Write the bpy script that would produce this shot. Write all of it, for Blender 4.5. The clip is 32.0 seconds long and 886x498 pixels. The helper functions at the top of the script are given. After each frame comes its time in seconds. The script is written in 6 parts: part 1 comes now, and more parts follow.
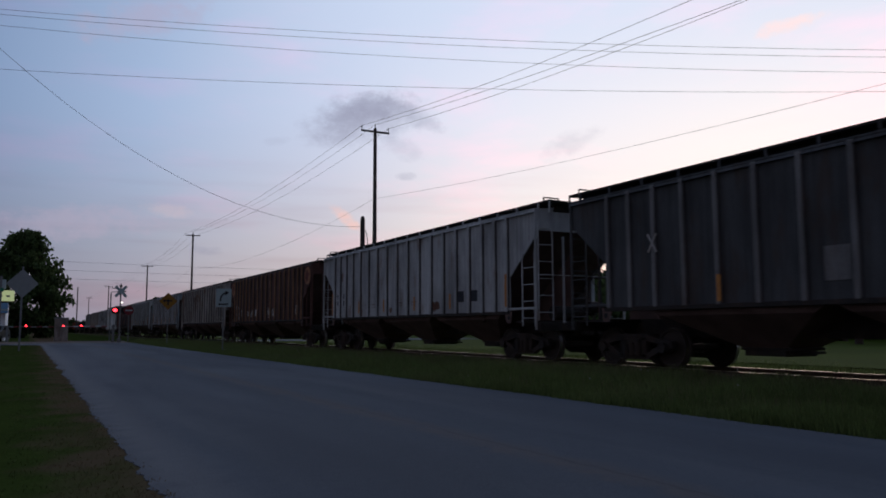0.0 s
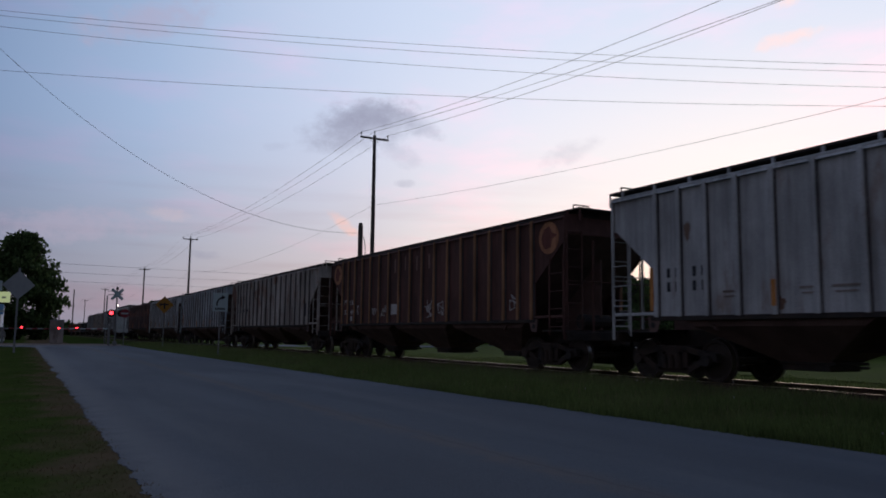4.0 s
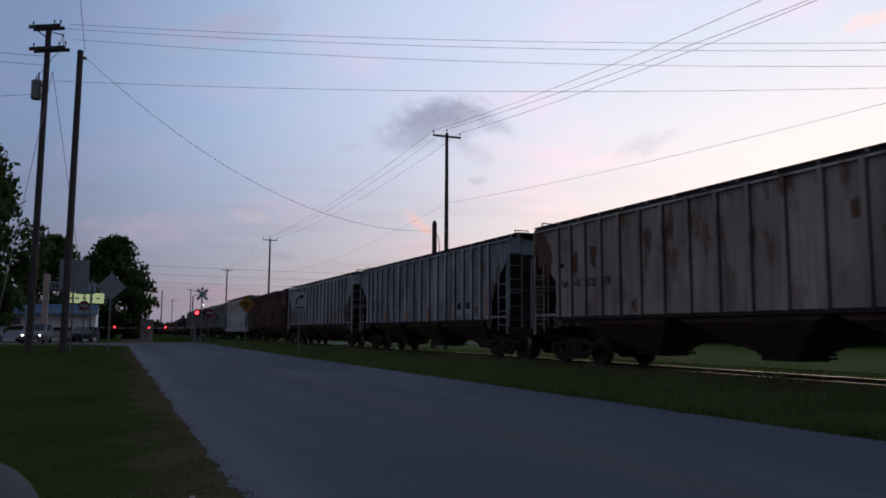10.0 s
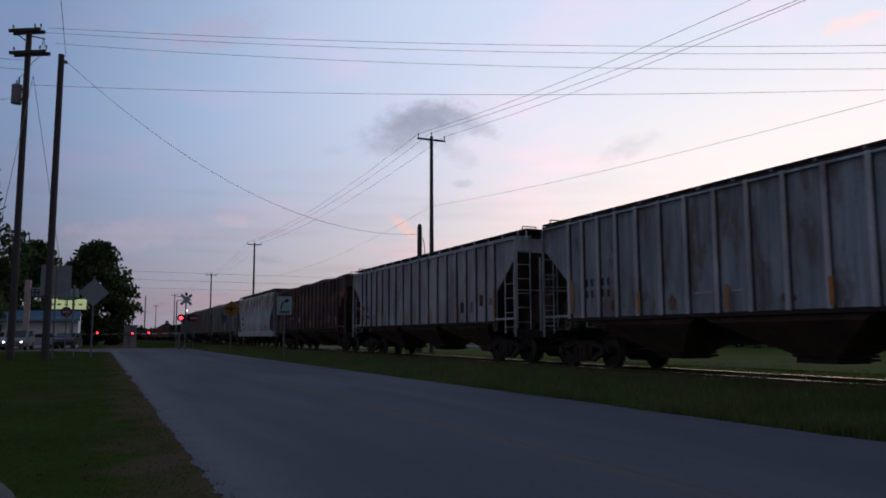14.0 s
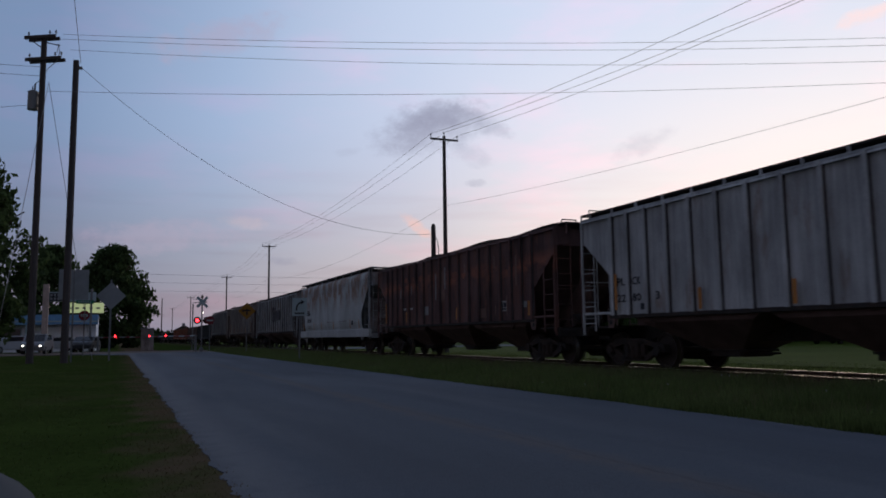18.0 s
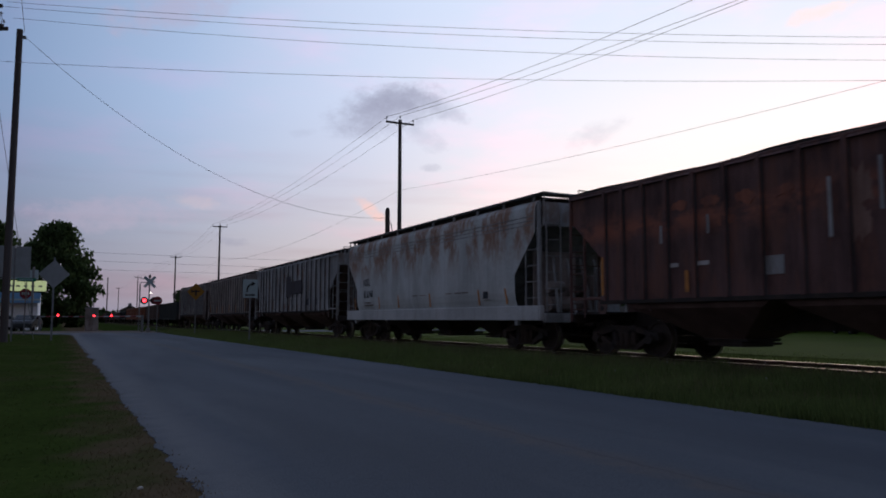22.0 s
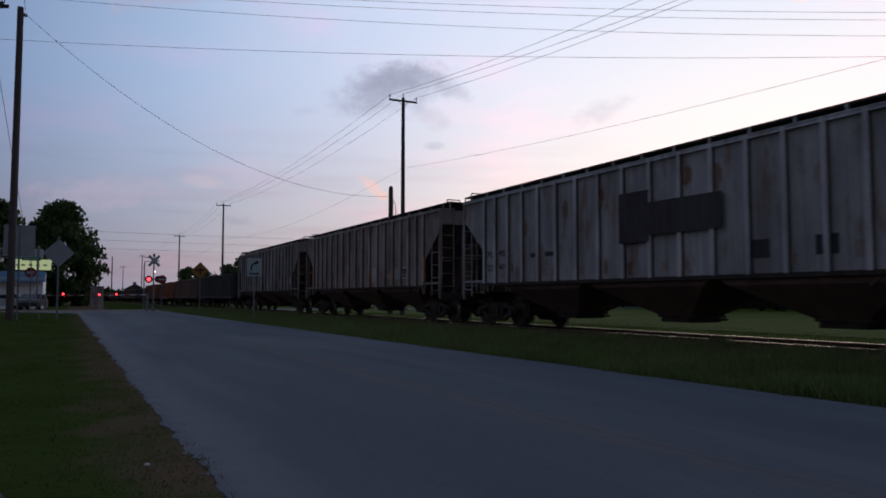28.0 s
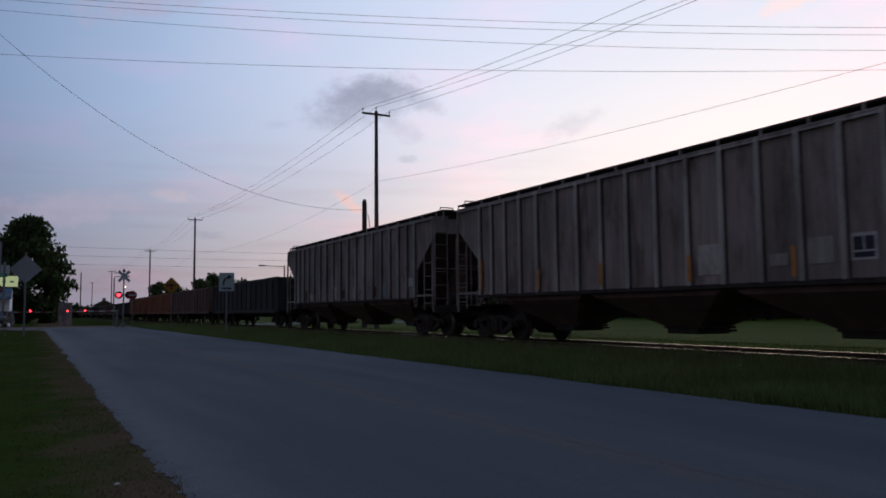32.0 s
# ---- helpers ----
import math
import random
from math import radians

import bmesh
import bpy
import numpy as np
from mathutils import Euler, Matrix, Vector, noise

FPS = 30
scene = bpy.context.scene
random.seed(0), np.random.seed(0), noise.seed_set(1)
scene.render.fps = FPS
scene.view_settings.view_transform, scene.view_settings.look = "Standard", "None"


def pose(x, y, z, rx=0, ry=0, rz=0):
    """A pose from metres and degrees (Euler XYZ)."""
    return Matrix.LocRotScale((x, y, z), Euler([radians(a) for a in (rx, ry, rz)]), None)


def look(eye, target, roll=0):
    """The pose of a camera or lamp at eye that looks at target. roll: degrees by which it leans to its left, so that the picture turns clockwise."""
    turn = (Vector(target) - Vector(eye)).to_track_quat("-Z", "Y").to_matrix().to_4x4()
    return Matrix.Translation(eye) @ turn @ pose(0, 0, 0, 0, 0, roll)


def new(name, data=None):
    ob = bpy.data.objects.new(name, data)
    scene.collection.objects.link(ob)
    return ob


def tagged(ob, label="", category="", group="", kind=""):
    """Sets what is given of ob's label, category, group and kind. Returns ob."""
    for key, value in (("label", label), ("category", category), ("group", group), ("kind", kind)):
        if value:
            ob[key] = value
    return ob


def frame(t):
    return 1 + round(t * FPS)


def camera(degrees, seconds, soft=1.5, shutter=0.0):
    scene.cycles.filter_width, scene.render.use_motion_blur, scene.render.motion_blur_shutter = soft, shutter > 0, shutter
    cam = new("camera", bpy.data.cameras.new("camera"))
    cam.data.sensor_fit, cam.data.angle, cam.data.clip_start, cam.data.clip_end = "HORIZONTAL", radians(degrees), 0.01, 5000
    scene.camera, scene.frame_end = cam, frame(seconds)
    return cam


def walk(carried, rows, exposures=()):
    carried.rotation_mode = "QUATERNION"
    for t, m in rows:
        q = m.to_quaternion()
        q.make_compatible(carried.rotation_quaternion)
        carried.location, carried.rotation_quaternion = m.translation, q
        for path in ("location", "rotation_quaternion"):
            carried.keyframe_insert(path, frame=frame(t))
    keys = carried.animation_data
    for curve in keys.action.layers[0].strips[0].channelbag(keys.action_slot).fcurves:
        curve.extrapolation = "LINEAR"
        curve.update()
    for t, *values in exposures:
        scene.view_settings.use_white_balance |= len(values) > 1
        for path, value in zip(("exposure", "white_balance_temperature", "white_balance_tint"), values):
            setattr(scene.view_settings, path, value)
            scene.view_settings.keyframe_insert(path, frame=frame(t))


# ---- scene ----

EYE = 1.1          # camera height over the road
CAM_ROWS = [       # seconds, tilt, roll, heading in degrees
    (0, 95.90, 0.16, -28.30),
    (0.5, 96.06, 0.71, -28.25),
    (1, 96.18, 0.78, -27.85),
    (1.5, 96.18, 0.55, -27.51),
    (2, 96.07, 0.35, -27.22),
    (2.5, 95.92, 0.10, -27.08),
    (3, 96.03, 0.02, -27.15),
    (3.5, 96.18, -0.32, -27.78),
    (5.5, 97.17, -1.23, -29.96),
    (6, 97.04, -1.54, -29.52),
    (6.5, 96.90, -2.37, -28.57),
    (7, 96.69, -3.16, -28.06),
    (7.5, 96.54, -2.90, -27.91),
    (8, 96.45, -1.20, -27.80),
    (8.5, 96.21, -0.77, -26.99),
    (9, 96.09, -0.25, -25.19),
    (9.5, 96.13, -0.08, -23.89),
    (10, 96.20, -0.31, -22.97),
    (10.5, 96.22, -0.33, -23.13),
    (11, 96.27, -0.14, -23.61),
    (11.5, 96.31, 0.19, -23.75),
    (12, 96.36, 0.13, -23.84),
    (12.5, 96.35, 0.19, -23.86),
    (13, 96.35, 0.30, -23.78),
    (13.5, 96.33, 0.13, -23.75),
    (15.5, 97.14, 0.81, -25.05),
    (16, 97.10, 1.13, -24.16),
    (16.5, 96.89, 1.34, -23.64),
    (17, 96.70, 1.11, -23.31),
    (17.5, 96.47, 0.67, -22.98),
    (18, 96.43, 0.76, -22.91),
    (18.5, 97.01, 0.14, -25.25),
    (19, 98.27, -0.28, -27.11),
    (19.5, 98.61, -0.39, -28.26),
    (20, 98.17, -0.44, -28.84),
    (20.5, 97.28, 0.17, -28.16),
    (21, 96.67, 0.35, -27.75),
    (21.5, 95.90, 0.19, -27.02),
    (22, 95.26, -0.08, -26.47),
    (22.5, 94.73, -0.22, -26.00),
    (23, 94.25, -0.54, -25.68),
    (23.5, 93.79, -0.59, -25.55),
    (24, 93.74, -0.64, -26.24),
    (24.5, 93.77, -0.67, -26.73),
    (26.5, 94.38, 0.31, -27.66),
    (27, 94.13, 0.43, -27.49),
    (27.5, 93.82, 0.20, -26.75),
    (28, 93.65, -0.02, -26.20),
    (28.5, 93.76, -0.23, -25.87),
    (29, 94.33, -0.16, -25.92),
    (29.5, 94.76, 0.23, -26.38),
    (30, 95.04, 0.50, -26.97),
    (30.5, 95.06, 0.51, -27.44),
    (31, 94.84, 0.68, -27.82),
    (31.5, 94.67, 0.63, -28.06),
    (32, 94.60, 0.56, -28.10),
]
EXPOSURES = [(0, 0.01), (3, 0.02), (6, 0.01), (8, 0.02), (10, 0.02), (13, 0.01), (18, -0.03), (19, -0.06), (19.7, -0.08), (20.2, -0.07), (21, 0.08), (22, 0.12), (24, 0.12), (26.5, 0.08), (28, 0.07), (32, 0.02)]
cam = camera(60.0, 32.0, soft=1.75, shutter=0.4)
walk(cam, [(t, pose(0, 0, EYE, rx, ry, rz)) for t, rx, ry, rz in CAM_ROWS], EXPOSURES)

# ---------------------------------------------------------------- sky and light
SUNSET = Vector((0.80, 0.58, 0.10)).normalized()


def world_sky():
    w = bpy.data.worlds.new("dusk_sky")
    scene.world = w
    w.use_nodes = True
    nt = w.node_tree
    nt.nodes.clear()
    N = nt.nodes.new
    L = nt.links.new
    tc = N("ShaderNodeTexCoord")
    dot = N("ShaderNodeVectorMath"); dot.operation = "DOT_PRODUCT"
    dot.inputs[1].default_value = SUNSET
    L(tc.outputs["Generated"], dot.inputs[0])
    mp = N("ShaderNodeMapRange")
    mp.inputs[1].default_value, mp.inputs[2].default_value = -1.0, 1.0
    L(dot.outputs["Value"], mp.inputs[0])
    ramp = N("ShaderNodeValToRGB")
    L(mp.outputs[0], ramp.inputs[0])
    stops = [(0.0, (0.150, 0.158, 0.222)), (0.40, (0.145, 0.168, 0.255)), (0.55, (0.148, 0.195, 0.305)), (0.76, (0.195, 0.290, 0.485)), (0.84, (0.36, 0.475, 0.70)),
             (0.91, (0.58, 0.645, 0.835)), (0.96, (0.82, 0.825, 0.94)), (1.0, (0.965, 0.925, 0.945))]
    cr = ramp.color_ramp
    while len(cr.elements) < len(stops):
        cr.elements.new(0.5)
    for e, (p, c) in zip(cr.elements, stops):
        e.position, e.color = p, (*c, 1)
    # paler, pinker air towards the horizon
    sep = N("ShaderNodeSeparateXYZ")
    L(tc.outputs["Generated"], sep.inputs[0])
    hz = N("ShaderNodeMapRange"); hz.interpolation_type = "SMOOTHSTEP"
    hz.inputs[1].default_value, hz.inputs[2].default_value = 0.0, 0.29
    hz.inputs[3].default_value, hz.inputs[4].default_value = 0.84, 0.0
    L(sep.outputs["Z"], hz.inputs[0])
    ramp2 = N("ShaderNodeValToRGB")
    L(mp.outputs[0], ramp2.inputs[0])
    stops2 = [(0.0, (0.215, 0.172, 0.195)), (0.45, (0.17, 0.15, 0.19)), (0.72, (0.135, 0.13, 0.19)), (0.79, (0.215, 0.205, 0.275)), (0.84, (0.30, 0.275, 0.335)), (0.92, (0.56, 0.46, 0.46)), (0.965, (0.90, 0.745, 0.655)), (1.0, (1.06, 0.905, 0.80))]
    cr = ramp2.color_ramp
    while len(cr.elements) < len(stops2):
        cr.elements.new(0.5)
    for e, (p, c) in zip(cr.elements, stops2):
        e.position, e.color = p, (*c, 1)
    mix = N("ShaderNodeMixRGB")
    L(hz.outputs[0], mix.inputs[0]); L(ramp.outputs[0], mix.inputs[1]); L(ramp2.outputs[0], mix.inputs[2])
    # bluer air above the afterglow
    fade = None
    for src, v0, v1, o0, o1 in ((sep.outputs["Z"], 0.22, 0.42, 0.0, 0.55), (sep.outputs["Z"], 0.45, 0.70, 1.0, 0.0), (mp.outputs[0], 0.82, 0.95, 0.0, 1.0)):
        r = N("ShaderNodeMapRange"); r.interpolation_type = "SMOOTHSTEP"
        for k, v in enumerate((v0, v1, o0, o1)):
            r.inputs[k + 1].default_value = v
        L(src, r.inputs[0])
        if fade is None:
            fade = r
        else:
            m = N("ShaderNodeMath"); m.operation = "MULTIPLY"
            L(fade.outputs[0], m.inputs[0]); L(r.outputs[0], m.inputs[1])
            fade = m
    blue = N("ShaderNodeMixRGB"); blue.inputs[2].default_value = (0.60, 0.73, 0.96, 1)
    L(fade.outputs[0], blue.inputs[0]); L(mix.outputs[0], blue.inputs[1])
    mix = blue
    # thin pink cirrus
    cmap = N("ShaderNodeMapping"); cmap.inputs["Scale"].default_value = (2.0, 2.0, 6.5); cmap.inputs["Rotation"].default_value = (0.0, radians(16), 0.0)
    L(tc.outputs["Generated"], cmap.inputs[0])
    cn = N("ShaderNodeTexNoise"); cn.inputs["Scale"].default_value = 2.6; cn.inputs["Detail"].default_value = 5; cn.inputs["Roughness"].default_value = 0.55
    L(cmap.outputs[0], cn.inputs["Vector"])
    cm = N("ShaderNodeMapRange"); cm.interpolation_type = "SMOOTHSTEP"
    cm.inputs[1].default_value, cm.inputs[2].default_value, cm.inputs[4].default_value = 0.45, 0.78, 0.58
    L(cn.outputs["Fac"], cm.inputs[0])
    mixc = N("ShaderNodeMixRGB"); mixc.blend_type = "MULTIPLY"; mixc.inputs[2].default_value = (1.38, 0.97, 1.02, 1)
    L(cm.outputs[0], mixc.inputs[0]); L(mix.outputs[0], mixc.inputs[1])
    # faint mauve streaks lying flat above the horizon
    smap = N("ShaderNodeMapping"); smap.inputs["Scale"].default_value = (2.2, 2.2, 26.0); smap.inputs["Rotation"].default_value = (0.0, radians(3), 0.0)
    L(tc.outputs["Generated"], smap.inputs[0])
    sn = N("ShaderNodeTexNoise"); sn.inputs["Scale"].default_value = 1.9; sn.inputs["Detail"].default_value = 4; sn.inputs["Roughness"].default_value = 0.5
    L(smap.outputs[0], sn.inputs["Vector"])
    sm = N("ShaderNodeMapRange"); sm.interpolation_type = "SMOOTHSTEP"
    sm.inputs[1].default_value, sm.inputs[2].default_value, sm.inputs[4].default_value = 0.42, 0.72, 0.55
    L(sn.outputs["Fac"], sm.inputs[0])
    low = N("ShaderNodeMapRange"); low.interpolation_type = "SMOOTHSTEP"
    low.inputs[1].default_value, low.inputs[2].default_value, low.inputs[3].default_value, low.inputs[4].default_value = 0.10, 0.27, 1.0, 0.0
    L(sep.outputs["Z"], low.inputs[0])
    sfac = N("ShaderNodeMath"); sfac.operation = "MULTIPLY"
    L(sm.outputs[0], sfac.inputs[0]); L(low.outputs[0], sfac.inputs[1])
    streak = N("ShaderNodeMixRGB"); streak.blend_type = "MULTIPLY"; streak.inputs[2].default_value = (0.86, 0.78, 0.80, 1)
    L(sfac.outputs[0], streak.inputs[0]); L(mixc.outputs[0], streak.inputs[1])
    mixc = streak
    # one ragged grey cloud, and a few faint scraps, low in the sky
    last = mixc
    for az, el, wa, we, tilt, dens, seed, tint in CLOUDS:
        d = Vector((math.sin(radians(az)) * math.cos(radians(el)), math.cos(radians(az)) * math.cos(radians(el)), math.sin(radians(el))))
        right = Vector((math.cos(radians(az)), -math.sin(radians(az)), 0))
        up = right.cross(d)
        right, up = right * math.cos(radians(tilt)) + up * math.sin(radians(tilt)), up * math.cos(radians(tilt)) - right * math.sin(radians(tilt))
        dots = []
        for axis, width in ((right, wa), (up, we)):
            dv = N("ShaderNodeVectorMath"); dv.operation = "DOT_PRODUCT"
            dv.inputs[1].default_value = axis / math.sin(radians(width))
            L(tc.outputs["Generated"], dv.inputs[0])
            sq = N("ShaderNodeMath"); sq.operation = "MULTIPLY"
            L(dv.outputs["Value"], sq.inputs[0]); L(dv.outputs["Value"], sq.inputs[1])
            dots.append(sq)
        s = N("ShaderNodeMath"); s.operation = "ADD"
        L(dots[0].outputs[0], s.inputs[0]); L(dots[1].outputs[0], s.inputs[1])
        fd = N("ShaderNodeVectorMath"); fd.operation = "DOT_PRODUCT"; fd.inputs[1].default_value = d
        L(tc.outputs["Generated"], fd.inputs[0])
        front = N("ShaderNodeMath"); front.operation = "GREATER_THAN"; front.inputs[1].default_value = 0.5
        L(fd.outputs["Value"], front.inputs[0])
        nz = N("ShaderNodeTexNoise"); nz.inputs["Scale"].default_value = 34; nz.inputs["Detail"].default_value = 8; nz.inputs["Roughness"].default_value = 0.68
        mpn = N("ShaderNodeMapping"); mpn.inputs["Location"].default_value = (seed, seed * 2, 0); mpn.inputs["Scale"].default_value = (1, 1, 1.6)
        L(tc.outputs["Generated"], mpn.inputs[0]); L(mpn.outputs[0], nz.inputs["Vector"])
        sub = N("ShaderNodeMath"); sub.operation = "MULTIPLY_ADD"; sub.inputs[1].default_value = -0.34
        L(s.outputs[0], sub.inputs[0]); L(nz.outputs["Fac"], sub.inputs[2])
        mr = N("ShaderNodeMapRange"); mr.interpolation_type = "SMOOTHSTEP"
        mr.inputs[1].default_value, mr.inputs[2].default_value, mr.inputs[4].default_value = 0.12, 0.58, dens * 1.35
        L(sub.outputs[0], mr.inputs[0])
        gate = N("ShaderNodeMath"); gate.operation = "MULTIPLY"
        L(mr.outputs[0], gate.inputs[0]); L(front.outputs[0], gate.inputs[1])
        mx = N("ShaderNodeMixRGB"); mx.inputs[2].default_value = (*tint, 1)
        L(gate.outputs[0], mx.inputs[0]); L(last.outputs[0], mx.inputs[1])
        last = mx
    sky = N("ShaderNodeTexSky"); sky.sky_type = "NISHITA"; sky.sun_disc = False
    sky.sun_elevation, sky.sun_rotation = radians(1.0), math.atan2(SUNSET.x, SUNSET.y)
    skys = N("ShaderNodeMixRGB"); skys.blend_type = "MULTIPLY"; skys.inputs[0].default_value = 1; skys.inputs[2].default_value = (0.03, 0.03, 0.03, 1)
    L(sky.outputs[0], skys.inputs[1])
    add = N("ShaderNodeMixRGB"); add.blend_type = "ADD"; add.inputs[0].default_value = 1
    L(last.outputs[0], add.inputs[1]); L(skys.outputs[0], add.inputs[2])
    bg = N("ShaderNodeBackground"); bg.inputs["Strength"].default_value = SKY_STRENGTH
    L(add.outputs[0], bg.inputs["Color"])
    out = N("ShaderNodeOutputWorld")
    L(bg.outputs[0], out.inputs["Surface"])


SKY_STRENGTH = 0.95
# heading from the track's line, height, half width, half height, lean in degrees, density, seed, colour
GREY_CLOUD, PINK_CLOUD, PALE_PINK, MAUVE = (0.29, 0.30, 0.43), (0.90, 0.56, 0.52), (1.0, 0.80, 0.82), (0.46, 0.38, 0.52)
CLOUDS = [(22.4, 15.4, 5.0, 2.2, 10, 0.34, 3.0, GREY_CLOUD), (23.3, 16.3, 3.2, 1.25, -3, 0.50, 4.4, GREY_CLOUD), (20.6, 15.2, 2.6, 1.5, 30, 0.40, 1.3, GREY_CLOUD),
          (22.0, 15.7, 2.4, 1.2, 20, 0.25, 6.6, GREY_CLOUD), (26.4, 15.6, 2.2, 0.8, -25, 0.26, 2.6, GREY_CLOUD), (25.2, 13.4, 1.9, 1.0, -20, 0.16, 5.7, GREY_CLOUD), (15.9, 13.6, 1.2, 0.4, 10, 0.14, 8.2, GREY_CLOUD),
          (25.6, 11.3, 0.9, 0.35, 0, 0.26, 9.0, GREY_CLOUD), (38.0, 13.6, 2.6, 0.9, 22, 0.16, 5.0, GREY_CLOUD), (11.0, 5.6, 1.4, 0.4, 0, 0.4, 7.0, GREY_CLOUD),
          (8.2, 8.4, 2.2, 0.6, -8, 0.13, 2.0, PINK_CLOUD), (21.0, 8.2, 1.8, 0.5, -36, 0.55, 6.0, PINK_CLOUD), (3.0, 7.2, 6.0, 1.3, 4, 0.30, 8.0, MAUVE),
          (53.1, 20.2, 2.4, 0.6, 8, 0.7, 4.0, PALE_PINK), (54.6, 23.2, 2.2, 0.7, 25, 0.7, 6.5, PALE_PINK), (23.6, 26.0, 3.0, 1.2, 20, 0.45, 3.3, PALE_PINK), (6.5, 21.2, 5.5, 1.4, 20, 0.35, 1.7, MAUVE)]
world_sky()
sun = bpy.data.lights.new("afterglow_sun", "SUN")
sun.energy, sun.angle, sun.color = 0.25, radians(25), (1.0, 0.80, 0.66)
sun_ob = new("afterglow_sun", sun)
sun_ob.matrix_world = look(SUNSET * 50 + Vector((0, 0, 6)), (0, 0, 0))

# ---------------------------------------------------------------- materials


def mat(name, color, rough=0.8, metal=0.0, vary=0.35, scale=3.0, fine=40.0, bump=0.2, stretch=(1, 1, 1), second=None, amount=0.5, edge=(0.45, 0.65), spec=0.3, island=0.0, from_top=None):
    """Two scales of noise over a base colour; second: a colour that takes over in patches (rust, dirt, dry grass)."""
    m = bpy.data.materials.new(name)
    m.use_nodes = True
    nt = m.node_tree
    b = nt.nodes["Principled BSDF"]
    N, L = nt.nodes.new, nt.links.new
    tc = N("ShaderNodeTexCoord")
    mp = N("ShaderNodeMapping")
    mp.inputs["Scale"].default_value = stretch
    L(tc.outputs["Object"], mp.inputs[0])
    n1 = N("ShaderNodeTexNoise"); n1.inputs["Scale"].default_value = scale; n1.inputs["Detail"].default_value = 5
    n2 = N("ShaderNodeTexNoise"); n2.inputs["Scale"].default_value = fine; n2.inputs["Detail"].default_value = 3
    L(mp.outputs[0], n1.inputs["Vector"]); L(tc.outputs["Object"], n2.inputs["Vector"])
    avg = N("ShaderNodeMath"); avg.operation = "ADD"
    L(n1.outputs["Fac"], avg.inputs[0]); L(n2.outputs["Fac"], avg.inputs[1])
    mr = N("ShaderNodeMapRange")
    mr.inputs[1].default_value, mr.inputs[2].default_value = 0.6, 1.4
    mr.inputs[3].default_value, mr.inputs[4].default_value = 1 - vary, 1 + vary
    L(avg.outputs[0], mr.inputs[0])
    src = mr.outputs[0]
    if island:
        gi = N("ShaderNodeNewGeometry")
        mi = N("ShaderNodeMapRange"); mi.inputs[3].default_value, mi.inputs[4].default_value = 1 - island, 1 + island
        L(gi.outputs["Random Per Island"], mi.inputs[0])
        mm = N("ShaderNodeMath"); mm.operation = "MULTIPLY"
        L(src, mm.inputs[0]); L(mi.outputs[0], mm.inputs[1])
        src = mm.outputs[0]
    col = N("ShaderNodeMixRGB"); col.blend_type = "MULTIPLY"; col.inputs[0].default_value = 1
    col.inputs[1].default_value = (*color, 1)
    L(src, col.inputs[2])
    out = col.outputs[0]
    if second:
        n3 = N("ShaderNodeTexNoise"); n3.inputs["Scale"].default_value = scale * 0.7; n3.inputs["Detail"].default_value = 6
        mp3 = N("ShaderNodeMapping"); mp3.inputs["Scale"].default_value = stretch; mp3.inputs["Location"].default_value = (7, 3, 5)
        L(tc.outputs["Object"], mp3.inputs[0]); L(mp3.outputs[0], n3.inputs["Vector"])
        r3 = N("ShaderNodeMapRange"); r3.interpolation_type = "SMOOTHSTEP"
        r3.inputs[1].default_value, r3.inputs[2].default_value, r3.inputs[4].default_value = edge[0], edge[1], amount
        L(n3.outputs["Fac"], r3.inputs[0])
        patch = r3.outputs[0]
        if from_top:
            sz = N("ShaderNodeSeparateXYZ"); L(tc.outputs["Object"], sz.inputs[0])
            rz = N("ShaderNodeMapRange"); rz.interpolation_type = "SMOOTHSTEP"
            rz.inputs[1].default_value, rz.inputs[2].default_value, rz.inputs[3].default_value = from_top[0], from_top[1], from_top[2]
            L(sz.outputs["Z"], rz.inputs[0])
            mz = N("ShaderNodeMath"); mz.operation = "MULTIPLY"
            L(patch, mz.inputs[0]); L(rz.outputs[0], mz.inputs[1])
            patch = mz.outputs[0]
        mx = N("ShaderNodeMixRGB"); mx.inputs[2].default_value = (*second, 1)
        L(patch, mx.inputs[0]); L(out, mx.inputs[1])
        out = mx.outputs[0]
    L(out, b.inputs["Base Color"])
    b.inputs["Roughness"].default_value, b.inputs["Metallic"].default_value = rough, metal
    b.inputs["Specular IOR Level"].default_value = spec
    if bump:
        bp = N("ShaderNodeBump"); bp.inputs["Strength"].default_value = bump; bp.inputs["Distance"].default_value = 0.02
        L(avg.outputs[0], bp.inputs["Height"]); L(bp.outputs[0], b.inputs["Normal"])
    return m


def glow(name, color, strength):
    m = bpy.data.materials.new(name)
    m.use_nodes = True
    b = m.node_tree.nodes["Principled BSDF"]
    b.inputs["Base Color"].default_value = (*[c * 0.5 for c in color], 1)
    b.inputs["Emission Color"].default_value = (*color, 1)
    b.inputs["Emission Strength"].default_value = strength
    return m


ASPHALT = mat("weathered_asphalt", (0.062, 0.073, 0.090), 0.9, vary=0.32, scale=0.5, fine=55, bump=0.45, second=(0.104, 0.115, 0.131), amount=0.6, stretch=(1.6, 0.22, 1), spec=0.2)


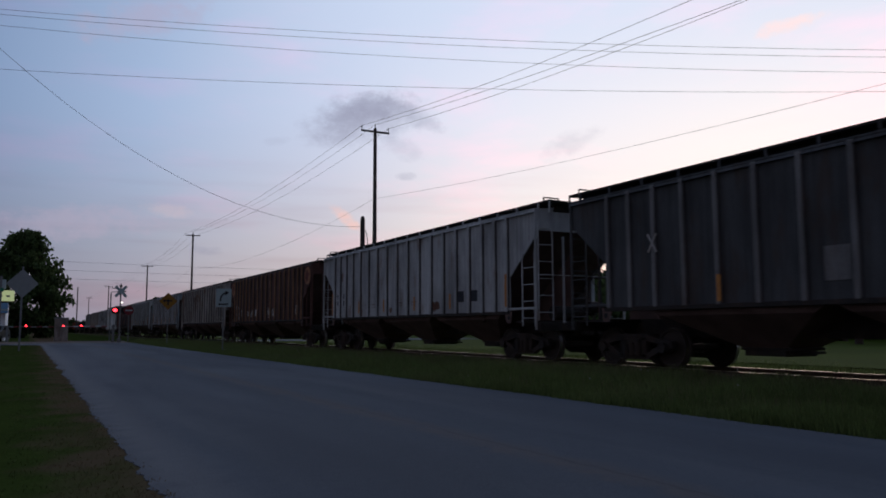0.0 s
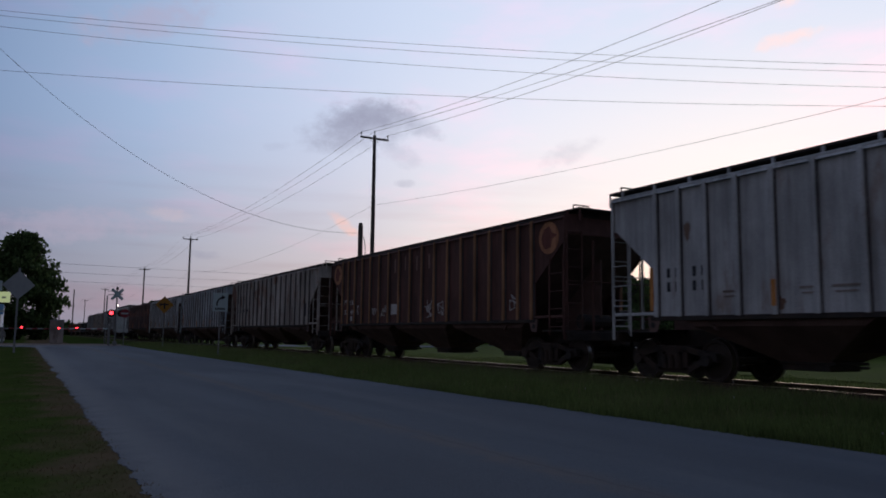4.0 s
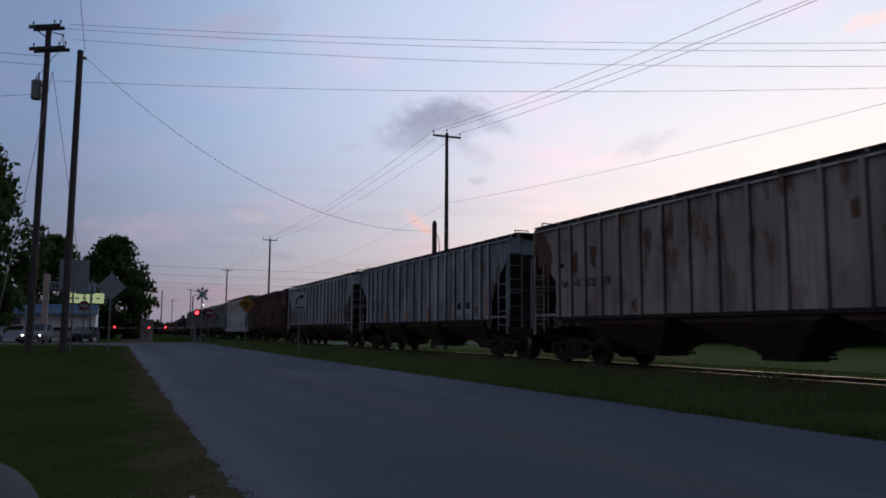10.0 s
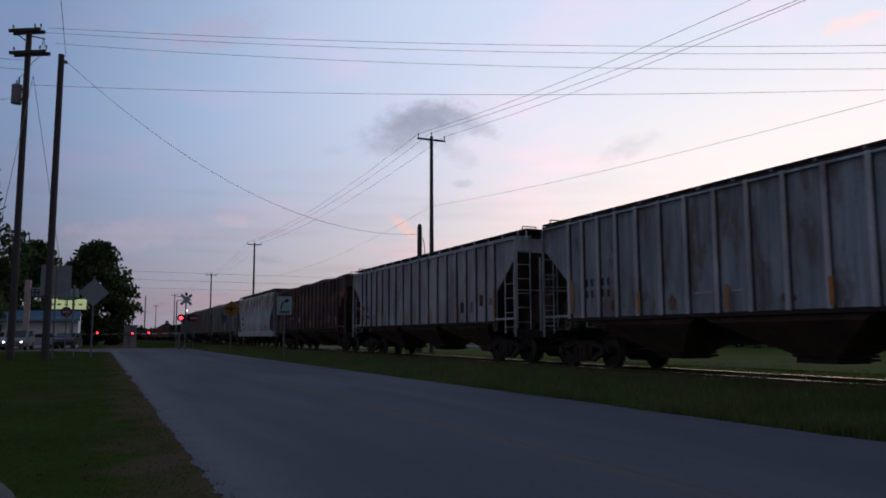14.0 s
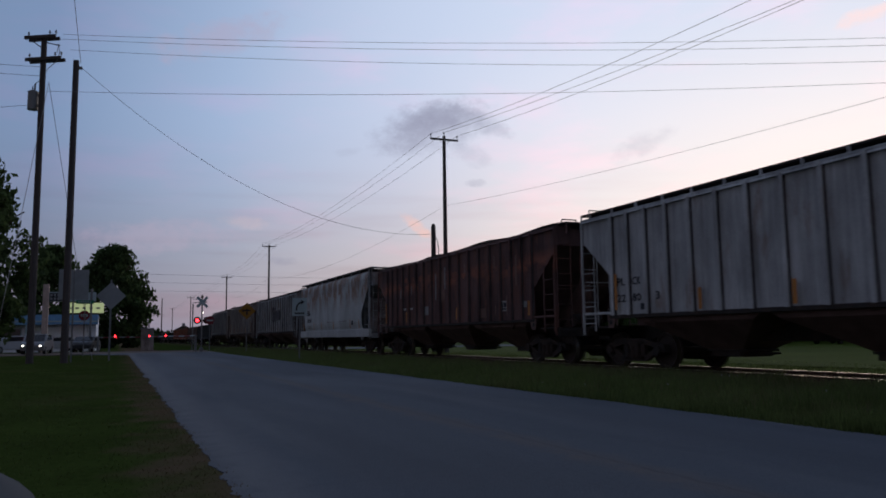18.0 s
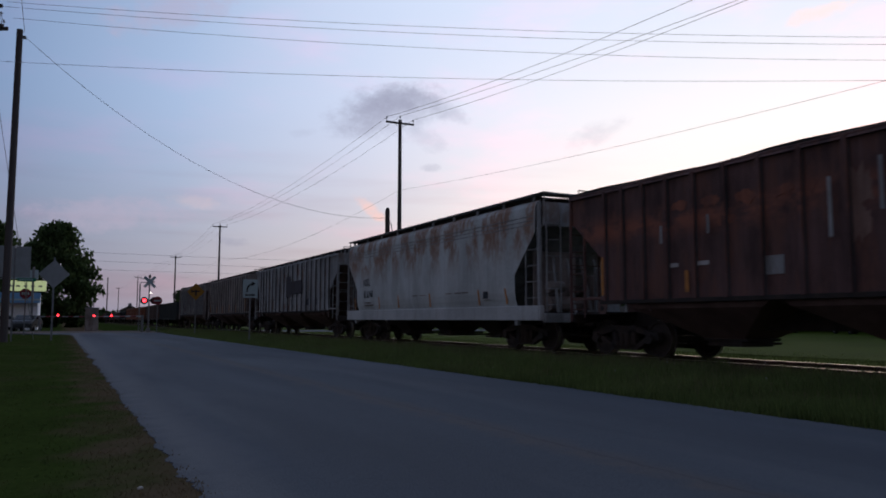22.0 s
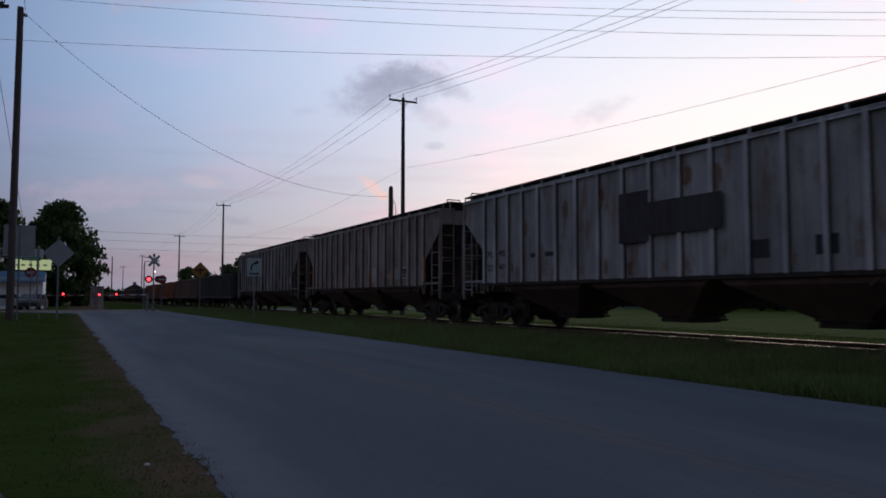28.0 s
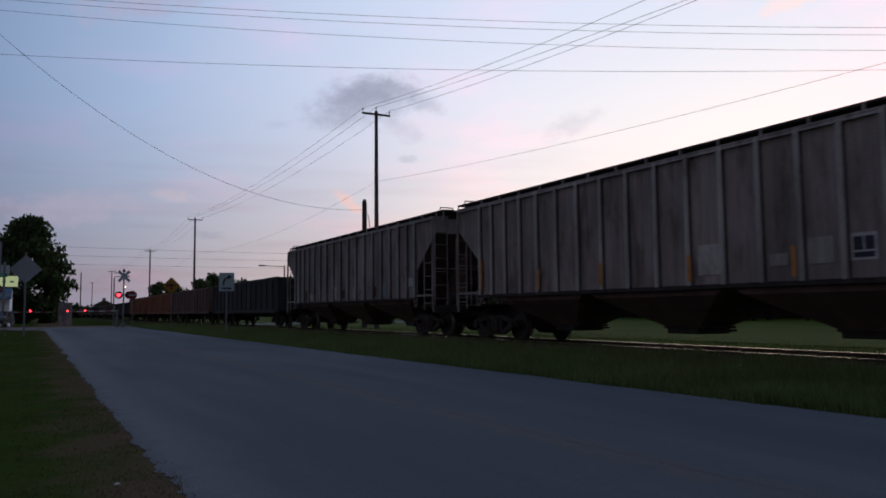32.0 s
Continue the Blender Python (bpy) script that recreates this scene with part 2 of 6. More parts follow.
def grass_mat(name, green, dry, rough, island, bump, spec):
    """Green grass that turns brown and thin in a ragged strip along the left edge of the road, with scattered dry patches."""
    m = mat(name, green, rough, vary=0.30, scale=0.6, fine=12, bump=bump, second=dry, amount=0.22, edge=(0.52, 0.72), island=island, spec=spec)
    nt = m.node_tree
    N, L = nt.nodes.new, nt.links.new
    b = nt.nodes["Principled BSDF"]
    src = b.inputs["Base Color"].links[0].from_socket
    tc = N("ShaderNodeTexCoord")
    sep = N("ShaderNodeSeparateXYZ")
    L(tc.outputs["Object"], sep.inputs[0])
    nz = N("ShaderNodeTexNoise"); nz.inputs["Scale"].default_value = 1.1; nz.inputs["Detail"].default_value = 6
    L(tc.outputs["Object"], nz.inputs["Vector"])
    add = N("ShaderNodeMath"); add.operation = "MULTIPLY_ADD"; add.inputs[1].default_value = 3.0
    L(nz.outputs["Fac"], add.inputs[0]); L(sep.outputs["X"], add.inputs[2])
    up = N("ShaderNodeMapRange"); up.interpolation_type = "SMOOTHSTEP"
    up.inputs[1].default_value, up.inputs[2].default_value, up.inputs[4].default_value = 1.50, 2.55, 0.85
    L(add.outputs[0], up.inputs[0])
    lim = N("ShaderNodeMath"); lim.operation = "LESS_THAN"; lim.inputs[1].default_value = 4.0
    L(sep.outputs["X"], lim.inputs[0])
    f = N("ShaderNodeMath"); f.operation = "MULTIPLY"
    L(up.outputs[0], f.inputs[0]); L(lim.outputs[0], f.inputs[1])
    mx = N("ShaderNodeMixRGB"); mx.inputs[2].default_value = (*dry, 1)
    L(f.outputs[0], mx.inputs[0]); L(src, mx.inputs[1])
    # pale straw among the tall grass towards the track
    far = N("ShaderNodeMapRange"); far.interpolation_type = "SMOOTHSTEP"
    far.inputs[1].default_value, far.inputs[2].default_value, far.inputs[4].default_value = 8.6, 11.4, 0.6
    L(sep.outputs["X"], far.inputs[0])
    lim2 = N("ShaderNodeMath"); lim2.operation = "LESS_THAN"; lim2.inputs[1].default_value = 13.0
    L(sep.outputs["X"], lim2.inputs[0])
    g = N("ShaderNodeMath"); g.operation = "MULTIPLY"
    L(far.outputs[0], g.inputs[0]); L(lim2.outputs[0], g.inputs[1])
    g2 = N("ShaderNodeMath"); g2.operation = "MULTIPLY"
    L(g.outputs[0], g2.inputs[0]); L(nz.outputs["Fac"], g2.inputs[1])
    mx2 = N("ShaderNodeMixRGB"); mx2.inputs[2].default_value = (0.150, 0.132, 0.080, 1)
    L(g2.outputs[0], mx2.inputs[0]); L(mx.outputs[0], mx2.inputs[1])
    L(mx2.outputs[0], b.inputs["Base Color"])
    return m


def see_through(m, share):
    """Leaves and blades glow with the light that falls on their other side."""
    nt = m.node_tree
    b = nt.nodes["Principled BSDF"]
    out = nt.nodes["Material Output"]
    tl = nt.nodes.new("ShaderNodeBsdfTranslucent")
    nt.links.new(b.inputs["Base Color"].links[0].from_socket, tl.inputs["Color"])
    mx = nt.nodes.new("ShaderNodeMixShader")
    mx.inputs[0].default_value = share
    nt.links.new(b.outputs[0], mx.inputs[1]); nt.links.new(tl.outputs[0], mx.inputs[2])
    nt.links.new(mx.outputs[0], out.inputs["Surface"])


GRASS_SOIL = grass_mat("grass_ground", (0.033, 0.050, 0.012), (0.096, 0.067, 0.046), 1.0, 0.0, 0.7, 0.0)
BLADE = grass_mat("grass_blades", (0.115, 0.150, 0.048), (0.175, 0.135, 0.085), 0.9, 0.25, 0, 0.1)
LAWN = grass_mat("mown_lawn_blades", (0.060, 0.083, 0.026), (0.140, 0.098, 0.062), 0.9, 0.15, 0, 0.05)
STRAW = mat("dry_straw", (0.165, 0.140, 0.078), 0.9, vary=0.3, island=0.3, bump=0, spec=0.1)
see_through(STRAW, 0.4)
see_through(BLADE, 0.5)
see_through(LAWN, 0.5)
FIELD = mat("open_field_grass", (0.036, 0.060, 0.003), 1.0, vary=0.35, scale=0.12, fine=6, bump=0.4, spec=0.05)
BALLAST = mat("ballast", (0.050, 0.044, 0.040), 1.0, vary=0.5, scale=3, fine=30, bump=0.9)
TIE = mat("creosoted_tie", (0.05, 0.042, 0.036), 0.9, vary=0.4, scale=4, stretch=(1, 6, 6))
RAIL = mat("rail_steel", (0.060, 0.042, 0.034), 0.75, 0.1, second=(0.085, 0.05, 0.035), scale=5)
RAILTOP = mat("polished_rail_head", (0.46, 0.36, 0.25), 0.34, 1.0, vary=0.1, bump=0.02)
BAY = mat("grimy_brown_hopper_steel", (0.118, 0.078, 0.070), 0.85, 0.0, vary=0.4, scale=2.0, second=(0.078, 0.052, 0.047), amount=0.7)
STEEL_BLACK = mat("black_running_gear", (0.028, 0.025, 0.024), 0.85, 0.1, vary=0.5, scale=4, second=(0.06, 0.04, 0.03), amount=0.5)
WHEEL = mat("wheel_steel", (0.042, 0.034, 0.030), 0.65, 0.4, vary=0.4)
TREAD = mat("polished_wheel_tread", (0.42, 0.40, 0.38), 0.34, 1.0, vary=0.1, bump=0)
POLE = mat("weathered_pole_wood", (0.064, 0.056, 0.055), 0.95, vary=0.35, scale=5, stretch=(4, 4, 0.3), bump=0.4)
WIRE = mat("dull_grey_wire", (0.20, 0.20, 0.21), 0.6, bump=0)
GALV = mat("galvanised_steel", (0.17, 0.18, 0.185), 0.55, 0.4, vary=0.2, scale=8)
SIGN_BACK = mat("bare_aluminium_sign_back", (0.22, 0.24, 0.25), 0.6, 0.3, vary=0.15)
SIGN_WHITE = mat("white_sign_sheeting", (0.28, 0.36, 0.37), 0.5, vary=0.1)
SIGN_YELLOW = mat("yellow_sign_sheeting", (0.24, 0.115, 0.010), 0.5, vary=0.1)
SIGN_RED = mat("red_sign_sheeting", (0.17, 0.02, 0.025), 0.5, vary=0.1)
SIGN_GREEN = mat("green_sign_sheeting", (0.02, 0.18, 0.10), 0.5, vary=0.1)
SIGN_BLACK = mat("black_paint", (0.012, 0.012, 0.012), 0.6, vary=0.2)
# worn brown seam down the middle of the road, paler grit along its left edge
def road_wear(m):
    nt = m.node_tree
    N, L = nt.nodes.new, nt.links.new
    b = nt.nodes["Principled BSDF"]
    tc = N("ShaderNodeTexCoord")
    sep = N("ShaderNodeSeparateXYZ")
    L(tc.outputs["Object"], sep.inputs[0])
    nz = N("ShaderNodeTexNoise"); nz.inputs["Scale"].default_value = 2.2; nz.inputs["Detail"].default_value = 7; nz.inputs["Roughness"].default_value = 0.7
    L(tc.outputs["Object"], nz.inputs["Vector"])
    for middle, width, tint, wobble, amount in ((3.8, 0.30, (0.100, 0.086, 0.078), 0.9, 1.0), (3.84, 0.03, (0.035, 0.036, 0.040), 0.25, 0.9), (1.05, 0.5, (0.150, 0.152, 0.158), 0.6, 0.9), (2.2, 0.7, (0.052, 0.060, 0.074), 0.8, 0.7), (5.6, 0.7, (0.055, 0.062, 0.076), 0.8, 0.6)):
        off = N("ShaderNodeMath"); off.operation = "MULTIPLY_ADD"; off.inputs[1].default_value = wobble
        L(nz.outputs["Fac"], off.inputs[0]); L(sep.outputs["X"], off.inputs[2])
        d = N("ShaderNodeMath"); d.operation = "SUBTRACT"; d.inputs[1].default_value = middle + wobble * 0.5
        L(off.outputs[0], d.inputs[0])
        ab = N("ShaderNodeMath"); ab.operation = "ABSOLUTE"
        L(d.outputs[0], ab.inputs[0])
        r = N("ShaderNodeMapRange"); r.interpolation_type = "SMOOTHSTEP"
        for k, v in enumerate((0.0, width, amount, 0.0)):
            r.inputs[k + 1].default_value = v
        L(ab.outputs[0], r.inputs[0])
        mul = N("ShaderNodeMath"); mul.operation = "MULTIPLY"
        L(r.outputs[0], mul.inputs[0]); L(nz.outputs["Fac"], mul.inputs[1])
        mx = N("ShaderNodeMixRGB"); mx.inputs[2].default_value = (*tint, 1)
        src = b.inputs["Base Color"].links[0].from_socket
        L(mul.outputs[0], mx.inputs[0]); L(src, mx.inputs[1])
        L(mx.outputs[0], b.inputs["Base Color"])


road_wear(ASPHALT)
# side street: browner than the road, mottled in two tones
BROWN_STREET = mat("brown_asphalt", (0.105, 0.082, 0.075), 0.95, vary=0.3, scale=0.4, fine=30, bump=0.4, second=(0.14, 0.11, 0.09), amount=0.6, spec=0.1)
LEAF = mat("tree_leaves", (0.055, 0.085, 0.032), 0.8, vary=0.5, scale=0.6, fine=5, bump=0, island=0.5, spec=0.1)
see_through(LEAF, 0.4)
BARK = mat("tree_bark", (0.06, 0.048, 0.038), 0.95, vary=0.4, scale=6, stretch=(3, 3, 0.5), bump=0.5)
RED_GLOW = glow("red_signal_lamp", (1.0, 0.03, 0.045), 6.0)
RED_DIM = glow("red_tail_lamp", (1.0, 0.04, 0.05), 4.0)
WHITE_GLOW = glow("white_head_lamp", (1.0, 0.93, 0.82), 5.0)
YELLOW_GLOW = glow("lit_yellow_sign_face", (0.60, 0.70, 0.36), 0.45)
CONCRETE = mat("painted_wall", (0.16, 0.165, 0.18), 0.9, vary=0.15)
SHOP_WALL = mat("white_shop_wall", (0.72, 0.74, 0.78), 0.85, vary=0.15)
BLUE_PAINT = mat("blue_fascia", (0.12, 0.27, 0.46), 0.6, vary=0.15)
GLASS_DARK = mat("dark_window_glass", (0.02, 0.022, 0.025), 0.08, vary=0.05, bump=0, spec=0.6)
CAR_WHITE = mat("white_car_paint", (0.32, 0.33, 0.35), 0.3, vary=0.05, bump=0, spec=0.5)
CAR_SILVER = mat("silver_car_paint", (0.20, 0.205, 0.215), 0.3, 0.4, vary=0.05, bump=0, spec=0.5)
CAR_GREY = mat("dull_grey_car_paint", (0.028, 0.030, 0.033), 0.7, 0.0, vary=0.15, bump=0, spec=0.15)
CAR_DARK = mat("dark_car_paint", (0.03, 0.035, 0.04), 0.3, vary=0.05, bump=0, spec=0.5)
TYRE = mat("tyre_rubber", (0.02, 0.02, 0.02), 0.9)
STRIPE = mat("orange_reflector_tape", (0.42, 0.18, 0.045), 0.6, vary=0.35, scale=6)
DECAL_WHITE = mat("white_stencil_paint", (0.40, 0.40, 0.40), 0.8, vary=0.25, scale=8)
DECAL_DARK = mat("dark_stencil_paint", (0.03, 0.035, 0.045), 0.8, vary=0.3, scale=8)


# ---------------------------------------------------------------- mesh helpers
def finish(bm, name, material, smooth=False):
    me = bpy.data.meshes.new(name)
    bmesh.ops.recalc_face_normals(bm, faces=bm.faces[:])
    if smooth:
        for f in bm.faces:
            f.smooth = True
    bm.to_mesh(me)
    bm.free()
    me.materials.append(material)
    return me


def part(name, bm, material, parent=None, label="", smooth=False):
    """Links a bmesh as one mesh object under a thing or under a part."""
    ob = new(name, finish(bm, name, material, smooth))
    if parent is not None:
        ob.parent = parent
    return tagged(ob, label)


def thing(name, label, category, group="", kind="", at=None):
    ob = new(name)
    ob.empty_display_size = 0.3
    if at is not None:
        ob.matrix_basis = at
    return tagged(ob, label, category, group, kind)


def box(bm, x0, x1, y0, y1, z0, z1, bevel=0.0, m=None):
    r = bmesh.ops.create_cube(bm, size=1.0, matrix=Matrix.Translation(((x0 + x1) / 2, (y0 + y1) / 2, (z0 + z1) / 2)) @ Matrix.Diagonal((x1 - x0, y1 - y0, z1 - z0, 1)))
    vs = r["verts"]
    if m is not None:
        bmesh.ops.transform(bm, matrix=m, verts=vs)
    if bevel:
        es = list({e for v in vs for e in v.link_edges})
        bmesh.ops.bevel(bm, geom=es, offset=bevel, segments=1, affect="EDGES")
    return bm


def cbox(*a, **k):
    return box(bmesh.new(), *a, **k)


def rod(bm, a, b, r0, r1=None, n=8, caps=True):
    a, b = Vector(a), Vector(b)
    r1 = r0 if r1 is None else r1
    d = b - a
    m = Matrix.Translation((a + b) / 2) @ d.to_track_quat("Z", "Y").to_matrix().to_4x4()
    bmesh.ops.create_cone(bm, cap_ends=caps, segments=n, radius1=r0, radius2=r1, depth=d.length, matrix=m)
    return bm


def crod(*a, **k):
    return rod(bmesh.new(), *a, **k)


def prism(bm, outline, axis, c0, c1):
    """Extrudes a closed outline of (u, v) pairs along an axis: 'x' takes (y, z), 'y' takes (x, z), 'z' takes (x, y)."""
    def at(u, v, c):
        return (c, u, v) if axis == "x" else (u, c, v) if axis == "y" else (u, v, c)
    a = [bm.verts.new(at(u, v, c0)) for u, v in outline]
    b = [bm.verts.new(at(u, v, c1)) for u, v in outline]
    bm.faces.new(a)
    bm.faces.new(b[::-1])
    n = len(a)
    for i in range(n):
        bm.faces.new((a[i], b[i], b[(i + 1) % n], a[(i + 1) % n]))
    return bm


def cprism(*a):
    return prism(bmesh.new(), *a)


def disc(cx, cy, cz, r, depth, axis="y", n=20):
    d = Vector((0, depth / 2, 0)) if axis == "y" else Vector((depth / 2, 0, 0)) if axis == "x" else Vector((0, 0, depth / 2))
    c = Vector((cx, cy, cz))
    return crod(c - d, c + d, r, n=n)

# ---------------------------------------------------------------- ground, road and track
RAIL_TOP = 0.20
TRACK_X = 13.6
ROAD_L, ROAD_R = 0.82, 7.42


def sheet(name, xs, ys, height, material, label, kind="structure", category="ground"):
    bm = bmesh.new()
    grid = [[bm.verts.new((x, y, height(x, y))) for x in xs] for y in ys]
    for j in range(len(ys) - 1):
        for i in range(len(xs) - 1):
            bm.faces.new((grid[j][i], grid[j][i + 1], grid[j + 1][i + 1], grid[j + 1][i]))
    return tagged(part(name, bm, material), label, category, kind=kind)


def steps(*runs):
    out = []
    for a, b, n in runs:
        out += [a + (b - a) * i / n for i in range(n)]
    return out + [runs[-1][1]]


def lay(x, y):
    """Height of the land: flat, a shallow ditch and a low bank beside the road, a shoulder under the track."""
    h = -0.03
    if -60 < x < 120 and -40 < y < 140:
        h += 0.025 * noise.noise(Vector((x * 0.3, y * 0.3, 0)))
    if ROAD_R < x < 11.6:
        h += 0.10 * math.sin((x - ROAD_R) / (11.6 - ROAD_R) * math.pi / 2)
    elif 11.6 <= x < 16.0:
        h += 0.10
    elif 16.0 <= x < 19:
        h += 0.10 * (19 - x) / 3
    if ROAD_L - 0.9 < x < ROAD_R + 0.15:
        h = -0.004 + 0.2 * (h + 0.03)
    if ROAD_L + 0.3 < x < ROAD_R - 0.2:
        h = -0.06
    return h


sheet("ground", steps((-900, -60, 6), (-60, -8, 14), (-8, 20, 70), (20, 60, 20), (60, 900, 8)), steps((-400, -20, 8), (-20, 60, 100), (60, 160, 30), (160, 2200, 12)),
      lay, GRASS_SOIL, "flat grassy ground with dry brown patches")
sheet("field", steps((19.5, 120, 40)), steps((-60, 260, 60)), lambda x, y: 0.02 + 0.05 * noise.noise(Vector((x * 0.1, y * 0.1, 4))), FIELD,
      "open mown green field beyond the track", category="field")


def road_edge(y, side):
    r = 0.10 * noise.noise(Vector((y * 0.5, side * 9.0, 0))) + 0.05 * noise.noise(Vector((y * 2.3, side * 5.0, 1)))
    if side < 0:
        r += 0.05 * noise.noise(Vector((y * 4.1, 2.0, 7.0))) + 0.045 * noise.noise(Vector((y * 11.0, 4.0, 3.0)))
    return r


def road():
    bm = bmesh.new()
    ys = steps((-30, 2, 20), (2, 16, 320), (16, 30, 120), (30, 66, 80))
    lines = []
    for y in ys:
        # the mouth widens where it meets the side street
        flare = max(0.0, (y - 58) / 8) ** 2
        x0, x1 = ROAD_L + road_edge(y, -1) - flare * 4.0, ROAD_R + road_edge(y, 1) * 0.8 + flare * 1.5
        row = []
        for i in range(9):
            f = i / 8
            crown = 0.05 * (1 - (2 * f - 1) ** 2)
            row.append(bm.verts.new((x0 + (x1 - x0) * f, y, 0.0 + crown)))
        lines.append(row)
    for a, b in zip(lines, lines[1:]):
        for i in range(8):
            bm.faces.new((a[i], a[i + 1], b[i + 1], b[i]))
    for row_set, col in ((lines, 0), (lines, 8)):
        low = [bm.verts.new((r[col].co.x, r[col].co.y, -0.08)) for r in row_set]
        for i in range(len(low) - 1):
            bm.faces.new((row_set[i][col], row_set[i + 1][col], low[i + 1], low[i]))
    return tagged(part("road", bm, ASPHALT), "worn grey asphalt road with ragged unkerbed edges", "road", kind="structure")


road()
# the side street that crosses the track
bm = bmesh.new()
box(bm, -60, 11.0, 66, 76.5, -0.08, 0.03)
tagged(part("side_street", bm, BROWN_STREET), "asphalt side street leading over the level crossing", "road", kind="structure")
bm = bmesh.new()
prism(bm, [(11.0, -0.05), (11.0, 0.03), (12.4, 0.17), (14.9, 0.17), (17.0, 0.03), (60, 0.03), (60, -0.05)], "y", 66, 76.5)
tagged(part("level_crossing", bm, ASPHALT), "asphalt ramp of the level crossing over the rails", "crossing", kind="structure")


def track():
    bm = bmesh.new()
    prism(bm, [(11.75, 0.0), (12.25, 0.06), (14.95, 0.06), (15.5, 0.0)], "y", -60, 640)
    tagged(part("ballast_bed", bm, BALLAST), "dark overgrown ballast under the railway track", "ballast", kind="structure")
    tr = thing("railway_track", "single railway track with rusty rails on dark timber ties", "railway track", kind="structure", at=pose(TRACK_X, 0, 0))
    for sx in (-0.7525, 0.7525):
        bm = bmesh.new()
        prism(bm, [(sx - 0.07, 0.055), (sx + 0.07, 0.055), (sx + 0.07, 0.07), (sx + 0.01, 0.085), (sx + 0.01, 0.16), (sx + 0.036, 0.17), (sx + 0.036, 0.197),
                   (sx - 0.036, 0.197), (sx - 0.036, 0.17), (sx - 0.01, 0.16), (sx - 0.01, 0.085), (sx - 0.07, 0.07)], "y", -60, 640)
        r = part("rail", bm, RAIL, tr)
        crown = [(sx + 0.036 * math.sin(radians(a)) / math.sin(radians(6)), 0.1975 + 0.34 * (math.cos(radians(a)) - math.cos(radians(6)))) for a in range(-6, 7, 2)]
        part("running_surface", cprism([(sx - 0.036, 0.193)] + crown + [(sx + 0.036, 0.193)], "y", -60, 640), RAILTOP, r, "polished bright rail head")
    return tr


TRACK = track()

# ---------------------------------------------------------------- the train
SPEED = 5.047
HALF = 1.6
# where each coupling lies at the start, along the track
JOINTS = [-3.4, 16.15, 34.97, 53.76, 72.38, 91.35, 109.9, 128.45, 145.79, 165.2, 183.92, 202.6]
MOVERS = []      # (car, y at the start)
WHEELSETS = []


def weathered(name, color, rust=0.3, rust_color=(0.16, 0.07, 0.035), rough=0.75, vary=0.30, edge=(0.50, 0.66), top=None, grime=0.55, band=None, blot=(1.5, 0.45)):
    """Car paint: chalky unevenness, runs of dirt down the side, and rust that breaks through in streaks."""
    m = bpy.data.materials.new(name)
    m.use_nodes = True
    nt = m.node_tree
    N, L = nt.nodes.new, nt.links.new
    b = nt.nodes["Principled BSDF"]
    tc = N("ShaderNodeTexCoord")

    def noise_at(scale, stretch, detail=5, shift=0.0, rough_=0.55):
        mp = N("ShaderNodeMapping"); mp.inputs["Scale"].default_value = stretch; mp.inputs["Location"].default_value = (shift, shift * 1.7, shift * 0.6)
        L(tc.outputs["Object"], mp.inputs[0])
        n = N("ShaderNodeTexNoise"); n.inputs["Scale"].default_value = scale; n.inputs["Detail"].default_value = detail; n.inputs["Roughness"].default_value = rough_
        L(mp.outputs[0], n.inputs["Vector"])
        return n.outputs["Fac"]

    def ranged(src, a0, a1, b0, b1):
        r = N("ShaderNodeMapRange"); r.interpolation_type = "SMOOTHSTEP"
        for k, v in enumerate((a0, a1, b0, b1)):
            r.inputs[k + 1].default_value = v
        L(src, r.inputs[0])
        return r.outputs[0]

    def times(p, q):
        t = N("ShaderNodeMath"); t.operation = "MULTIPLY"
        L(p, t.inputs[0]); L(q, t.inputs[1])
        return t.outputs[0]
    cloud = noise_at(0.9, (1.0, 1.0, 0.55), 6)
    runs = noise_at(3.6, (1.0, 2.6, 0.10), 6, 3.0, 0.65)
    fine = noise_at(34, (1, 1, 1), 3, 1.0)
    tone = times(times(ranged(cloud, 0.3, 0.7, 1 - vary, 1 + vary), ranged(runs, 0.35, 0.7, 1.07, 1 - grime * 0.42)), ranged(fine, 0.3, 0.7, 0.88, 1.12))
    col = N("ShaderNodeMixRGB"); col.blend_type = "MULTIPLY"; col.inputs[0].default_value = 1; col.inputs[1].default_value = (*color, 1)
    L(tone, col.inputs[2])
    patch = times(ranged(noise_at(blot[0], (1.0, 1.5, blot[1]), 7, 7.0, 0.62), edge[0], edge[1], 0.0, rust), ranged(noise_at(7.0, (1, 1.3, 0.5), 5, 11.0), 0.32, 0.55, 0.35, 1.0))
    if top:
        sz = N("ShaderNodeSeparateXYZ"); L(tc.outputs["Object"], sz.inputs[0])
        patch = times(patch, ranged(sz.outputs["Z"], top[0], top[1], top[2], 1.0))
    mx = N("ShaderNodeMixRGB"); mx.inputs[2].default_value = (*rust_color, 1)
    L(patch, mx.inputs[0]); L(col.outputs[0], mx.inputs[1])
    paint = mx.outputs[0]
    if band:
        # a ragged worn belt at one height: middle, half width, colour
        sb = N("ShaderNodeSeparateXYZ"); L(tc.outputs["Object"], sb.inputs[0])
        belt = times(ranged(sb.outputs["Z"], band[0] - band[1], band[0], 0.0, 1.0), ranged(sb.outputs["Z"], band[0], band[0] + band[1], 1.0, 0.0))
        belt = times(belt, ranged(noise_at(0.8, (1.0, 1.0, 2.2), 6, 5.0, 0.65), 0.42, 0.62, 0.0, 0.95))
        mb = N("ShaderNodeMixRGB"); mb.inputs[2].default_value = (*band[2], 1)
        L(belt, mb.inputs[0]); L(paint, mb.inputs[1])
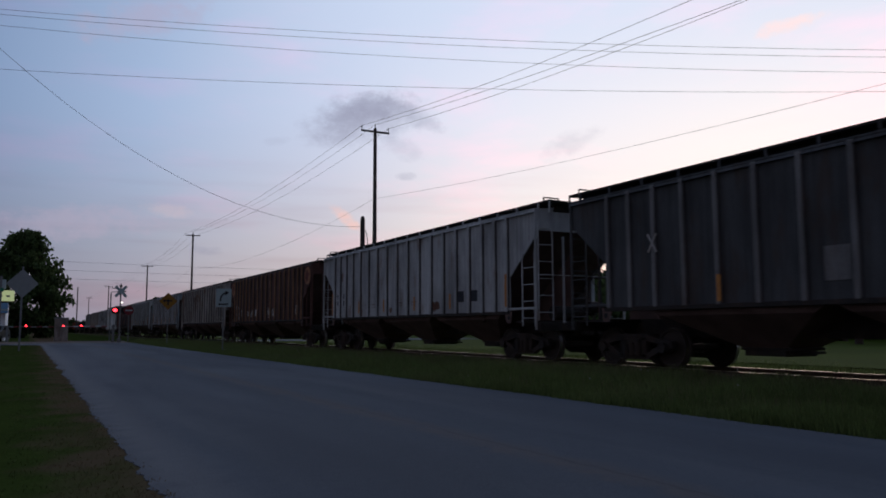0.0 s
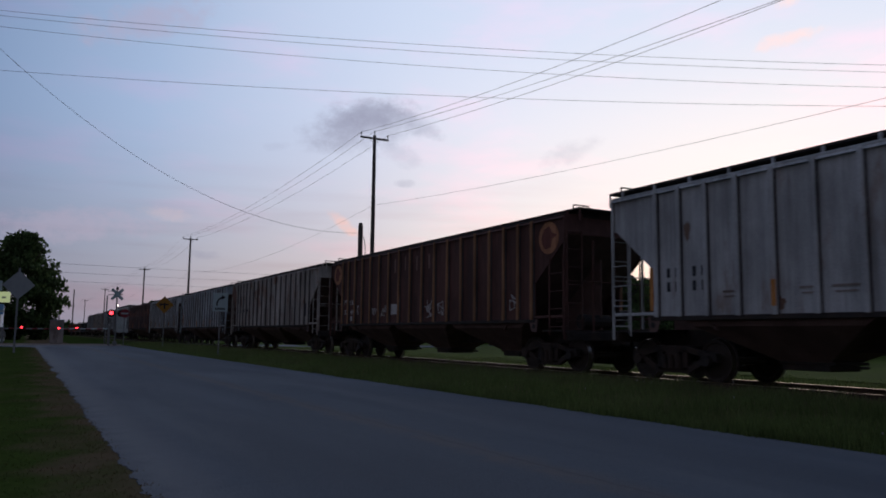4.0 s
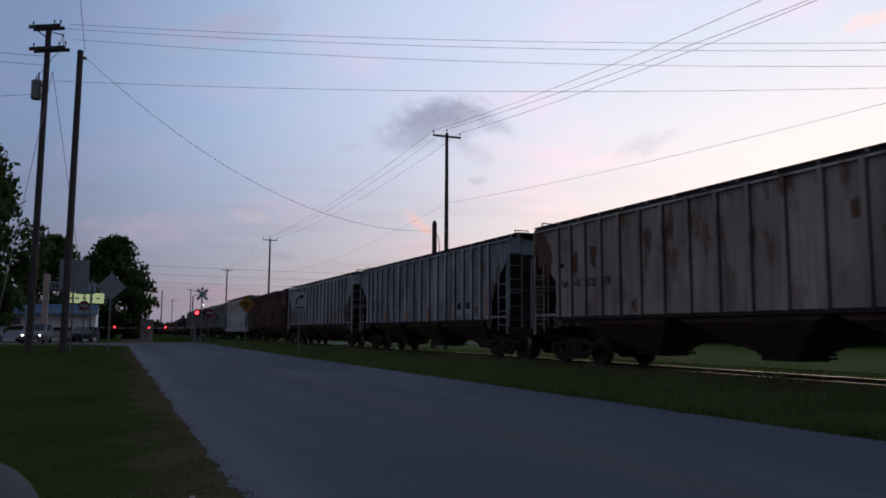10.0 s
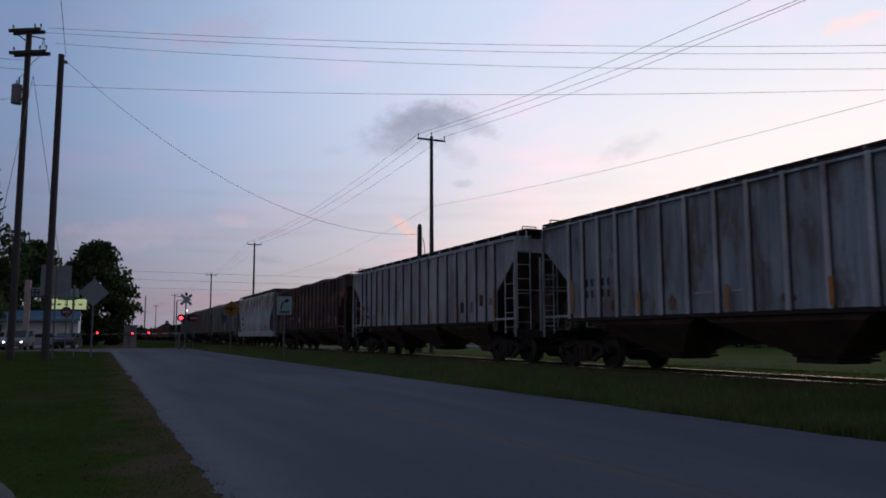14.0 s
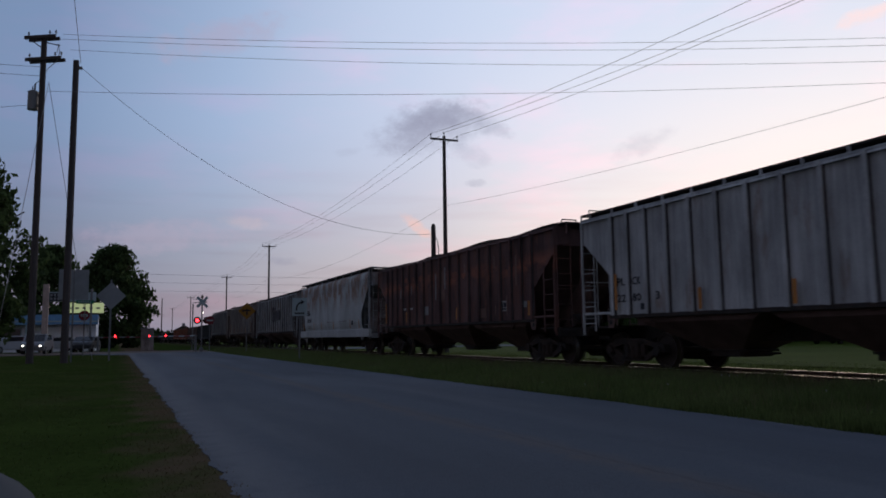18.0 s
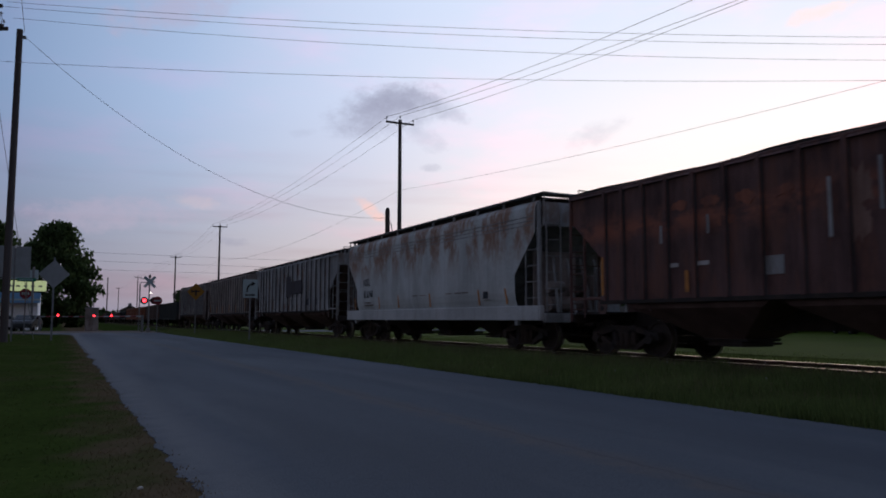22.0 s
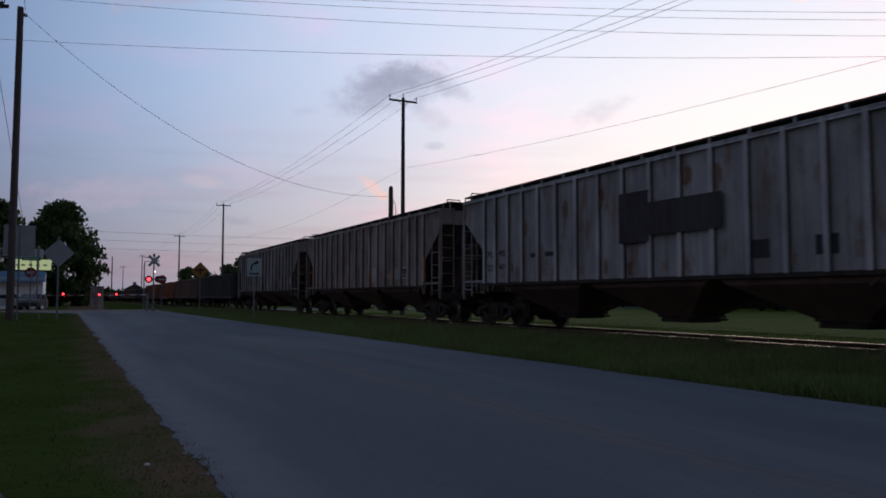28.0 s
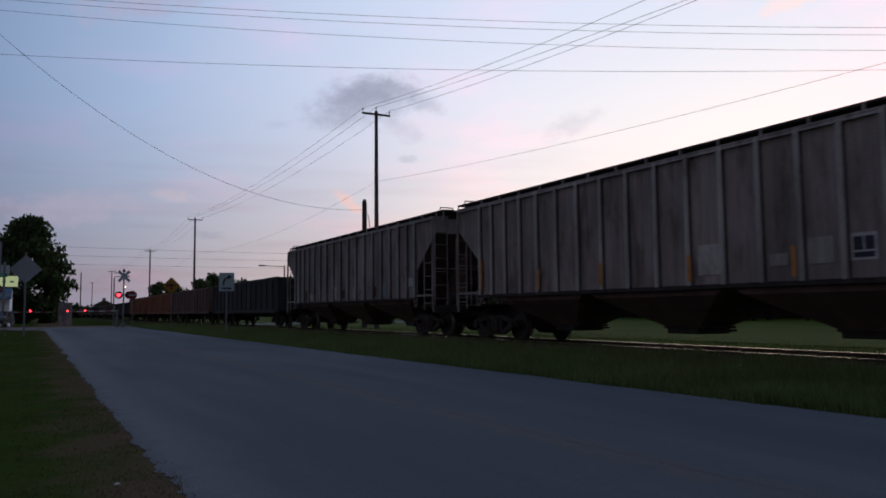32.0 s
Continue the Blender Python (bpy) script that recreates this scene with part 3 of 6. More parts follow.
        paint = mb.outputs[0]
    L(paint, b.inputs["Base Color"])
    b.inputs["Roughness"].default_value = rough
    b.inputs["Specular IOR Level"].default_value = 0.25
    bp = N("ShaderNodeBump"); bp.inputs["Strength"].default_value = 0.25; bp.inputs["Distance"].default_value = 0.03
    L(cloud, bp.inputs["Height"]); L(bp.outputs[0], b.inputs["Normal"])
    return m


def bogie(car, y, near):
    tk = new("truck")
    tk.parent = car
    tk.matrix_basis = pose(0, y, 0)
    for s in (-1, 1):
        bm = bmesh.new()
        x0, x1 = s * 0.93, s * 1.07
        xa, xb = min(x0, x1), max(x0, x1)
        prism(bm, [(-1.25, 0.42), (-1.22, 0.60), (-0.75, 0.66), (-0.4, 0.76), (0.4, 0.76), (0.75, 0.66), (1.22, 0.60), (1.25, 0.42), (1.0, 0.46), (0.78, 0.54), (0.4, 0.62), (-0.4, 0.62), (-0.78, 0.54), (-1.0, 0.46)], "x", xa, xb)
        prism(bm, [(-0.97, 0.52), (-0.84, 0.36), (-0.45, 0.17), (0.45, 0.17), (0.84, 0.36), (0.97, 0.52), (0.80, 0.49), (0.42, 0.29), (-0.42, 0.29), (-0.80, 0.49)], "x", xa, xb)
        for yc in (-0.36, 0.36):
            box(bm, xa, xb, yc - 0.07, yc + 0.07, 0.22, 0.66)
        for e in (-1, 1):
            rod(bm, (s * 0.95, e * 1.0, 0.45), (s * 1.16, e * 1.0, 0.45), 0.12, n=10)
        part("side_frame", bm, STEEL_BLACK, tk)
        bm = bmesh.new()
        for k in range(3):
            rod(bm, (s * 1.09, -0.2 + 0.2 * k, 0.26), (s * 1.09, -0.2 + 0.2 * k, 0.56), 0.075, n=8)
        part("spring", bm, STEEL_BLACK, tk)
    part("bolster", cbox(-1.1, 1.1, -0.2, 0.2, 0.45, 0.75, 0.03), STEEL_BLACK, tk)
    for e in (-1, 1):
        bm = bmesh.new()
        prof = [(0.44, 0.69), (0.45, 0.74), (0.445, 0.80), (0.485, 0.815), (0.485, 0.84)]
        for s in (-1, 1):
            rings = []
            for r, xx in [(0.10, 0.70), (0.36, 0.72), (0.38, 0.69)] + prof + [(0.40, 0.84), (0.36, 0.80), (0.10, 0.82)]:
                xx = 1.53 - xx if s > 0 else -(1.53 - xx)
                rings.append([bm.verts.new((xx, r * math.cos(a * math.tau / 28), r * math.sin(a * math.tau / 28))) for a in range(28)])
            for p, q in zip(rings, rings[1:]):
                for i in range(28):
                    bm.faces.new((p[i], p[(i + 1) % 28], q[(i + 1) % 28], q[i]))
        rod(bm, (-1.05, 0, 0), (1.05, 0, 0), 0.085, n=10)
        ws = part("wheelset", bm, WHEEL, tk, "steel wheelset with a bright worn tread")
        ws.data.materials.append(TREAD)
        for f in ws.data.polygons:
            d = [math.hypot(ws.data.vertices[v].co.y, ws.data.vertices[v].co.z) for v in f.vertices]
            if 0.435 < min(d) and max(d) < 0.452:
                f.material_index = 1
        ws.matrix_basis = pose(0, e * 1.0, 0.45)
        if near:
            WHEELSETS.append((ws, e * 1.0))
    return tk


def coupler(car, y, s):
    y += s * 0.1
    bm = bmesh.new()
    box(bm, -0.09, 0.09, min(y - s * 0.3, y + s * 0.62), max(y - s * 0.3, y + s * 0.62), 0.72, 0.92, 0.02)
    box(bm, -0.16, 0.16, min(y + s * 0.45, y + s * 0.82), max(y + s * 0.45, y + s * 0.82), 0.68, 0.96, 0.04)
    part("coupler", bm, STEEL_BLACK, car)
    bm = bmesh.new()
    pts = [(0.45, y - s * 0.1, 0.8), (0.42, y + s * 0.35, 0.52), (0.3, y + s * 0.62, 0.36), (0.15, y + s * 0.85, 0.40)]
    for a, b in zip(pts, pts[1:]):
        rod(bm, a, b, 0.03, n=6)
    part("air_hose", bm, SIGN_BLACK, car)


def ladder(car, x, y0, y1, z0, z1, material, along="y"):
    bm = bmesh.new()
    if along == "y":
        for y in (y0, y1):
            rod(bm, (x, y, z0), (x, y, z1), 0.020, n=6)
        z = z0 + 0.22
        while z < z1:
            rod(bm, (x, y0, z), (x, y1, z), 0.013, n=6)
            z += 0.46
    else:
        for xx in (y0, y1):
            rod(bm, (xx, x, z0), (xx, x, z1), 0.020, n=6)
        z = z0 + 0.22
        while z < z1:
            rod(bm, (y0, x, z), (y1, x, z), 0.013, n=6)
            z += 0.46
    return part("ladder", bm, material, car)


def roof_walk(car, hl, z, material, post_mat, over=0.35, wave=0.0):
    for s in (-1, 1):
        bm = bmesh.new()
        m = 24 if wave else 1
        ys = [-(hl + over) + 2 * (hl + over) * i / m for i in range(m + 1)]
        dz = [wave * noise.noise(Vector((y * 0.45, 3.3, 0))) * 1.6 for y in ys]
        line = [(y, z + d) for y, d in zip(ys, dz)] + [(y, z + d + 0.05) for y, d in zip(ys[::-1], dz[::-1])]
        prism(bm, line, "x", min(s * 0.95, s * 1.32), max(s * 0.95, s * 1.32))
        n = 16
        for i in range(n + 1):
            y = -hl + 0.15 + (2 * hl - 0.3) * i / n
            part("walkway_post", cbox(*sorted((s * 1.36, s * 1.30)), y - 0.022, y + 0.022, z - 0.24, z + 0.02), post_mat, car)
        for e in (-1, 1):
            part("walkway_strut", crod((s * 1.3, e * (hl + over - 0.02), z - 0.3), (s * 1.3, e * (hl + over - 0.02), z + 0.02), 0.025, n=6), post_mat, car)
        part("running_board", bm, material, car)
    for e in (-1, 1):
        bm = bmesh.new()
        box(bm, -1.3, 1.3, min(e * (hl - 0.1), e * (hl + over)), max(e * (hl - 0.1), e * (hl + over)), z + 0.002, z + 0.04)
        rod(bm, (-1.25, e * hl, z + 0.04), (-1.25, e * hl, z + 0.16), 0.018, n=6)
        rod(bm, (-0.75, e * hl, z + 0.04), (-0.75, e * hl, z + 0.16), 0.018, n=6)
        rod(bm, (-1.25, e * hl, z + 0.16), (-0.75, e * hl, z + 0.16), 0.018, n=6)
        part("roof_platform", bm, material, car)


def slab(car, y0, y1, z0, z1, material, name="stencil_panel", label="", x=-HALF - 0.006):
    return part(name, cbox(x, x + 0.012, y0, y1, z0, z1), material, car, label)


def lettering(car, y, z, rows, h, material, w=0.085, gap=0.24, x=-HALF - 0.006):
    """Unreadable stencilled marks: a bar for each character, row under row; y runs away from the viewer's right."""
    for j, word in enumerate(rows):
        for i, c in enumerate(word):
            if c != " ":
                yy = y - i * gap
                zz = z - j * h * 1.5
                part("stencil_bar", cbox(x, x + 0.012, yy - w / 2, yy + w / 2, zz, zz + h), material, car)


def glyphs(text, width, height):
    """A flat mesh of the text in the built-in font, as wide and as high as given, from its lower left corner."""
    cu = bpy.data.curves.new("glyphs", "FONT")
    cu.body, cu.extrude, cu.resolution_u, cu.offset = text, 0.02, 2, 0.012
    ob = new("glyphs", cu)
    bpy.context.view_layer.update()
    me = bpy.data.meshes.new_from_object(ob.evaluated_get(bpy.context.evaluated_depsgraph_get()))
    bpy.data.objects.remove(ob)
    bpy.data.curves.remove(cu)
    xs, ys = [v.co.x for v in me.vertices], [v.co.y for v in me.vertices]
    kx, ky = width / (max(xs) - min(xs)), height / (max(ys) - min(ys))
    x0, y0 = min(xs), min(ys)
    for v in me.vertices:
        v.co = ((v.co.x - x0) * kx, (v.co.y - y0) * ky, v.co.z * 0.15)
    return me


def marks(car, groups, material, x=None, nudge=0.0):
    """Stencilled characters: text, place of its left edge along the car, foot, width, height."""
    x = INSET + 0.004 if x is None else x
    for text, y, z, w, h in groups:
        me = glyphs(text, w, h)
        me.materials.append(material)
        ob = new("stencil_text", me)
        ob.parent = car
        ob.matrix_basis = Matrix(((0, 0, -1, x), (-1, 0, 0, y + nudge), (0, 1, 0, z), (0, 0, 0, 1)))


def rib_place(i, n, span):
    """Ribs stand a little closer together towards the ends."""
    f = 2 * i / (n - 1) - 1
    return span * (1.12 * f - 0.12 * f ** 3)


def hopper(label, y, length, body, rib, n_ribs=18, top=4.0, near=True, frame_mat=None, extras=None, rib_depth=0.10, walk_mat=None, gear=None, wave=0.0, shift=0.0, span=7.06, lift=0.24):
    """A three-bay covered hopper car; x < 0 is the side towards the road."""
    car = thing("covered_hopper_car", label, "freight car", "freight cars of the train", at=pose(TRACK_X, y, RAIL_TOP))
    MOVERS.append((car, y))
    hl = span + 1.43
    sill = 1.38
    cut = hl - span - 0.06
    gear = gear or STEEL_BLACK
    wm = walk_mat or gear
    fm = frame_mat or body
    outline = [(-hl + cut, sill), (hl - cut, sill), (hl - cut, 2.32), (hl - 0.14, 3.34), (hl, 3.38), (hl, top + 0.08), (-hl, top + 0.08), (-hl, 3.38), (-hl + 0.14, 3.34), (-hl + cut, 2.32)]
    for s in (-1, 1):
        x0, x1 = sorted((s * (HALF - rib_depth), s * (HALF - rib_depth - 0.04)))
        part("side_wall", cprism(outline, "x", x0, x1), body, car)
        xr0, xr1 = sorted((s * HALF, s * (HALF - rib_depth)))
        if s < 0:
            for i in range(n_ribs):
                yy = rib_place(i, n_ribs, span)
                rb = part("rib", cbox(xr0, xr1, yy - 0.055, yy + 0.055, sill - 0.02, top + 0.04, 0.012), rib, car)
                # thin dark strip that paints shade onto the rib's -y side
                part("rib_shade_strip", cbox(xr0 + 0.04, xr1, yy - 0.064, yy - 0.0552, sill, top + 0.03), P_RIBSHADE, rb, "dark strip painted as shade down the rib's side")
        else:
            bm = bmesh.new()
            for i in range(n_ribs):
                yy = rib_place(i, n_ribs, span)
                box(bm, xr0, xr1, yy - 0.05, yy + 0.05, sill - 0.02, top - 0.05)
            part("far_ribs", bm, rib, car)
        # top chord and sill
        part("top_chord", cbox(*sorted((s * (HALF - 0.05), s * (HALF - rib_depth))), -hl, hl, top + 0.04, top + 0.09, 0.01), fm if lift > 0.2 else gear, car)
        part("side_sill", cbox(min(s * (HALF - 0.02), s * (HALF - 0.14)), max(s * (HALF - 0.02), s * (HALF - 0.14)), -hl + cut - 0.12, hl - cut + 0.12, sill - 0.10, sill - 0.002, 0.01), gear, car)
        for e in (-1, 1):
            part("corner_post", cbox(min(s * (HALF - 0.03), s * (HALF - 0.09)), max(s * (HALF - 0.03), s * (HALF - 0.09)), min(e * (hl - 0.045), e * (hl + 0.01)), max(e * (hl - 0.045), e * (hl + 0.01)), 0.85, top, 0.01), fm, car)
            a, b = sorted((e * (hl - 0.62), e * (hl - 0.03)))
            ladder(car, s * (HALF - 0.03), a, b, 0.95, 3.0, fm)
            # the sill runs on as a light beam to the corner post, with a pierced plate below its root
            part("sill_extension", cbox(*sorted((s * (HALF - 0.05), s * (HALF - 0.10))), *sorted((e * (hl - cut), e * (hl - 0.05))), 1.40, 1.47, 0.01), fm, car)
            if s < 0:
                jp = part("jacking_plate", cprism([(e * (hl - cut - 0.16), 1.29), (e * (hl - cut + 0.20), 1.38), (e * (hl - cut + 0.16), 1.04), (e * (hl - cut - 0.06), 1.04)], "x", -HALF + 0.03, -HALF + 0.05), BAY, car)
                part("plate_hole", disc(-HALF + 0.024, e * (hl - cut + 0.05), 1.19, 0.065, 0.012, "x", 14), SIGN_BLACK, jp)
    for e in (-1, 1):
        part("end_wall", cbox(-HALF + 0.12, HALF - 0.12, min(e * (hl - 0.05), e * hl), max(e * (hl - 0.05), e * hl), 3.56, top), body, car)
        bm = bmesh.new()
        ys = [(e * (hl - 0.03), 3.60), (e * (hl - 0.03), 3.55), (e * (hl - 2.96), 1.08), (e * (hl - 2.96), 1.13)]
        prism(bm, ys, "x", -HALF + 0.13, HALF - 0.13)
        part("slope_sheet", bm, BAY, car)
        part("shear_plate", cprism([(e * (hl - 2.80), 1.11), (e * (hl - 0.40), 1.11), (e * (hl - 0.40), 2.98), (e * (hl - 0.46), 3.0)][::e], "x", -0.02, 0.02), BAY, car)
        for xx in (-0.62, 0.62):
            part("end_post", cbox(xx - 0.03, xx + 0.03, min(e * (hl - 0.02), e * (hl + 0.03)), max(e * (hl - 0.02), e * (hl + 0.03)), 1.0, 3.42, 0.01), fm if xx < 0 else BAY, car)
        part("end_sill", cbox(-1.5, 1.5, min(e * (hl - 0.08), e * (hl + 0.12)), max(e * (hl - 0.08), e * (hl + 0.12)), 0.82, 1.05, 0.015), gear, car)
        part("end_platform", cbox(-1.45, 1.45, min(e * (hl - 1.1), e * (hl - 0.1)), max(e * (hl - 1.1), e * (hl - 0.1)), 1.05, 1.10), gear, car)
        ladder(car, e * (hl + 0.05), -1.50, -1.02, 1.1, top - 0.35, fm, "x")
        part("end_rail", crod((-1.5, e * (hl + 0.05), 2.34), (1.5, e * (hl + 0.05), 2.34), 0.014, n=6), fm, car)
        coupler(car, e * (hl + 0.1), e)
    # brake gear on the trailing end platform
    bm = bmesh.new()
    rod(bm, (-0.6, -hl + 0.55, 1.32), (0.35, -hl + 0.55, 1.32), 0.2, n=12)
    rod(bm, (0.62, -hl + 0.5, 1.5), (1.1, -hl + 0.5, 1.5), 0.16, n=12)
    part("air_reservoir", bm, gear, car)
    cen = Vector((0.5, -hl - 0.16, 2.3))
    bm = bmesh.new()
    ring = []
    for k in range(18):
        out = Vector((math.cos(k * math.tau / 18), 0, math.sin(k * math.tau / 18)))
        ring.append([bm.verts.new(cen + out * (0.26 + 0.018 * math.cos(a)) + Vector((0, 0.018 * math.sin(a), 0))) for a in (0, 1.57, 3.14, 4.71)])
    for p, q in zip(ring, ring[1:] + ring[:1]):
        for k in range(4):
            bm.faces.new((p[k], p[(k + 1) % 4], q[(k + 1) % 4], q[k]))
    for k in range(4):
        out = Vector((math.cos(k * math.pi / 2), 0, math.sin(k * math.pi / 2)))
        rod(bm, cen, cen + out * 0.26, 0.012, n=5)
    rod(bm, cen, cen + Vector((0, 0.18, 0)), 0.03, n=6)
    part("hand_brake_wheel", bm, gear, car)
    # arched roof, hatches and walkways
    arc = [(-HALF + 0.02, top - 0.02)] + [(HALF * math.sin(a), top + 0.0 + 0.16 * math.cos(a)) for a in [radians(d) for d in range(-75, 76, 15)]] + [(HALF - 0.02, top - 0.02)]
    part("roof", cprism(arc, "y", -hl, hl), body, car)
    for k in range(4):
        yy = -hl + 2.1 + (2 * hl - 4.2) * k / 3
        part("roof_hatch", cbox(-0.93, 0.93, yy - (hl - 2.1) / 3 + 0.004, yy + (hl - 2.1) / 3 - 0.004, top + 0.02, top + (0.19 if wave else lift + 0.03), 0.02), gear, car)
    roof_walk(car, hl, top + (0.14 if wave else lift), wm, fm, wave=wave)
    # hopper bays
    for k in (-1, 0, 1):
        yc = k * 4.4 - 0.1
        bm = bmesh.new()
        rings = []
        for hy, hx, z in ((2.17, 1.47, sill - 0.04), (1.86, 1.42, 1.16), (0.56, 0.50, 0.50), (0.54, 0.46, 0.44)):
            rings.append([bm.verts.new((sx * hx, yc + sy * hy, z)) for sx, sy in ((-1, -1), (1, -1), (1, 1), (-1, 1))])
        for p, q in zip(rings, rings[1:]):
            for i in range(4):
                bm.faces.new((p[i], p[(i + 1) % 4], q[(i + 1) % 4], q[i]))
        bm.faces.new(rings[0][::-1]); bm.faces.new(rings[-1])
        hb = part("hopper_bay", bm, BAY, car)
        bm = bmesh.new()
        box(bm, -0.45, 0.45, yc - 0.52, yc + 0.52, 0.32, 0.45, 0.015)
        box(bm, -0.50, 0.50, yc - 0.66, yc + 0.58, 0.44, 0.50, 0.01)
        rod(bm, (-0.62, yc - 0.56, 0.39), (0.62, yc - 0.56, 0.39), 0.03, n=6)
        box(bm, -0.66, -0.58, yc - 0.63, yc - 0.49, 0.33, 0.45)
        part("outlet_gate", bm, gear, hb)
    part("centre_sill", cbox(-0.3, 0.3, -hl - 0.05, hl + 0.05, 0.69, 1.1), gear, car)
    for e in (-1, 1):
        bogie(car, e * (length / 2 - 2.28), near)
    if extras:
        plain = set(car.children)
        extras(car, hl)
        for ob in set(car.children) - plain:
            ob.location.y += shift
    return car


def stripes(car, hl, ys, z0=1.42, z1=1.95, tall=True):
    # the strip beside each end slope is twice as tall as the others
    for yy in ys:
        end = tall and abs(yy) > 6.8
        slab(car, yy - 0.05, yy + 0.05, 1.50 if end else z0, 2.44 if end else z1, STRIPE, "reflector_stripe")


def gondola(label, y, length, body, rib, n=15, top=2.86, near=False):
    car = thing("gondola_car", label, "freight car", "gondolas of the train", at=pose(TRACK_X, y, RAIL_TOP))
    MOVERS.append((car, y))
    hl = length / 2 - 0.75
    for s in (-1, 1):
        x0, x1 = sorted((s * (HALF - 0.12), s * (HALF - 0.06)))
        part("side_wall", cbox(x0, x1, -hl, hl, 1.05, top), body, car)
        xr = sorted((s * HALF, s * (HALF - 0.06)))
        if s < 0:
            for i in range(n):
                yy = -hl + 0.06 + (2 * hl - 0.12) * i / (n - 1)
                part("rib", cbox(xr[0], xr[1], yy - 0.06, yy + 0.06, 0.95, top - 0.02), rib, car)
        part("top_chord", cbox(xr[0], xr[1] + 0.0, -hl, hl, top - 0.12, top + 0.04, 0.015), rib, car)
        part("side_sill", cbox(xr[0], xr[1], -hl, hl, 0.85, 1.05, 0.015), rib, car)
    for e in (-1, 1):
        part("end_wall", cbox(-HALF + 0.13, HALF - 0.13, min(e * (hl - 0.08), e * hl), max(e * (hl - 0.08), e * hl), 1.0, top), body, car)
        coupler(car, e * (hl + 0.05), e)
        bogie(car, e * (length / 2 - 2.5), near)
        a, b = sorted((e * (hl - 0.55), e * (hl - 0.08)))
        ladder(car, -HALF - 0.04, a, b, 0.8, top, rib)
    part("floor", cbox(-HALF + 0.12, HALF - 0.12, -hl + 0.08, hl - 0.08, 1.0, 1.1), body, car)
    part("centre_sill", cbox(-0.3, 0.3, -hl, hl, 0.62, 1.0), STEEL_BLACK, car)
    return car


def centre(i):
    return (JOINTS[i] + JOINTS[i + 1]) / 2, JOINTS[i + 1] - JOINTS[i]


# dark paint standing in for the shade beside each hopper rib
P_RIBSHADE = weathered("rib_side_shade_paint", (0.075, 0.074, 0.080), 0.5, (0.085, 0.055, 0.045))
P_DARK = weathered("dark_blue_grey_car_paint", (0.060, 0.066, 0.072), 0.55, (0.060, 0.042, 0.034))
P_DARKRIB = weathered("faded_grey_rib_paint", (0.16, 0.165, 0.17), 0.4, (0.09, 0.06, 0.045))
P_GREY = weathered("pale_grey_car_paint", (0.365, 0.39, 0.405), 0.5, (0.19, 0.11, 0.07), edge=(0.56, 0.70))
P_GREYRIB = weathered("grey_rib_paint", (0.375, 0.40, 0.415), 0.5, (0.19, 0.10, 0.06), edge=(0.54, 0.68), grime=0.4)
P_BROWN = weathered("oxide_brown_car_paint", (0.088, 0.043, 0.037), 0.6, (0.045, 0.028, 0.027))
P_TAN = weathered("rusty_tan_rib_paint", (0.23, 0.125, 0.065), 0.5, (0.12, 0.06, 0.035))
P_RUSTGREY = weathered("rust_blotched_pale_grey_paint", (0.325, 0.308, 0.285), 0.85, (0.17, 0.075, 0.042), edge=(0.53, 0.63), top=(1.4, 3.2, 0.5))
P_PALERIB = weathered("pale_grey_rib_paint", (0.42, 0.44, 0.46), 0.45, (0.18, 0.10, 0.065), edge=(0.55, 0.68), grime=0.3)
P_BLUEGREY = weathered("blue_grey_car_paint", (0.265, 0.318, 0.35), 0.6, (0.13, 0.085, 0.06), edge=(0.48, 0.62))
P_RED = weathered("dark_red_car_paint", (0.105, 0.062, 0.060), 0.7, (0.150, 0.072, 0.055), vary=0.42, band=(3.10, 0.50, (0.27, 0.105, 0.070)), edge=(0.47, 0.62))
P_WHITE = weathered("chalky_white_car_paint", (0.415, 0.458, 0.465), 0.85, (0.235, 0.118, 0.064), edge=(0.41, 0.55), top=(2.2, 3.5, 0.05), grime=0.12, vary=0.18, blot=(0.95, 0.75))
P_SILL = weathered("pale_sill_paint", (0.40, 0.43, 0.44), 0.4, (0.20, 0.12, 0.08), grime=0.2, vary=0.15, edge=(0.56, 0.7))
P_CHALK = weathered("chalky_pale_grey_paint", (0.255, 0.27, 0.28), 0.7, (0.15, 0.095, 0.065), edge=(0.53, 0.66))
P_DUST = weathered("dusty_grey_brown_paint", (0.235, 0.205, 0.192), 0.6, (0.075, 0.055, 0.045))
P_BAREORANGE = weathered("bare_orange_rust", (0.255, 0.100, 0.066), 0.8, (0.14, 0.068, 0.058), edge=(0.42, 0.60))
P_FADED = weathered("faded_brown_paint", (0.21, 0.135, 0.115), 0.5, (0.13, 0.07, 0.055))
P_EMBLEM = weathered("faded_orange_emblem_paint", (0.40, 0.19, 0.10), 0.5, (0.16, 0.05, 0.035))
P_EMBLEMRED = weathered("dull_red_emblem_paint", (0.17, 0.062, 0.048), 0.5, (0.09, 0.04, 0.035))
P_STAIN = weathered("rust_stain", (0.200, 0.150, 0.122), 0.9, (0.130, 0.066, 0.044), edge=(0.40, 0.62))
P_DEEPSTAIN = weathered("deep_rust_stain", (0.150, 0.080, 0.056), 0.8, (0.085, 0.042, 0.032), edge=(0.42, 0.6))
P_OVER = weathered("dull_painted_over_patch", (0.040, 0.037, 0.044), 0.4, (0.07, 0.05, 0.05))
P_DUSTRIB = weathered("dusty_pale_rib_paint", (0.33, 0.315, 0.297), 0.4, (0.12, 0.08, 0.06))
P_GOND = weathered("dark_brown_gondola_paint", (0.105, 0.068, 0.058), 0.5)
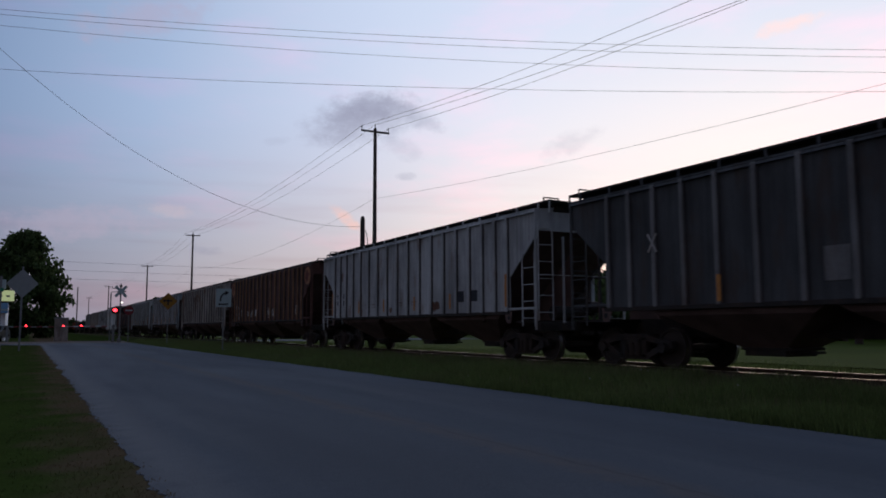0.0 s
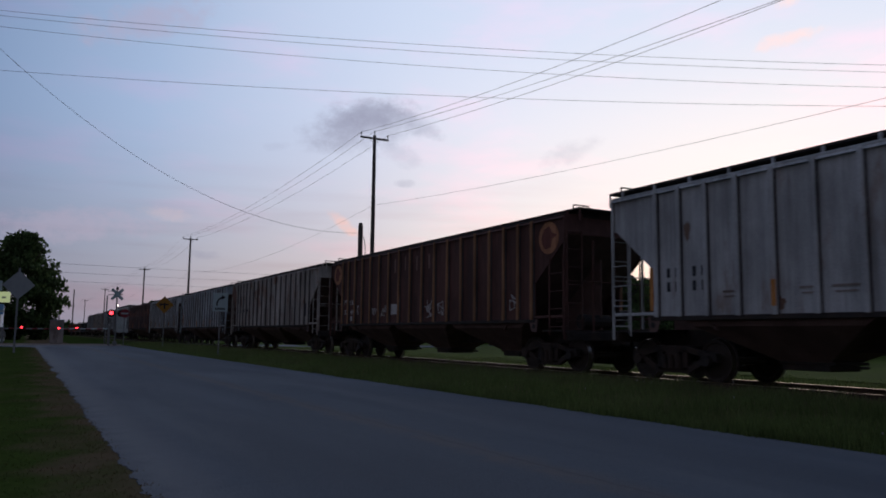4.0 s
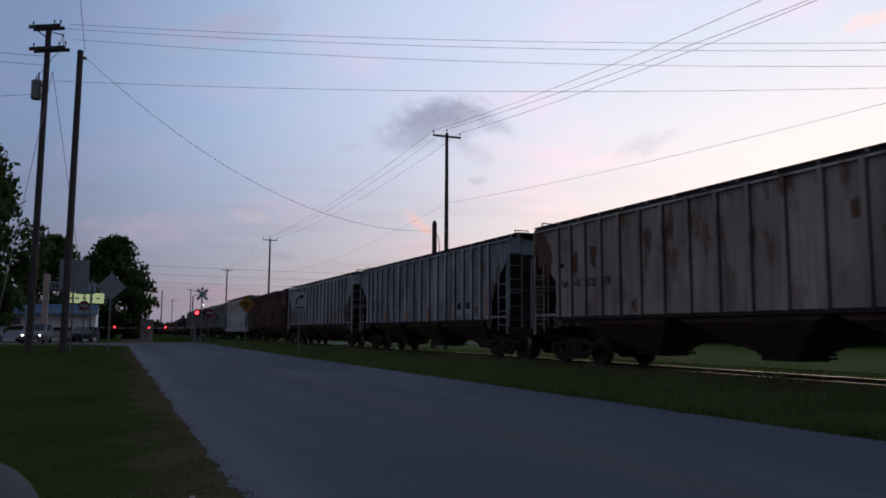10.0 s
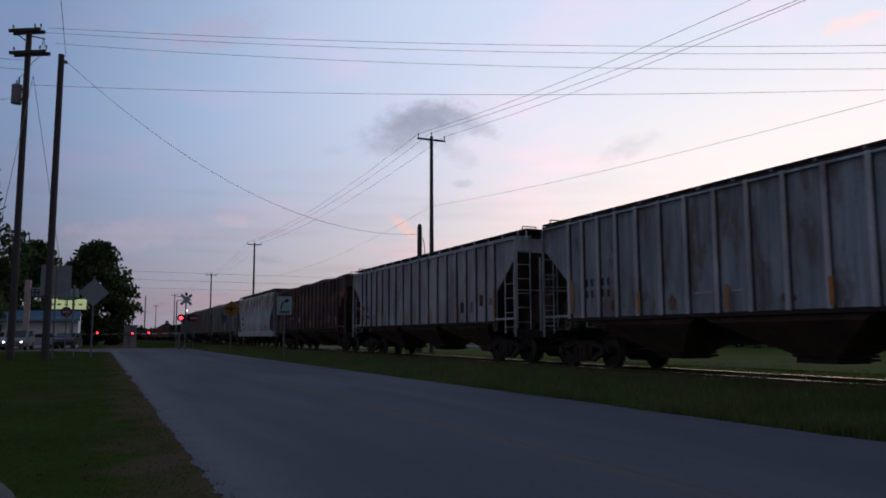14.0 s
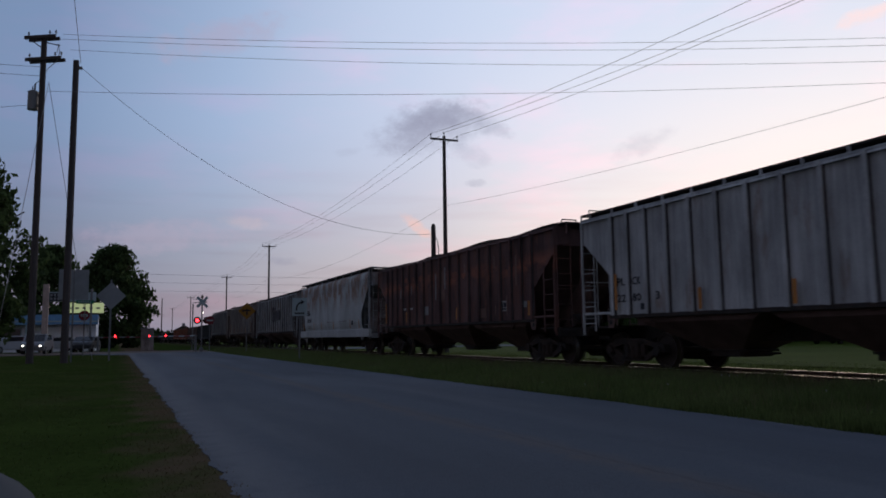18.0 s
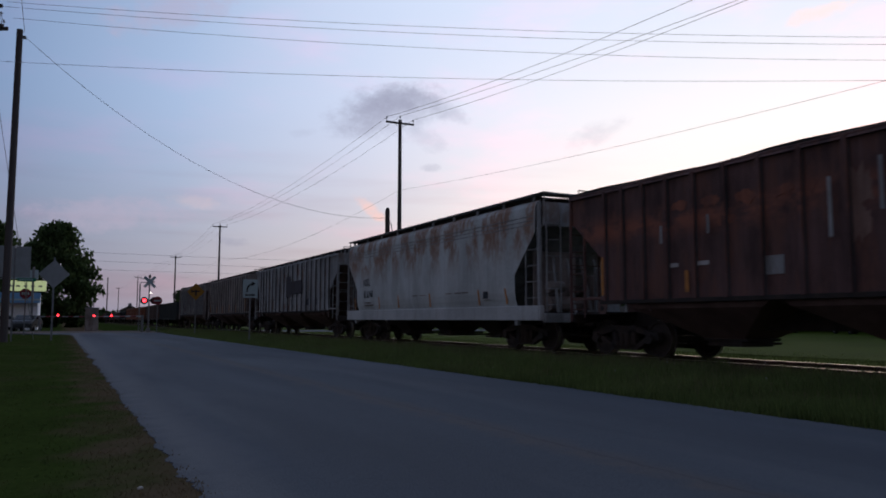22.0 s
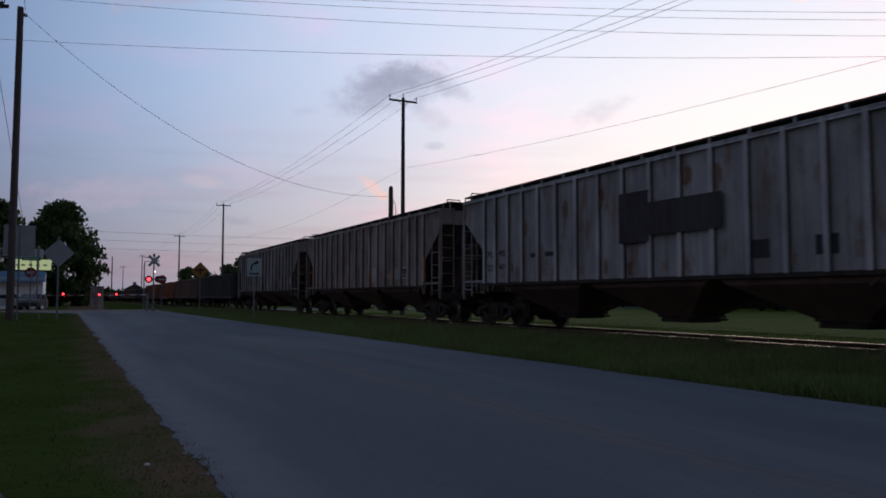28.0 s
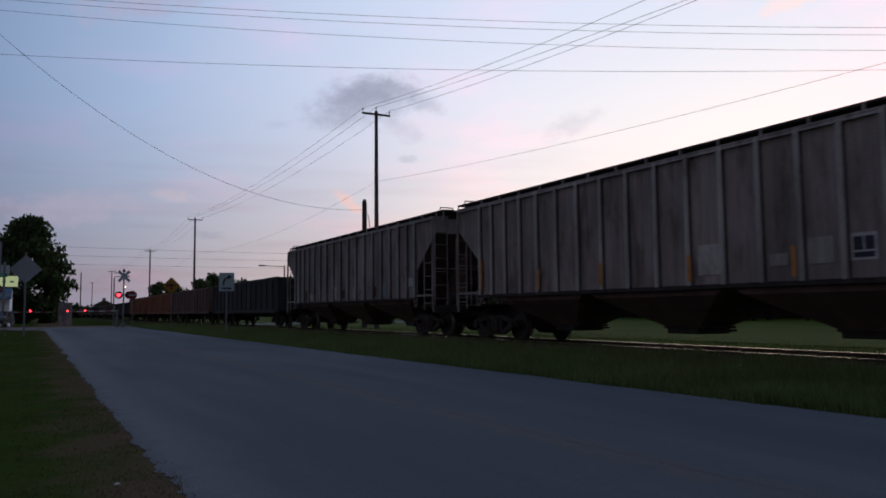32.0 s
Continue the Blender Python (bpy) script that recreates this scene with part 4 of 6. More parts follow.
P_GONDB = weathered("black_gondola_paint", (0.026, 0.031, 0.032), 0.4, (0.08, 0.05, 0.035))
P_GONDR = weathered("rusty_red_gondola_paint", (0.21, 0.078, 0.045), 0.6, (0.08, 0.04, 0.03))


INSET = -HALF + 0.086      # face of the panels between the ribs


def panel(car, y, z, w, h, material, label="", name="stencil_panel"):
    return slab(car, y - w / 2, y + w / 2, z - h / 2, z + h / 2, material, name, label, INSET)


def framed(car, y, z, w, h):
    part("panel_border", cbox(INSET + 0.002, INSET + 0.01, y - w / 2, y + w / 2, z - h / 2, z + h / 2), DECAL_WHITE, car)
    for s in (-1, 1):
        panel(car, y + s * w * 0.22, z + h * 0.12, w * 0.36, h * 0.5, DECAL_DARK)
    panel(car, y, z - h * 0.3, w * 0.8, h * 0.2, DECAL_DARK)


def scrawl(car, y, z, size, seed, material, strokes=9):
    rnd = random.Random(seed)
    p = Vector((INSET, y, z))
    for k in range(strokes):
        q = Vector((INSET, y + rnd.uniform(-size, size), z + rnd.uniform(-size, size)))
        part("graffiti_stroke", crod(p, q, 0.014, n=4), material, car, "spray-painted stroke")
        p = q


def stain(car, y, z, w, h, seed, material=None):
    """A ragged blotch of rust on the panel between two ribs."""
    rnd = random.Random(seed)
    pts = []
    for k in range(26):
        a = k * math.tau / 26
        r = rnd.uniform(0.42, 1.0)
        drip = 1.5 if math.sin(a) < -0.3 else 1.0
        pts.append((y + math.cos(a) * w / 2 * (0.6 + 0.4 * r), z + math.sin(a) * h / 2 * r * drip))
    part("rust_stain", cprism(pts, "x", INSET + 0.002, INSET + 0.01), material or P_STAIN, car, "ragged rust stain")


def extra_a(car, hl):
    bm = bmesh.new()
    for s in (-1, 1):
        rod(bm, (-HALF - 0.01, 6.2 - s * 0.13, 2.55), (-HALF - 0.01, 6.2 + s * 0.13, 2.95), 0.022, n=5)
    part("painted_cross", bm, DECAL_WHITE, car, "white painted cross")
    stripes(car, hl, (-7.0, -1.2, 4.4), tall=False)
    panel(car, 1.9, 2.0, 0.5, 0.6, P_DARKRIB, "faded grey patch")


def extra_b(car, hl):
    for k, (y, z, w, h) in enumerate(((-2.55, 1.66, 0.75, 0.36), (-2.2, 1.95, 0.2, 0.3), (1.1, 1.6, 0.3, 0.25), (4.0, 1.6, 0.3, 0.25), (6.2, 3.2, 0.2, 0.4), (-5.6, 3.5, 0.12, 0.7))):
        stain(car, y, z, w, h, 390 + k, P_DEEPSTAIN if k < 2 else None)
    for yy in (-4.27, -5.10):
        panel(car, yy, 1.90, 0.42, 0.34, DECAL_DARK, "dark stencil panel")
    stripes(car, hl, (-7.06, -3.75, -1.12, 1.54, 4.06, 7.16), 1.52, 2.01)
    lettering(car, 6.75, 2.2, ["11 11", "11 11"], 0.2, DECAL_DARK, x=INSET)
    for yy, w in ((5.1, 0.4), (3.4, 0.35), (2.7, 0.5), (0.2, 0.3), (-0.9, 0.45)):
        panel(car, yy, 1.84, w, 0.04, P_DUST)
        panel(car, yy, 1.74, w * 0.8, 0.03, P_DUST)


FADED_MARKS = [(1.83, 3.48), (0.95, 3.52), (0.02, 3.45), (-0.92, 3.45)]


def extra_c(car, hl):
    for e in (-1, 1):
        yc, zc = e * (hl - 0.72), 3.52
        part("round_emblem", disc(-HALF + 0.09, yc, zc, 0.43, 0.012, "x", 28), P_EMBLEM, car, "faded round orange emblem")
        shape = [(0.30, 0.02), (0.18, 0.24), (-0.04, 0.31), (-0.16, 0.14), (-0.37, 0.05), (-0.17, -0.04), (-0.10, -0.26), (0.14, -0.30), (0.28, -0.14)]
        part("emblem_shape", cprism([(yc + a, zc + b) for a, b in shape], "x", -HALF + 0.076, -HALF + 0.082), P_EMBLEMRED, car, "dull red shape on the emblem")
    marks(car, [("PT", 7.10, 2.17, 0.37, 0.20), ("LX", 6.46, 2.16, 0.37, 0.20), ("33", 7.10, 1.75, 0.36, 0.20), ("44", 6.44, 1.76, 0.37, 0.20), ("5", 5.70, 1.74, 0.16, 0.21)], DECAL_WHITE, nudge=-0.19)
    panel(car, 6.12, 1.58, 0.18, 0.19, P_PALERIB, "cream painted square", "cream_panel")
    scrawl(car, 5.42, 2.06, 0.09, 12, DECAL_WHITE, 5)
    panel(car, 1.86, 1.87, 0.55, 0.38, DECAL_WHITE, "white painted square", "white_panel")
    for yc, zc in FADED_MARKS:
        panel(car, yc, zc, 0.09, 0.5, P_FADED, "faded tan mark", "faded_mark")
    for yc, zc, sd in ((-0.90, 1.92, 3), (-0.95, 1.72, 13), (-1.80, 1.8, 4), (-6.15, 1.85, 5), (3.75, 1.80, 6), (2.85, 1.86, 9)):
        scrawl(car, yc, zc, 0.27, sd, DECAL_WHITE)


def extra_d(car, hl):
    for k, (y, z, w, h) in enumerate(((8.1, 3.6, 0.85, 1.1), (7.7, 3.2, 0.5, 1.0), (6.2, 3.0, 0.3, 0.7), (5.3, 3.1, 0.35, 0.6), (2.9, 3.3, 0.4, 0.6), (2.1, 3.4, 0.3, 0.5), (-0.5, 2.9, 0.25, 0.6), (-3.0, 3.2, 0.3, 0.5), (3.4, 1.65, 0.5, 0.35), (-5.4, 2.6, 0.25, 0.5))):
        stain(car, y, z, w, h, 300 + k, P_DEEPSTAIN if k < 4 else None)
    panel(car, -4.22, 1.94, 0.5, 0.75, P_DUST, "brown stencil panel")
    panel(car, -6.5, 2.12, 0.26, 0.62, DECAL_DARK, "dark stencil panel")
    marks(car, [("NA", 6.97, 2.21, 0.34, 0.22), ("HX", 6.32, 2.22, 0.33, 0.22), ("535", 5.66, 2.20, 0.45, 0.23), ("78", 4.88, 2.20, 0.33, 0.22)], DECAL_DARK, nudge=-0.08)
    panel(car, 6.97, 2.88, 0.34, 0.10, DECAL_DARK)


def extra_e(car, hl):
    for k, (y, z, w, h) in enumerate(((-7.6, 2.95, 0.35, 0.8), (-7.2, 2.5, 0.25, 0.6), (-5.9, 1.75, 0.4, 0.4), (-6.4, 3.3, 0.3, 0.5), (-2.9, 1.7, 0.3, 0.4), (-0.3, 1.6, 0.4, 0.3), (3.0, 1.65, 0.3, 0.35), (5.2, 1.7, 0.35, 0.4), (-4.6, 3.3, 0.25, 0.5))):
        stain(car, y, z, w, h, 330 + k)
    for yy in (-4.33, -5.12):
        part("panel_border", cbox(INSET + 0.002, INSET + 0.01, yy - 0.27, yy + 0.27, 1.62, 2.06), DECAL_WHITE, car)
        panel(car, yy, 1.9, 0.40, 0.26, DECAL_DARK, "dark stencil panel")
    stripes(car, hl, (-6.9, -3.86, -1.33, 1.2, 4.1, 7.0), 1.42, 1.95)
    lettering(car, 6.4, 2.2, ["11 11", "11 11"], 0.2, DECAL_DARK, x=INSET)
    for yy in (2.0, 1.1):
        panel(car, yy, 1.82, 0.5, 0.05, DECAL_WHITE)


def extra_f(car, hl):
    for yy, z, m in ((-4.55, 1.91, DECAL_DARK), (-5.34, 1.9, P_DUST), (-6.1, 2.11, P_BROWN)):
        panel(car, yy, z, 0.48, 0.38, m, "dull stencil panel")
    stripes(car, hl, (-7.1, -4.12, -1.63, 1.31, 3.93, 7.08), 1.42, 1.9)
    marks(car, [("PL", 7.10, 2.13, 0.35, 0.20), ("CX", 6.45, 2.12, 0.33, 0.20), ("22", 7.11, 1.70, 0.37, 0.20), ("80", 6.45, 1.70, 0.33, 0.20), ("3", 5.54, 1.71, 0.16, 0.20)], DECAL_DARK, nudge=0.04)
    panel(car, 6.07, 1.56, 0.22, 0.16, DECAL_DARK)
    panel(car, -6.75, 2.05, 0.3, 0.22, P_DUST)


def extra_g(car, hl):
    stripes(car, hl, (-6.95, -1.30, 4.24), 1.50, 1.96, tall=False)
    stripes(car, hl, (7.10,))
    panel(car, 2.08, 1.95, 0.50, 0.36, P_CHALK, "white painted square", "white_panel")
    panel(car, -6.56, 1.87, 0.20, 0.20, P_CHALK, "white painted square", "white_panel")
    panel(car, -3.45, 1.68, 0.52, 0.33, P_FADED, "faded grey patch", "faded_patch")
    framed(car, -5.04, 1.87, 0.48, 0.34)
    for yy in (4.75, 3.86):
        panel(car, yy, 2.10, 0.34, 0.09, DECAL_WHITE)
    # bare vertical streaks where the paint has gone from the ribs, and a pale worn panel between two of them
    for yy, z0, z1 in ((0.76, 2.35, 3.42), (-0.20, 2.72, 3.62), (-2.12, 3.22, 3.56), (-4.58, 3.20, 3.62), (-4.62, 1.60, 1.9), (-5.46, 1.55, 2.2), (-6.15, 2.5, 3.5), (5.0, 2.6, 3.0), (3.6, 2.7, 3.1)):
        part("worn_paint_streak", cbox(-HALF - 0.005, -HALF + 0.005, yy - 0.035, yy + 0.035, z0, z1), P_CHALK if yy > -1 else P_FADED, car)
    for k, (y, z, w, h) in enumerate(((0.28, 3.2, 0.62, 0.9), (0.28, 2.6, 0.5, 0.7))):
        stain(car, y, z, w, h, 420 + k, P_FADED)
    for k, (y, z, w, h) in enumerate(((4.5, 3.43, 0.55, 0.24), (3.6, 3.40, 0.6, 0.26), (2.7, 3.38, 0.6, 0.30), (1.8, 3.36, 0.55, 0.26), (1.2, 3.36, 0.3, 0.3), (-0.95, 3.24, 0.55, 0.34), (-1.8, 3.2, 0.5, 0.25), (-2.8, 3.25, 0.6, 0.3), (-3.6, 3.1, 0.5, 0.3), (3.2, 2.95, 0.6, 0.24), (-5.2, 3.0, 0.5, 0.25))):
        stain(car, y, z, w, h, 440 + k, P_BAREORANGE)


def extra_i(car, hl):
    for k, (y, z, w, h) in enumerate(((4.9, 3.0, 0.2, 0.5), (5.8, 3.3, 0.25, 0.5), (2.9, 3.3, 0.3, 0.6), (1.4, 3.5, 0.35, 0.5), (-1.6, 3.6, 0.4, 0.5), (-2.5, 3.5, 0.3, 0.6), (4.3, 1.66, 0.25, 0.3), (3.4, 1.7, 0.25, 0.35), (1.2, 1.7, 0.2, 0.4), (0.3, 1.65, 0.2, 0.35), (-1.4, 1.6, 0.2, 0.3), (-6.6, 3.2, 0.3, 0.7))):
        stain(car, y, z, w, h, 360 + k)
    slab(car, -0.50, 0.55, 2.20, 3.40, P_OVER, "painted_patch", "dark painted-over patch", x=-HALF - 0.008)
    slab(car, -2.70, -0.50, 2.34, 3.10, P_OVER, "painted_patch", "dark painted-over patch", x=-HALF - 0.008)
    for yy, w in ((4.40, 0.46), (3.60, 0.58)):
        panel(car, yy, 2.13, w, 0.13, DECAL_DARK, "dark stencil panel")
    for yy in (-3.54, -5.02):
        panel(car, yy, 1.86, 0.46, 0.36, DECAL_DARK, "dark stencil panel")
    panel(car, -5.75, 1.75, 0.4, 0.3, P_DUST, "brown stain", "rust_stain")
    marks(car, [("PL", 7.04, 2.18, 0.34, 0.20), ("WX", 6.37, 2.18, 0.39, 0.19), ("23", 7.05, 1.75, 0.36, 0.20), ("47", 6.35, 1.76, 0.35, 0.18), ("2", 5.66, 1.74, 0.15, 0.20)], DECAL_DARK, nudge=0.10)
    for k, yy in enumerate((5.2, 3.9, 2.2, -0.9, -4.3, 6.2)):
        panel(car, yy, 1.62, 0.18, 0.22, P_DUST, "", "rust_stain")


def extra_j(car, hl):
    stripes(car, hl, (-6.95, -3.68, -1.19, 1.63, 4.21, 7.2), 1.45, 2.0)
    panel(car, -1.67, 1.88, 0.62, 0.62, P_DUSTRIB, "pale painted patch", "pale_panel")
    panel(car, -4.15, 1.89, 0.52, 0.46, P_DUSTRIB, "pale painted patch", "pale_panel")
    panel(car, -3.3, 1.78, 0.40, 0.22, P_DUSTRIB, "pale painted patch", "pale_panel")
    framed(car, -4.95, 1.9, 0.46, 0.46)


def extra_k(car, hl):
    panel(car, -6.6, 1.94, 0.4, 0.3, DECAL_WHITE, "white stencil patch", "white_panel")
    for yc, sd in ((2.5, 31), (3.6, 32), (-2.0, 33)):
        scrawl(car, yc, 1.85, 0.3, sd, P_CHALK)
    for y, z, w, h, m in ((5.6, 1.72, 0.6, 0.5, P_DEEPSTAIN), (4.6, 1.62, 0.5, 0.3, P_DUSTRIB), (1.3, 1.75, 0.55, 0.55, P_DUSTRIB), (0.3, 1.66, 0.5, 0.36, P_BROWN),
                          (-1.2, 1.70, 0.55, 0.45, P_DUSTRIB), (-3.2, 1.68, 0.5, 0.4, P_BROWN), (-4.2, 1.75, 0.55, 0.5, P_CHALK)):
        panel(car, y, z, w, h, m, "faded paint patch", "paint_patch")


def centre_flow(label, y, length):
    """A covered hopper with smooth bulging sides over a straight side sill."""
    car = thing("covered_hopper_car", label, "freight car", "freight cars of the train", at=pose(TRACK_X, y, RAIL_TOP))
    MOVERS.append((car, y))
    hl = length / 2 - 0.62
    top, sill_t, sill_b, cut = 4.25, 1.30, 0.88, 1.12
    # side section: plumb up to the shoulder, rolling into the roof, tucked in towards the sill
    sect = [(1.50, sill_t), (1.56, 1.5), (1.59, 1.7), (1.60, 2.0), (1.60, 2.22), (1.60, 2.4), (1.60, 2.7), (1.60, 3.0), (1.60, 3.25), (1.60, 3.42), (1.60, 3.6), (1.595, 3.98), (1.575, 4.14), (1.51, 4.26), (1.36, 4.34), (1.0, 4.40), (0.6, 4.42), (0, 4.43)]
    full = sect + [(-x, z) for x, z in sect[-2::-1]]

    def reach(z):
        return hl - 0.20 - cut * min(1.0, max(0.0, (3.36 - z) / 1.14)) ** 0.92
    bm = bmesh.new()
    rings = []
    for f in [-1 + i / 12 for i in range(25)]:
        rings.append([bm.verts.new((-x, f * reach(z), z)) for x, z in full])
    for a, b in zip(rings, rings[1:]):
        for i in range(len(full) - 1):
            bm.faces.new((a[i], a[i + 1], b[i + 1], b[i]))
    part("shell", bm, P_WHITE, car, "chalky white shell with rust streaks", smooth=False)
    for s in (-1, 1):
        a, b = sorted((s * 1.60, s * 1.44))
        part("side_sill", cbox(a, b, -hl, hl, sill_b, sill_t, 0.015), P_SILL, car)
        for z in (3.62, 3.74, 3.86):
            a, b = sorted((s * 1.61, s * 1.585))
            part("seam", cbox(a, b, -hl + 0.3, hl - 0.3, z - 0.012, z + 0.012), P_CHALK, car)
        for e in (-1, 1):
            part("corner_post", cbox(*sorted((s * 1.6, s * 1.50)), *sorted((e * (hl - 0.02), e * (hl - 0.12))), sill_b, top, 0.01), P_CHALK, car)
            a, b = sorted((e * (hl - 0.75), e * (hl - 0.12)))
            ladder(car, s * 1.57, a, b, 1.3, 3.0, P_CHALK)
            part("jacking_pad", cbox(*sorted((s * 1.62, s * 1.5)), *sorted((e * (hl - 1.3), e * (hl - 1.15))), 0.74, 0.9), P_CHALK, car)
    for e in (-1, 1):
        part("slope_sheet", cprism([(e * (hl - 0.24), 3.6), (e * (hl - 0.24), 3.54), (e * (hl - 2.9), 1.2), (e * (hl - 2.9), 1.26)], "x", -1.46, 1.46), P_CHALK, car)
        part("end_panel", cbox(-1.46, 1.46, *sorted((e * (hl - 0.06), e * hl)), 3.55, top, 0.01), P_CHALK, car)
        part("end_sill", cbox(-1.46, 1.46, *sorted((e * (hl - 0.1), e * (hl + 0.08))), 0.82, 1.08, 0.015), P_CHALK, car)
        part("end_platform", cbox(-1.44, 1.44, *sorted((e * (hl - 1.4), e * (hl - 0.1))), 1.09, 1.13), STEEL_BLACK, car)
        ladder(car, e * (hl + 0.04), -1.38, -0.9, 1.1, 3.9, P_CHALK, "x")
        for xx in (-0.9, -0.3, 0.3, 0.9):
            part("end_brace", crod((xx, e * (hl - 0.1), 1.1), (xx * 0.8, e * (hl - 0.6), 2.7), 0.04, n=6), P_CHALK, car)
        coupler(car, e * (hl - 0.05), e)
    bm = bmesh.new()
    rod(bm, (-0.9, -hl + 0.6, 1.36), (0.2, -hl + 0.6, 1.36), 0.22, n=12)
    rod(bm, (-1.0, -hl + 0.45, 1.85), (-0.5, -hl + 0.45, 1.85), 0.17, n=12)
    box(bm, 0.4, 0.9, -hl + 0.35, -hl + 0.7, 1.2, 2.2, 0.02)
    part("brake_gear", bm, P_DUST, car)
    part("brake_panel", cbox(-1.3, 0.2, -hl + 0.75, -hl + 0.80, 1.12, 2.9, 0.01), P_DUST, car)
    part("brake_stand", cbox(0.35, 1.25, -hl + 0.02, -hl + 0.1, 1.1, 2.4, 0.01), P_CHALK, car)
    # walkway raised on posts along each roof edge
    for s in (-1, 1):
        bm = bmesh.new()
        box(bm, *sorted((s * 1.18, s * 1.5)), -hl - 0.1, hl + 0.1, top + 0.22, top + 0.27)
        part("running_board", bm, P_DARKRIB, car)
        for i in range(10):
            yy = -hl + 0.5 + (2 * hl - 1.0) * i / 9
            part("walkway_post", cbox(*sorted((s * 1.40, s * 1.46)), yy - 0.035, yy + 0.035, top - 0.25, top + 0.22), P_CHALK, car)
    part("hatch_trough", cbox(-1.32, 1.32, -hl + 0.5, hl - 0.5, top - 0.1, top + 0.219, 0.02), STEEL_BLACK, car)
    for e in (-1, 1):
        part("roof_platform", cbox(-1.5, 1.5, *sorted((e * (hl - 0.4), e * (hl + 0.1))), top + 0.222, top + 0.262), P_CHALK, car)
        for xx in (-1.45, 1.45):
            part("grab_iron", crod((xx, e * (hl + 0.05), 3.9), (xx, e * (hl + 0.05), top + 0.2), 0.025, n=6), P_CHALK, car)
    for k in (-1, 0, 1):
        yc = k * 3.7
        bm = bmesh.new()
        rings = []
        for hy, hx, z in ((1.5, 1.3, 1.25), (0.45, 0.5, 0.48), (0.45, 0.5, 0.36)):
            rings.append([bm.verts.new((sx * hx, yc + sy * hy, z)) for sx, sy in ((-1, -1), (1, -1), (1, 1), (-1, 1))])
        for p, q in zip(rings, rings[1:]):
            for i in range(4):
                bm.faces.new((p[i], p[(i + 1) % 4], q[(i + 1) % 4], q[i]))
        bm.faces.new(rings[-1])
        hb = part("hopper_bay", bm, STEEL_BLACK, car)
        bm = bmesh.new()
        box(bm, -0.60, 0.60, yc - 0.48, yc + 0.48, 0.31, 0.38, 0.01)
        rod(bm, (-1.3, yc + 0.3, 0.42), (1.3, yc + 0.3, 0.42), 0.03, n=6)
        part("outlet_gate", bm, STEEL_BLACK, hb)
    part("centre_sill", cbox(-0.3, 0.3, -hl, hl, 0.70, 1.1), STEEL_BLACK, car)
    for e in (-1, 1):
        bogie(car, e * (length / 2 - 2.28), True)
    marks(car, [("NOKL", 5.89, 2.34, 0.80, 0.32), ("816348", 5.85, 1.84, 1.08, 0.31)], DECAL_DARK, x=-HALF - 0.006)
    for z, w in ((1.60, 0.70), (1.49, 1.0)):
        slab(car, 5.75 - w, 5.75, z, z + 0.05, P_DUST, x=-HALF - 0.004)
    for yy, tilt in ((6.9, 0.1), (4.0, 0.1), (1.95, 0.1), (-0.95, 0.1), (-4.6, 0.12), (-6.3, 0.14)):
        part("reflector_stripe", cprism([(yy - 0.04, 1.36), (yy + 0.04, 1.36), (yy + 0.04 + tilt, 1.85), (yy - 0.04 + tilt, 1.85)], "x", -1.60, -1.592), STRIPE, car)
    part("panel_border", cprism([(-5.2, 1.52), (-4.8, 1.52), (-4.8, 1.82), (-5.2, 1.82)], "x", -1.606, -1.6), DECAL_WHITE, car)
    slab(car, -5.15, -4.85, 1.56, 1.78, DECAL_DARK, x=-1.614)
    for yy in (0.4, -0.3, -2.4, -3.1, -3.6):
        slab(car, yy - 0.22, yy + 0.22, 1.77, 1.81, P_DUST, x=-1.607)
    return car


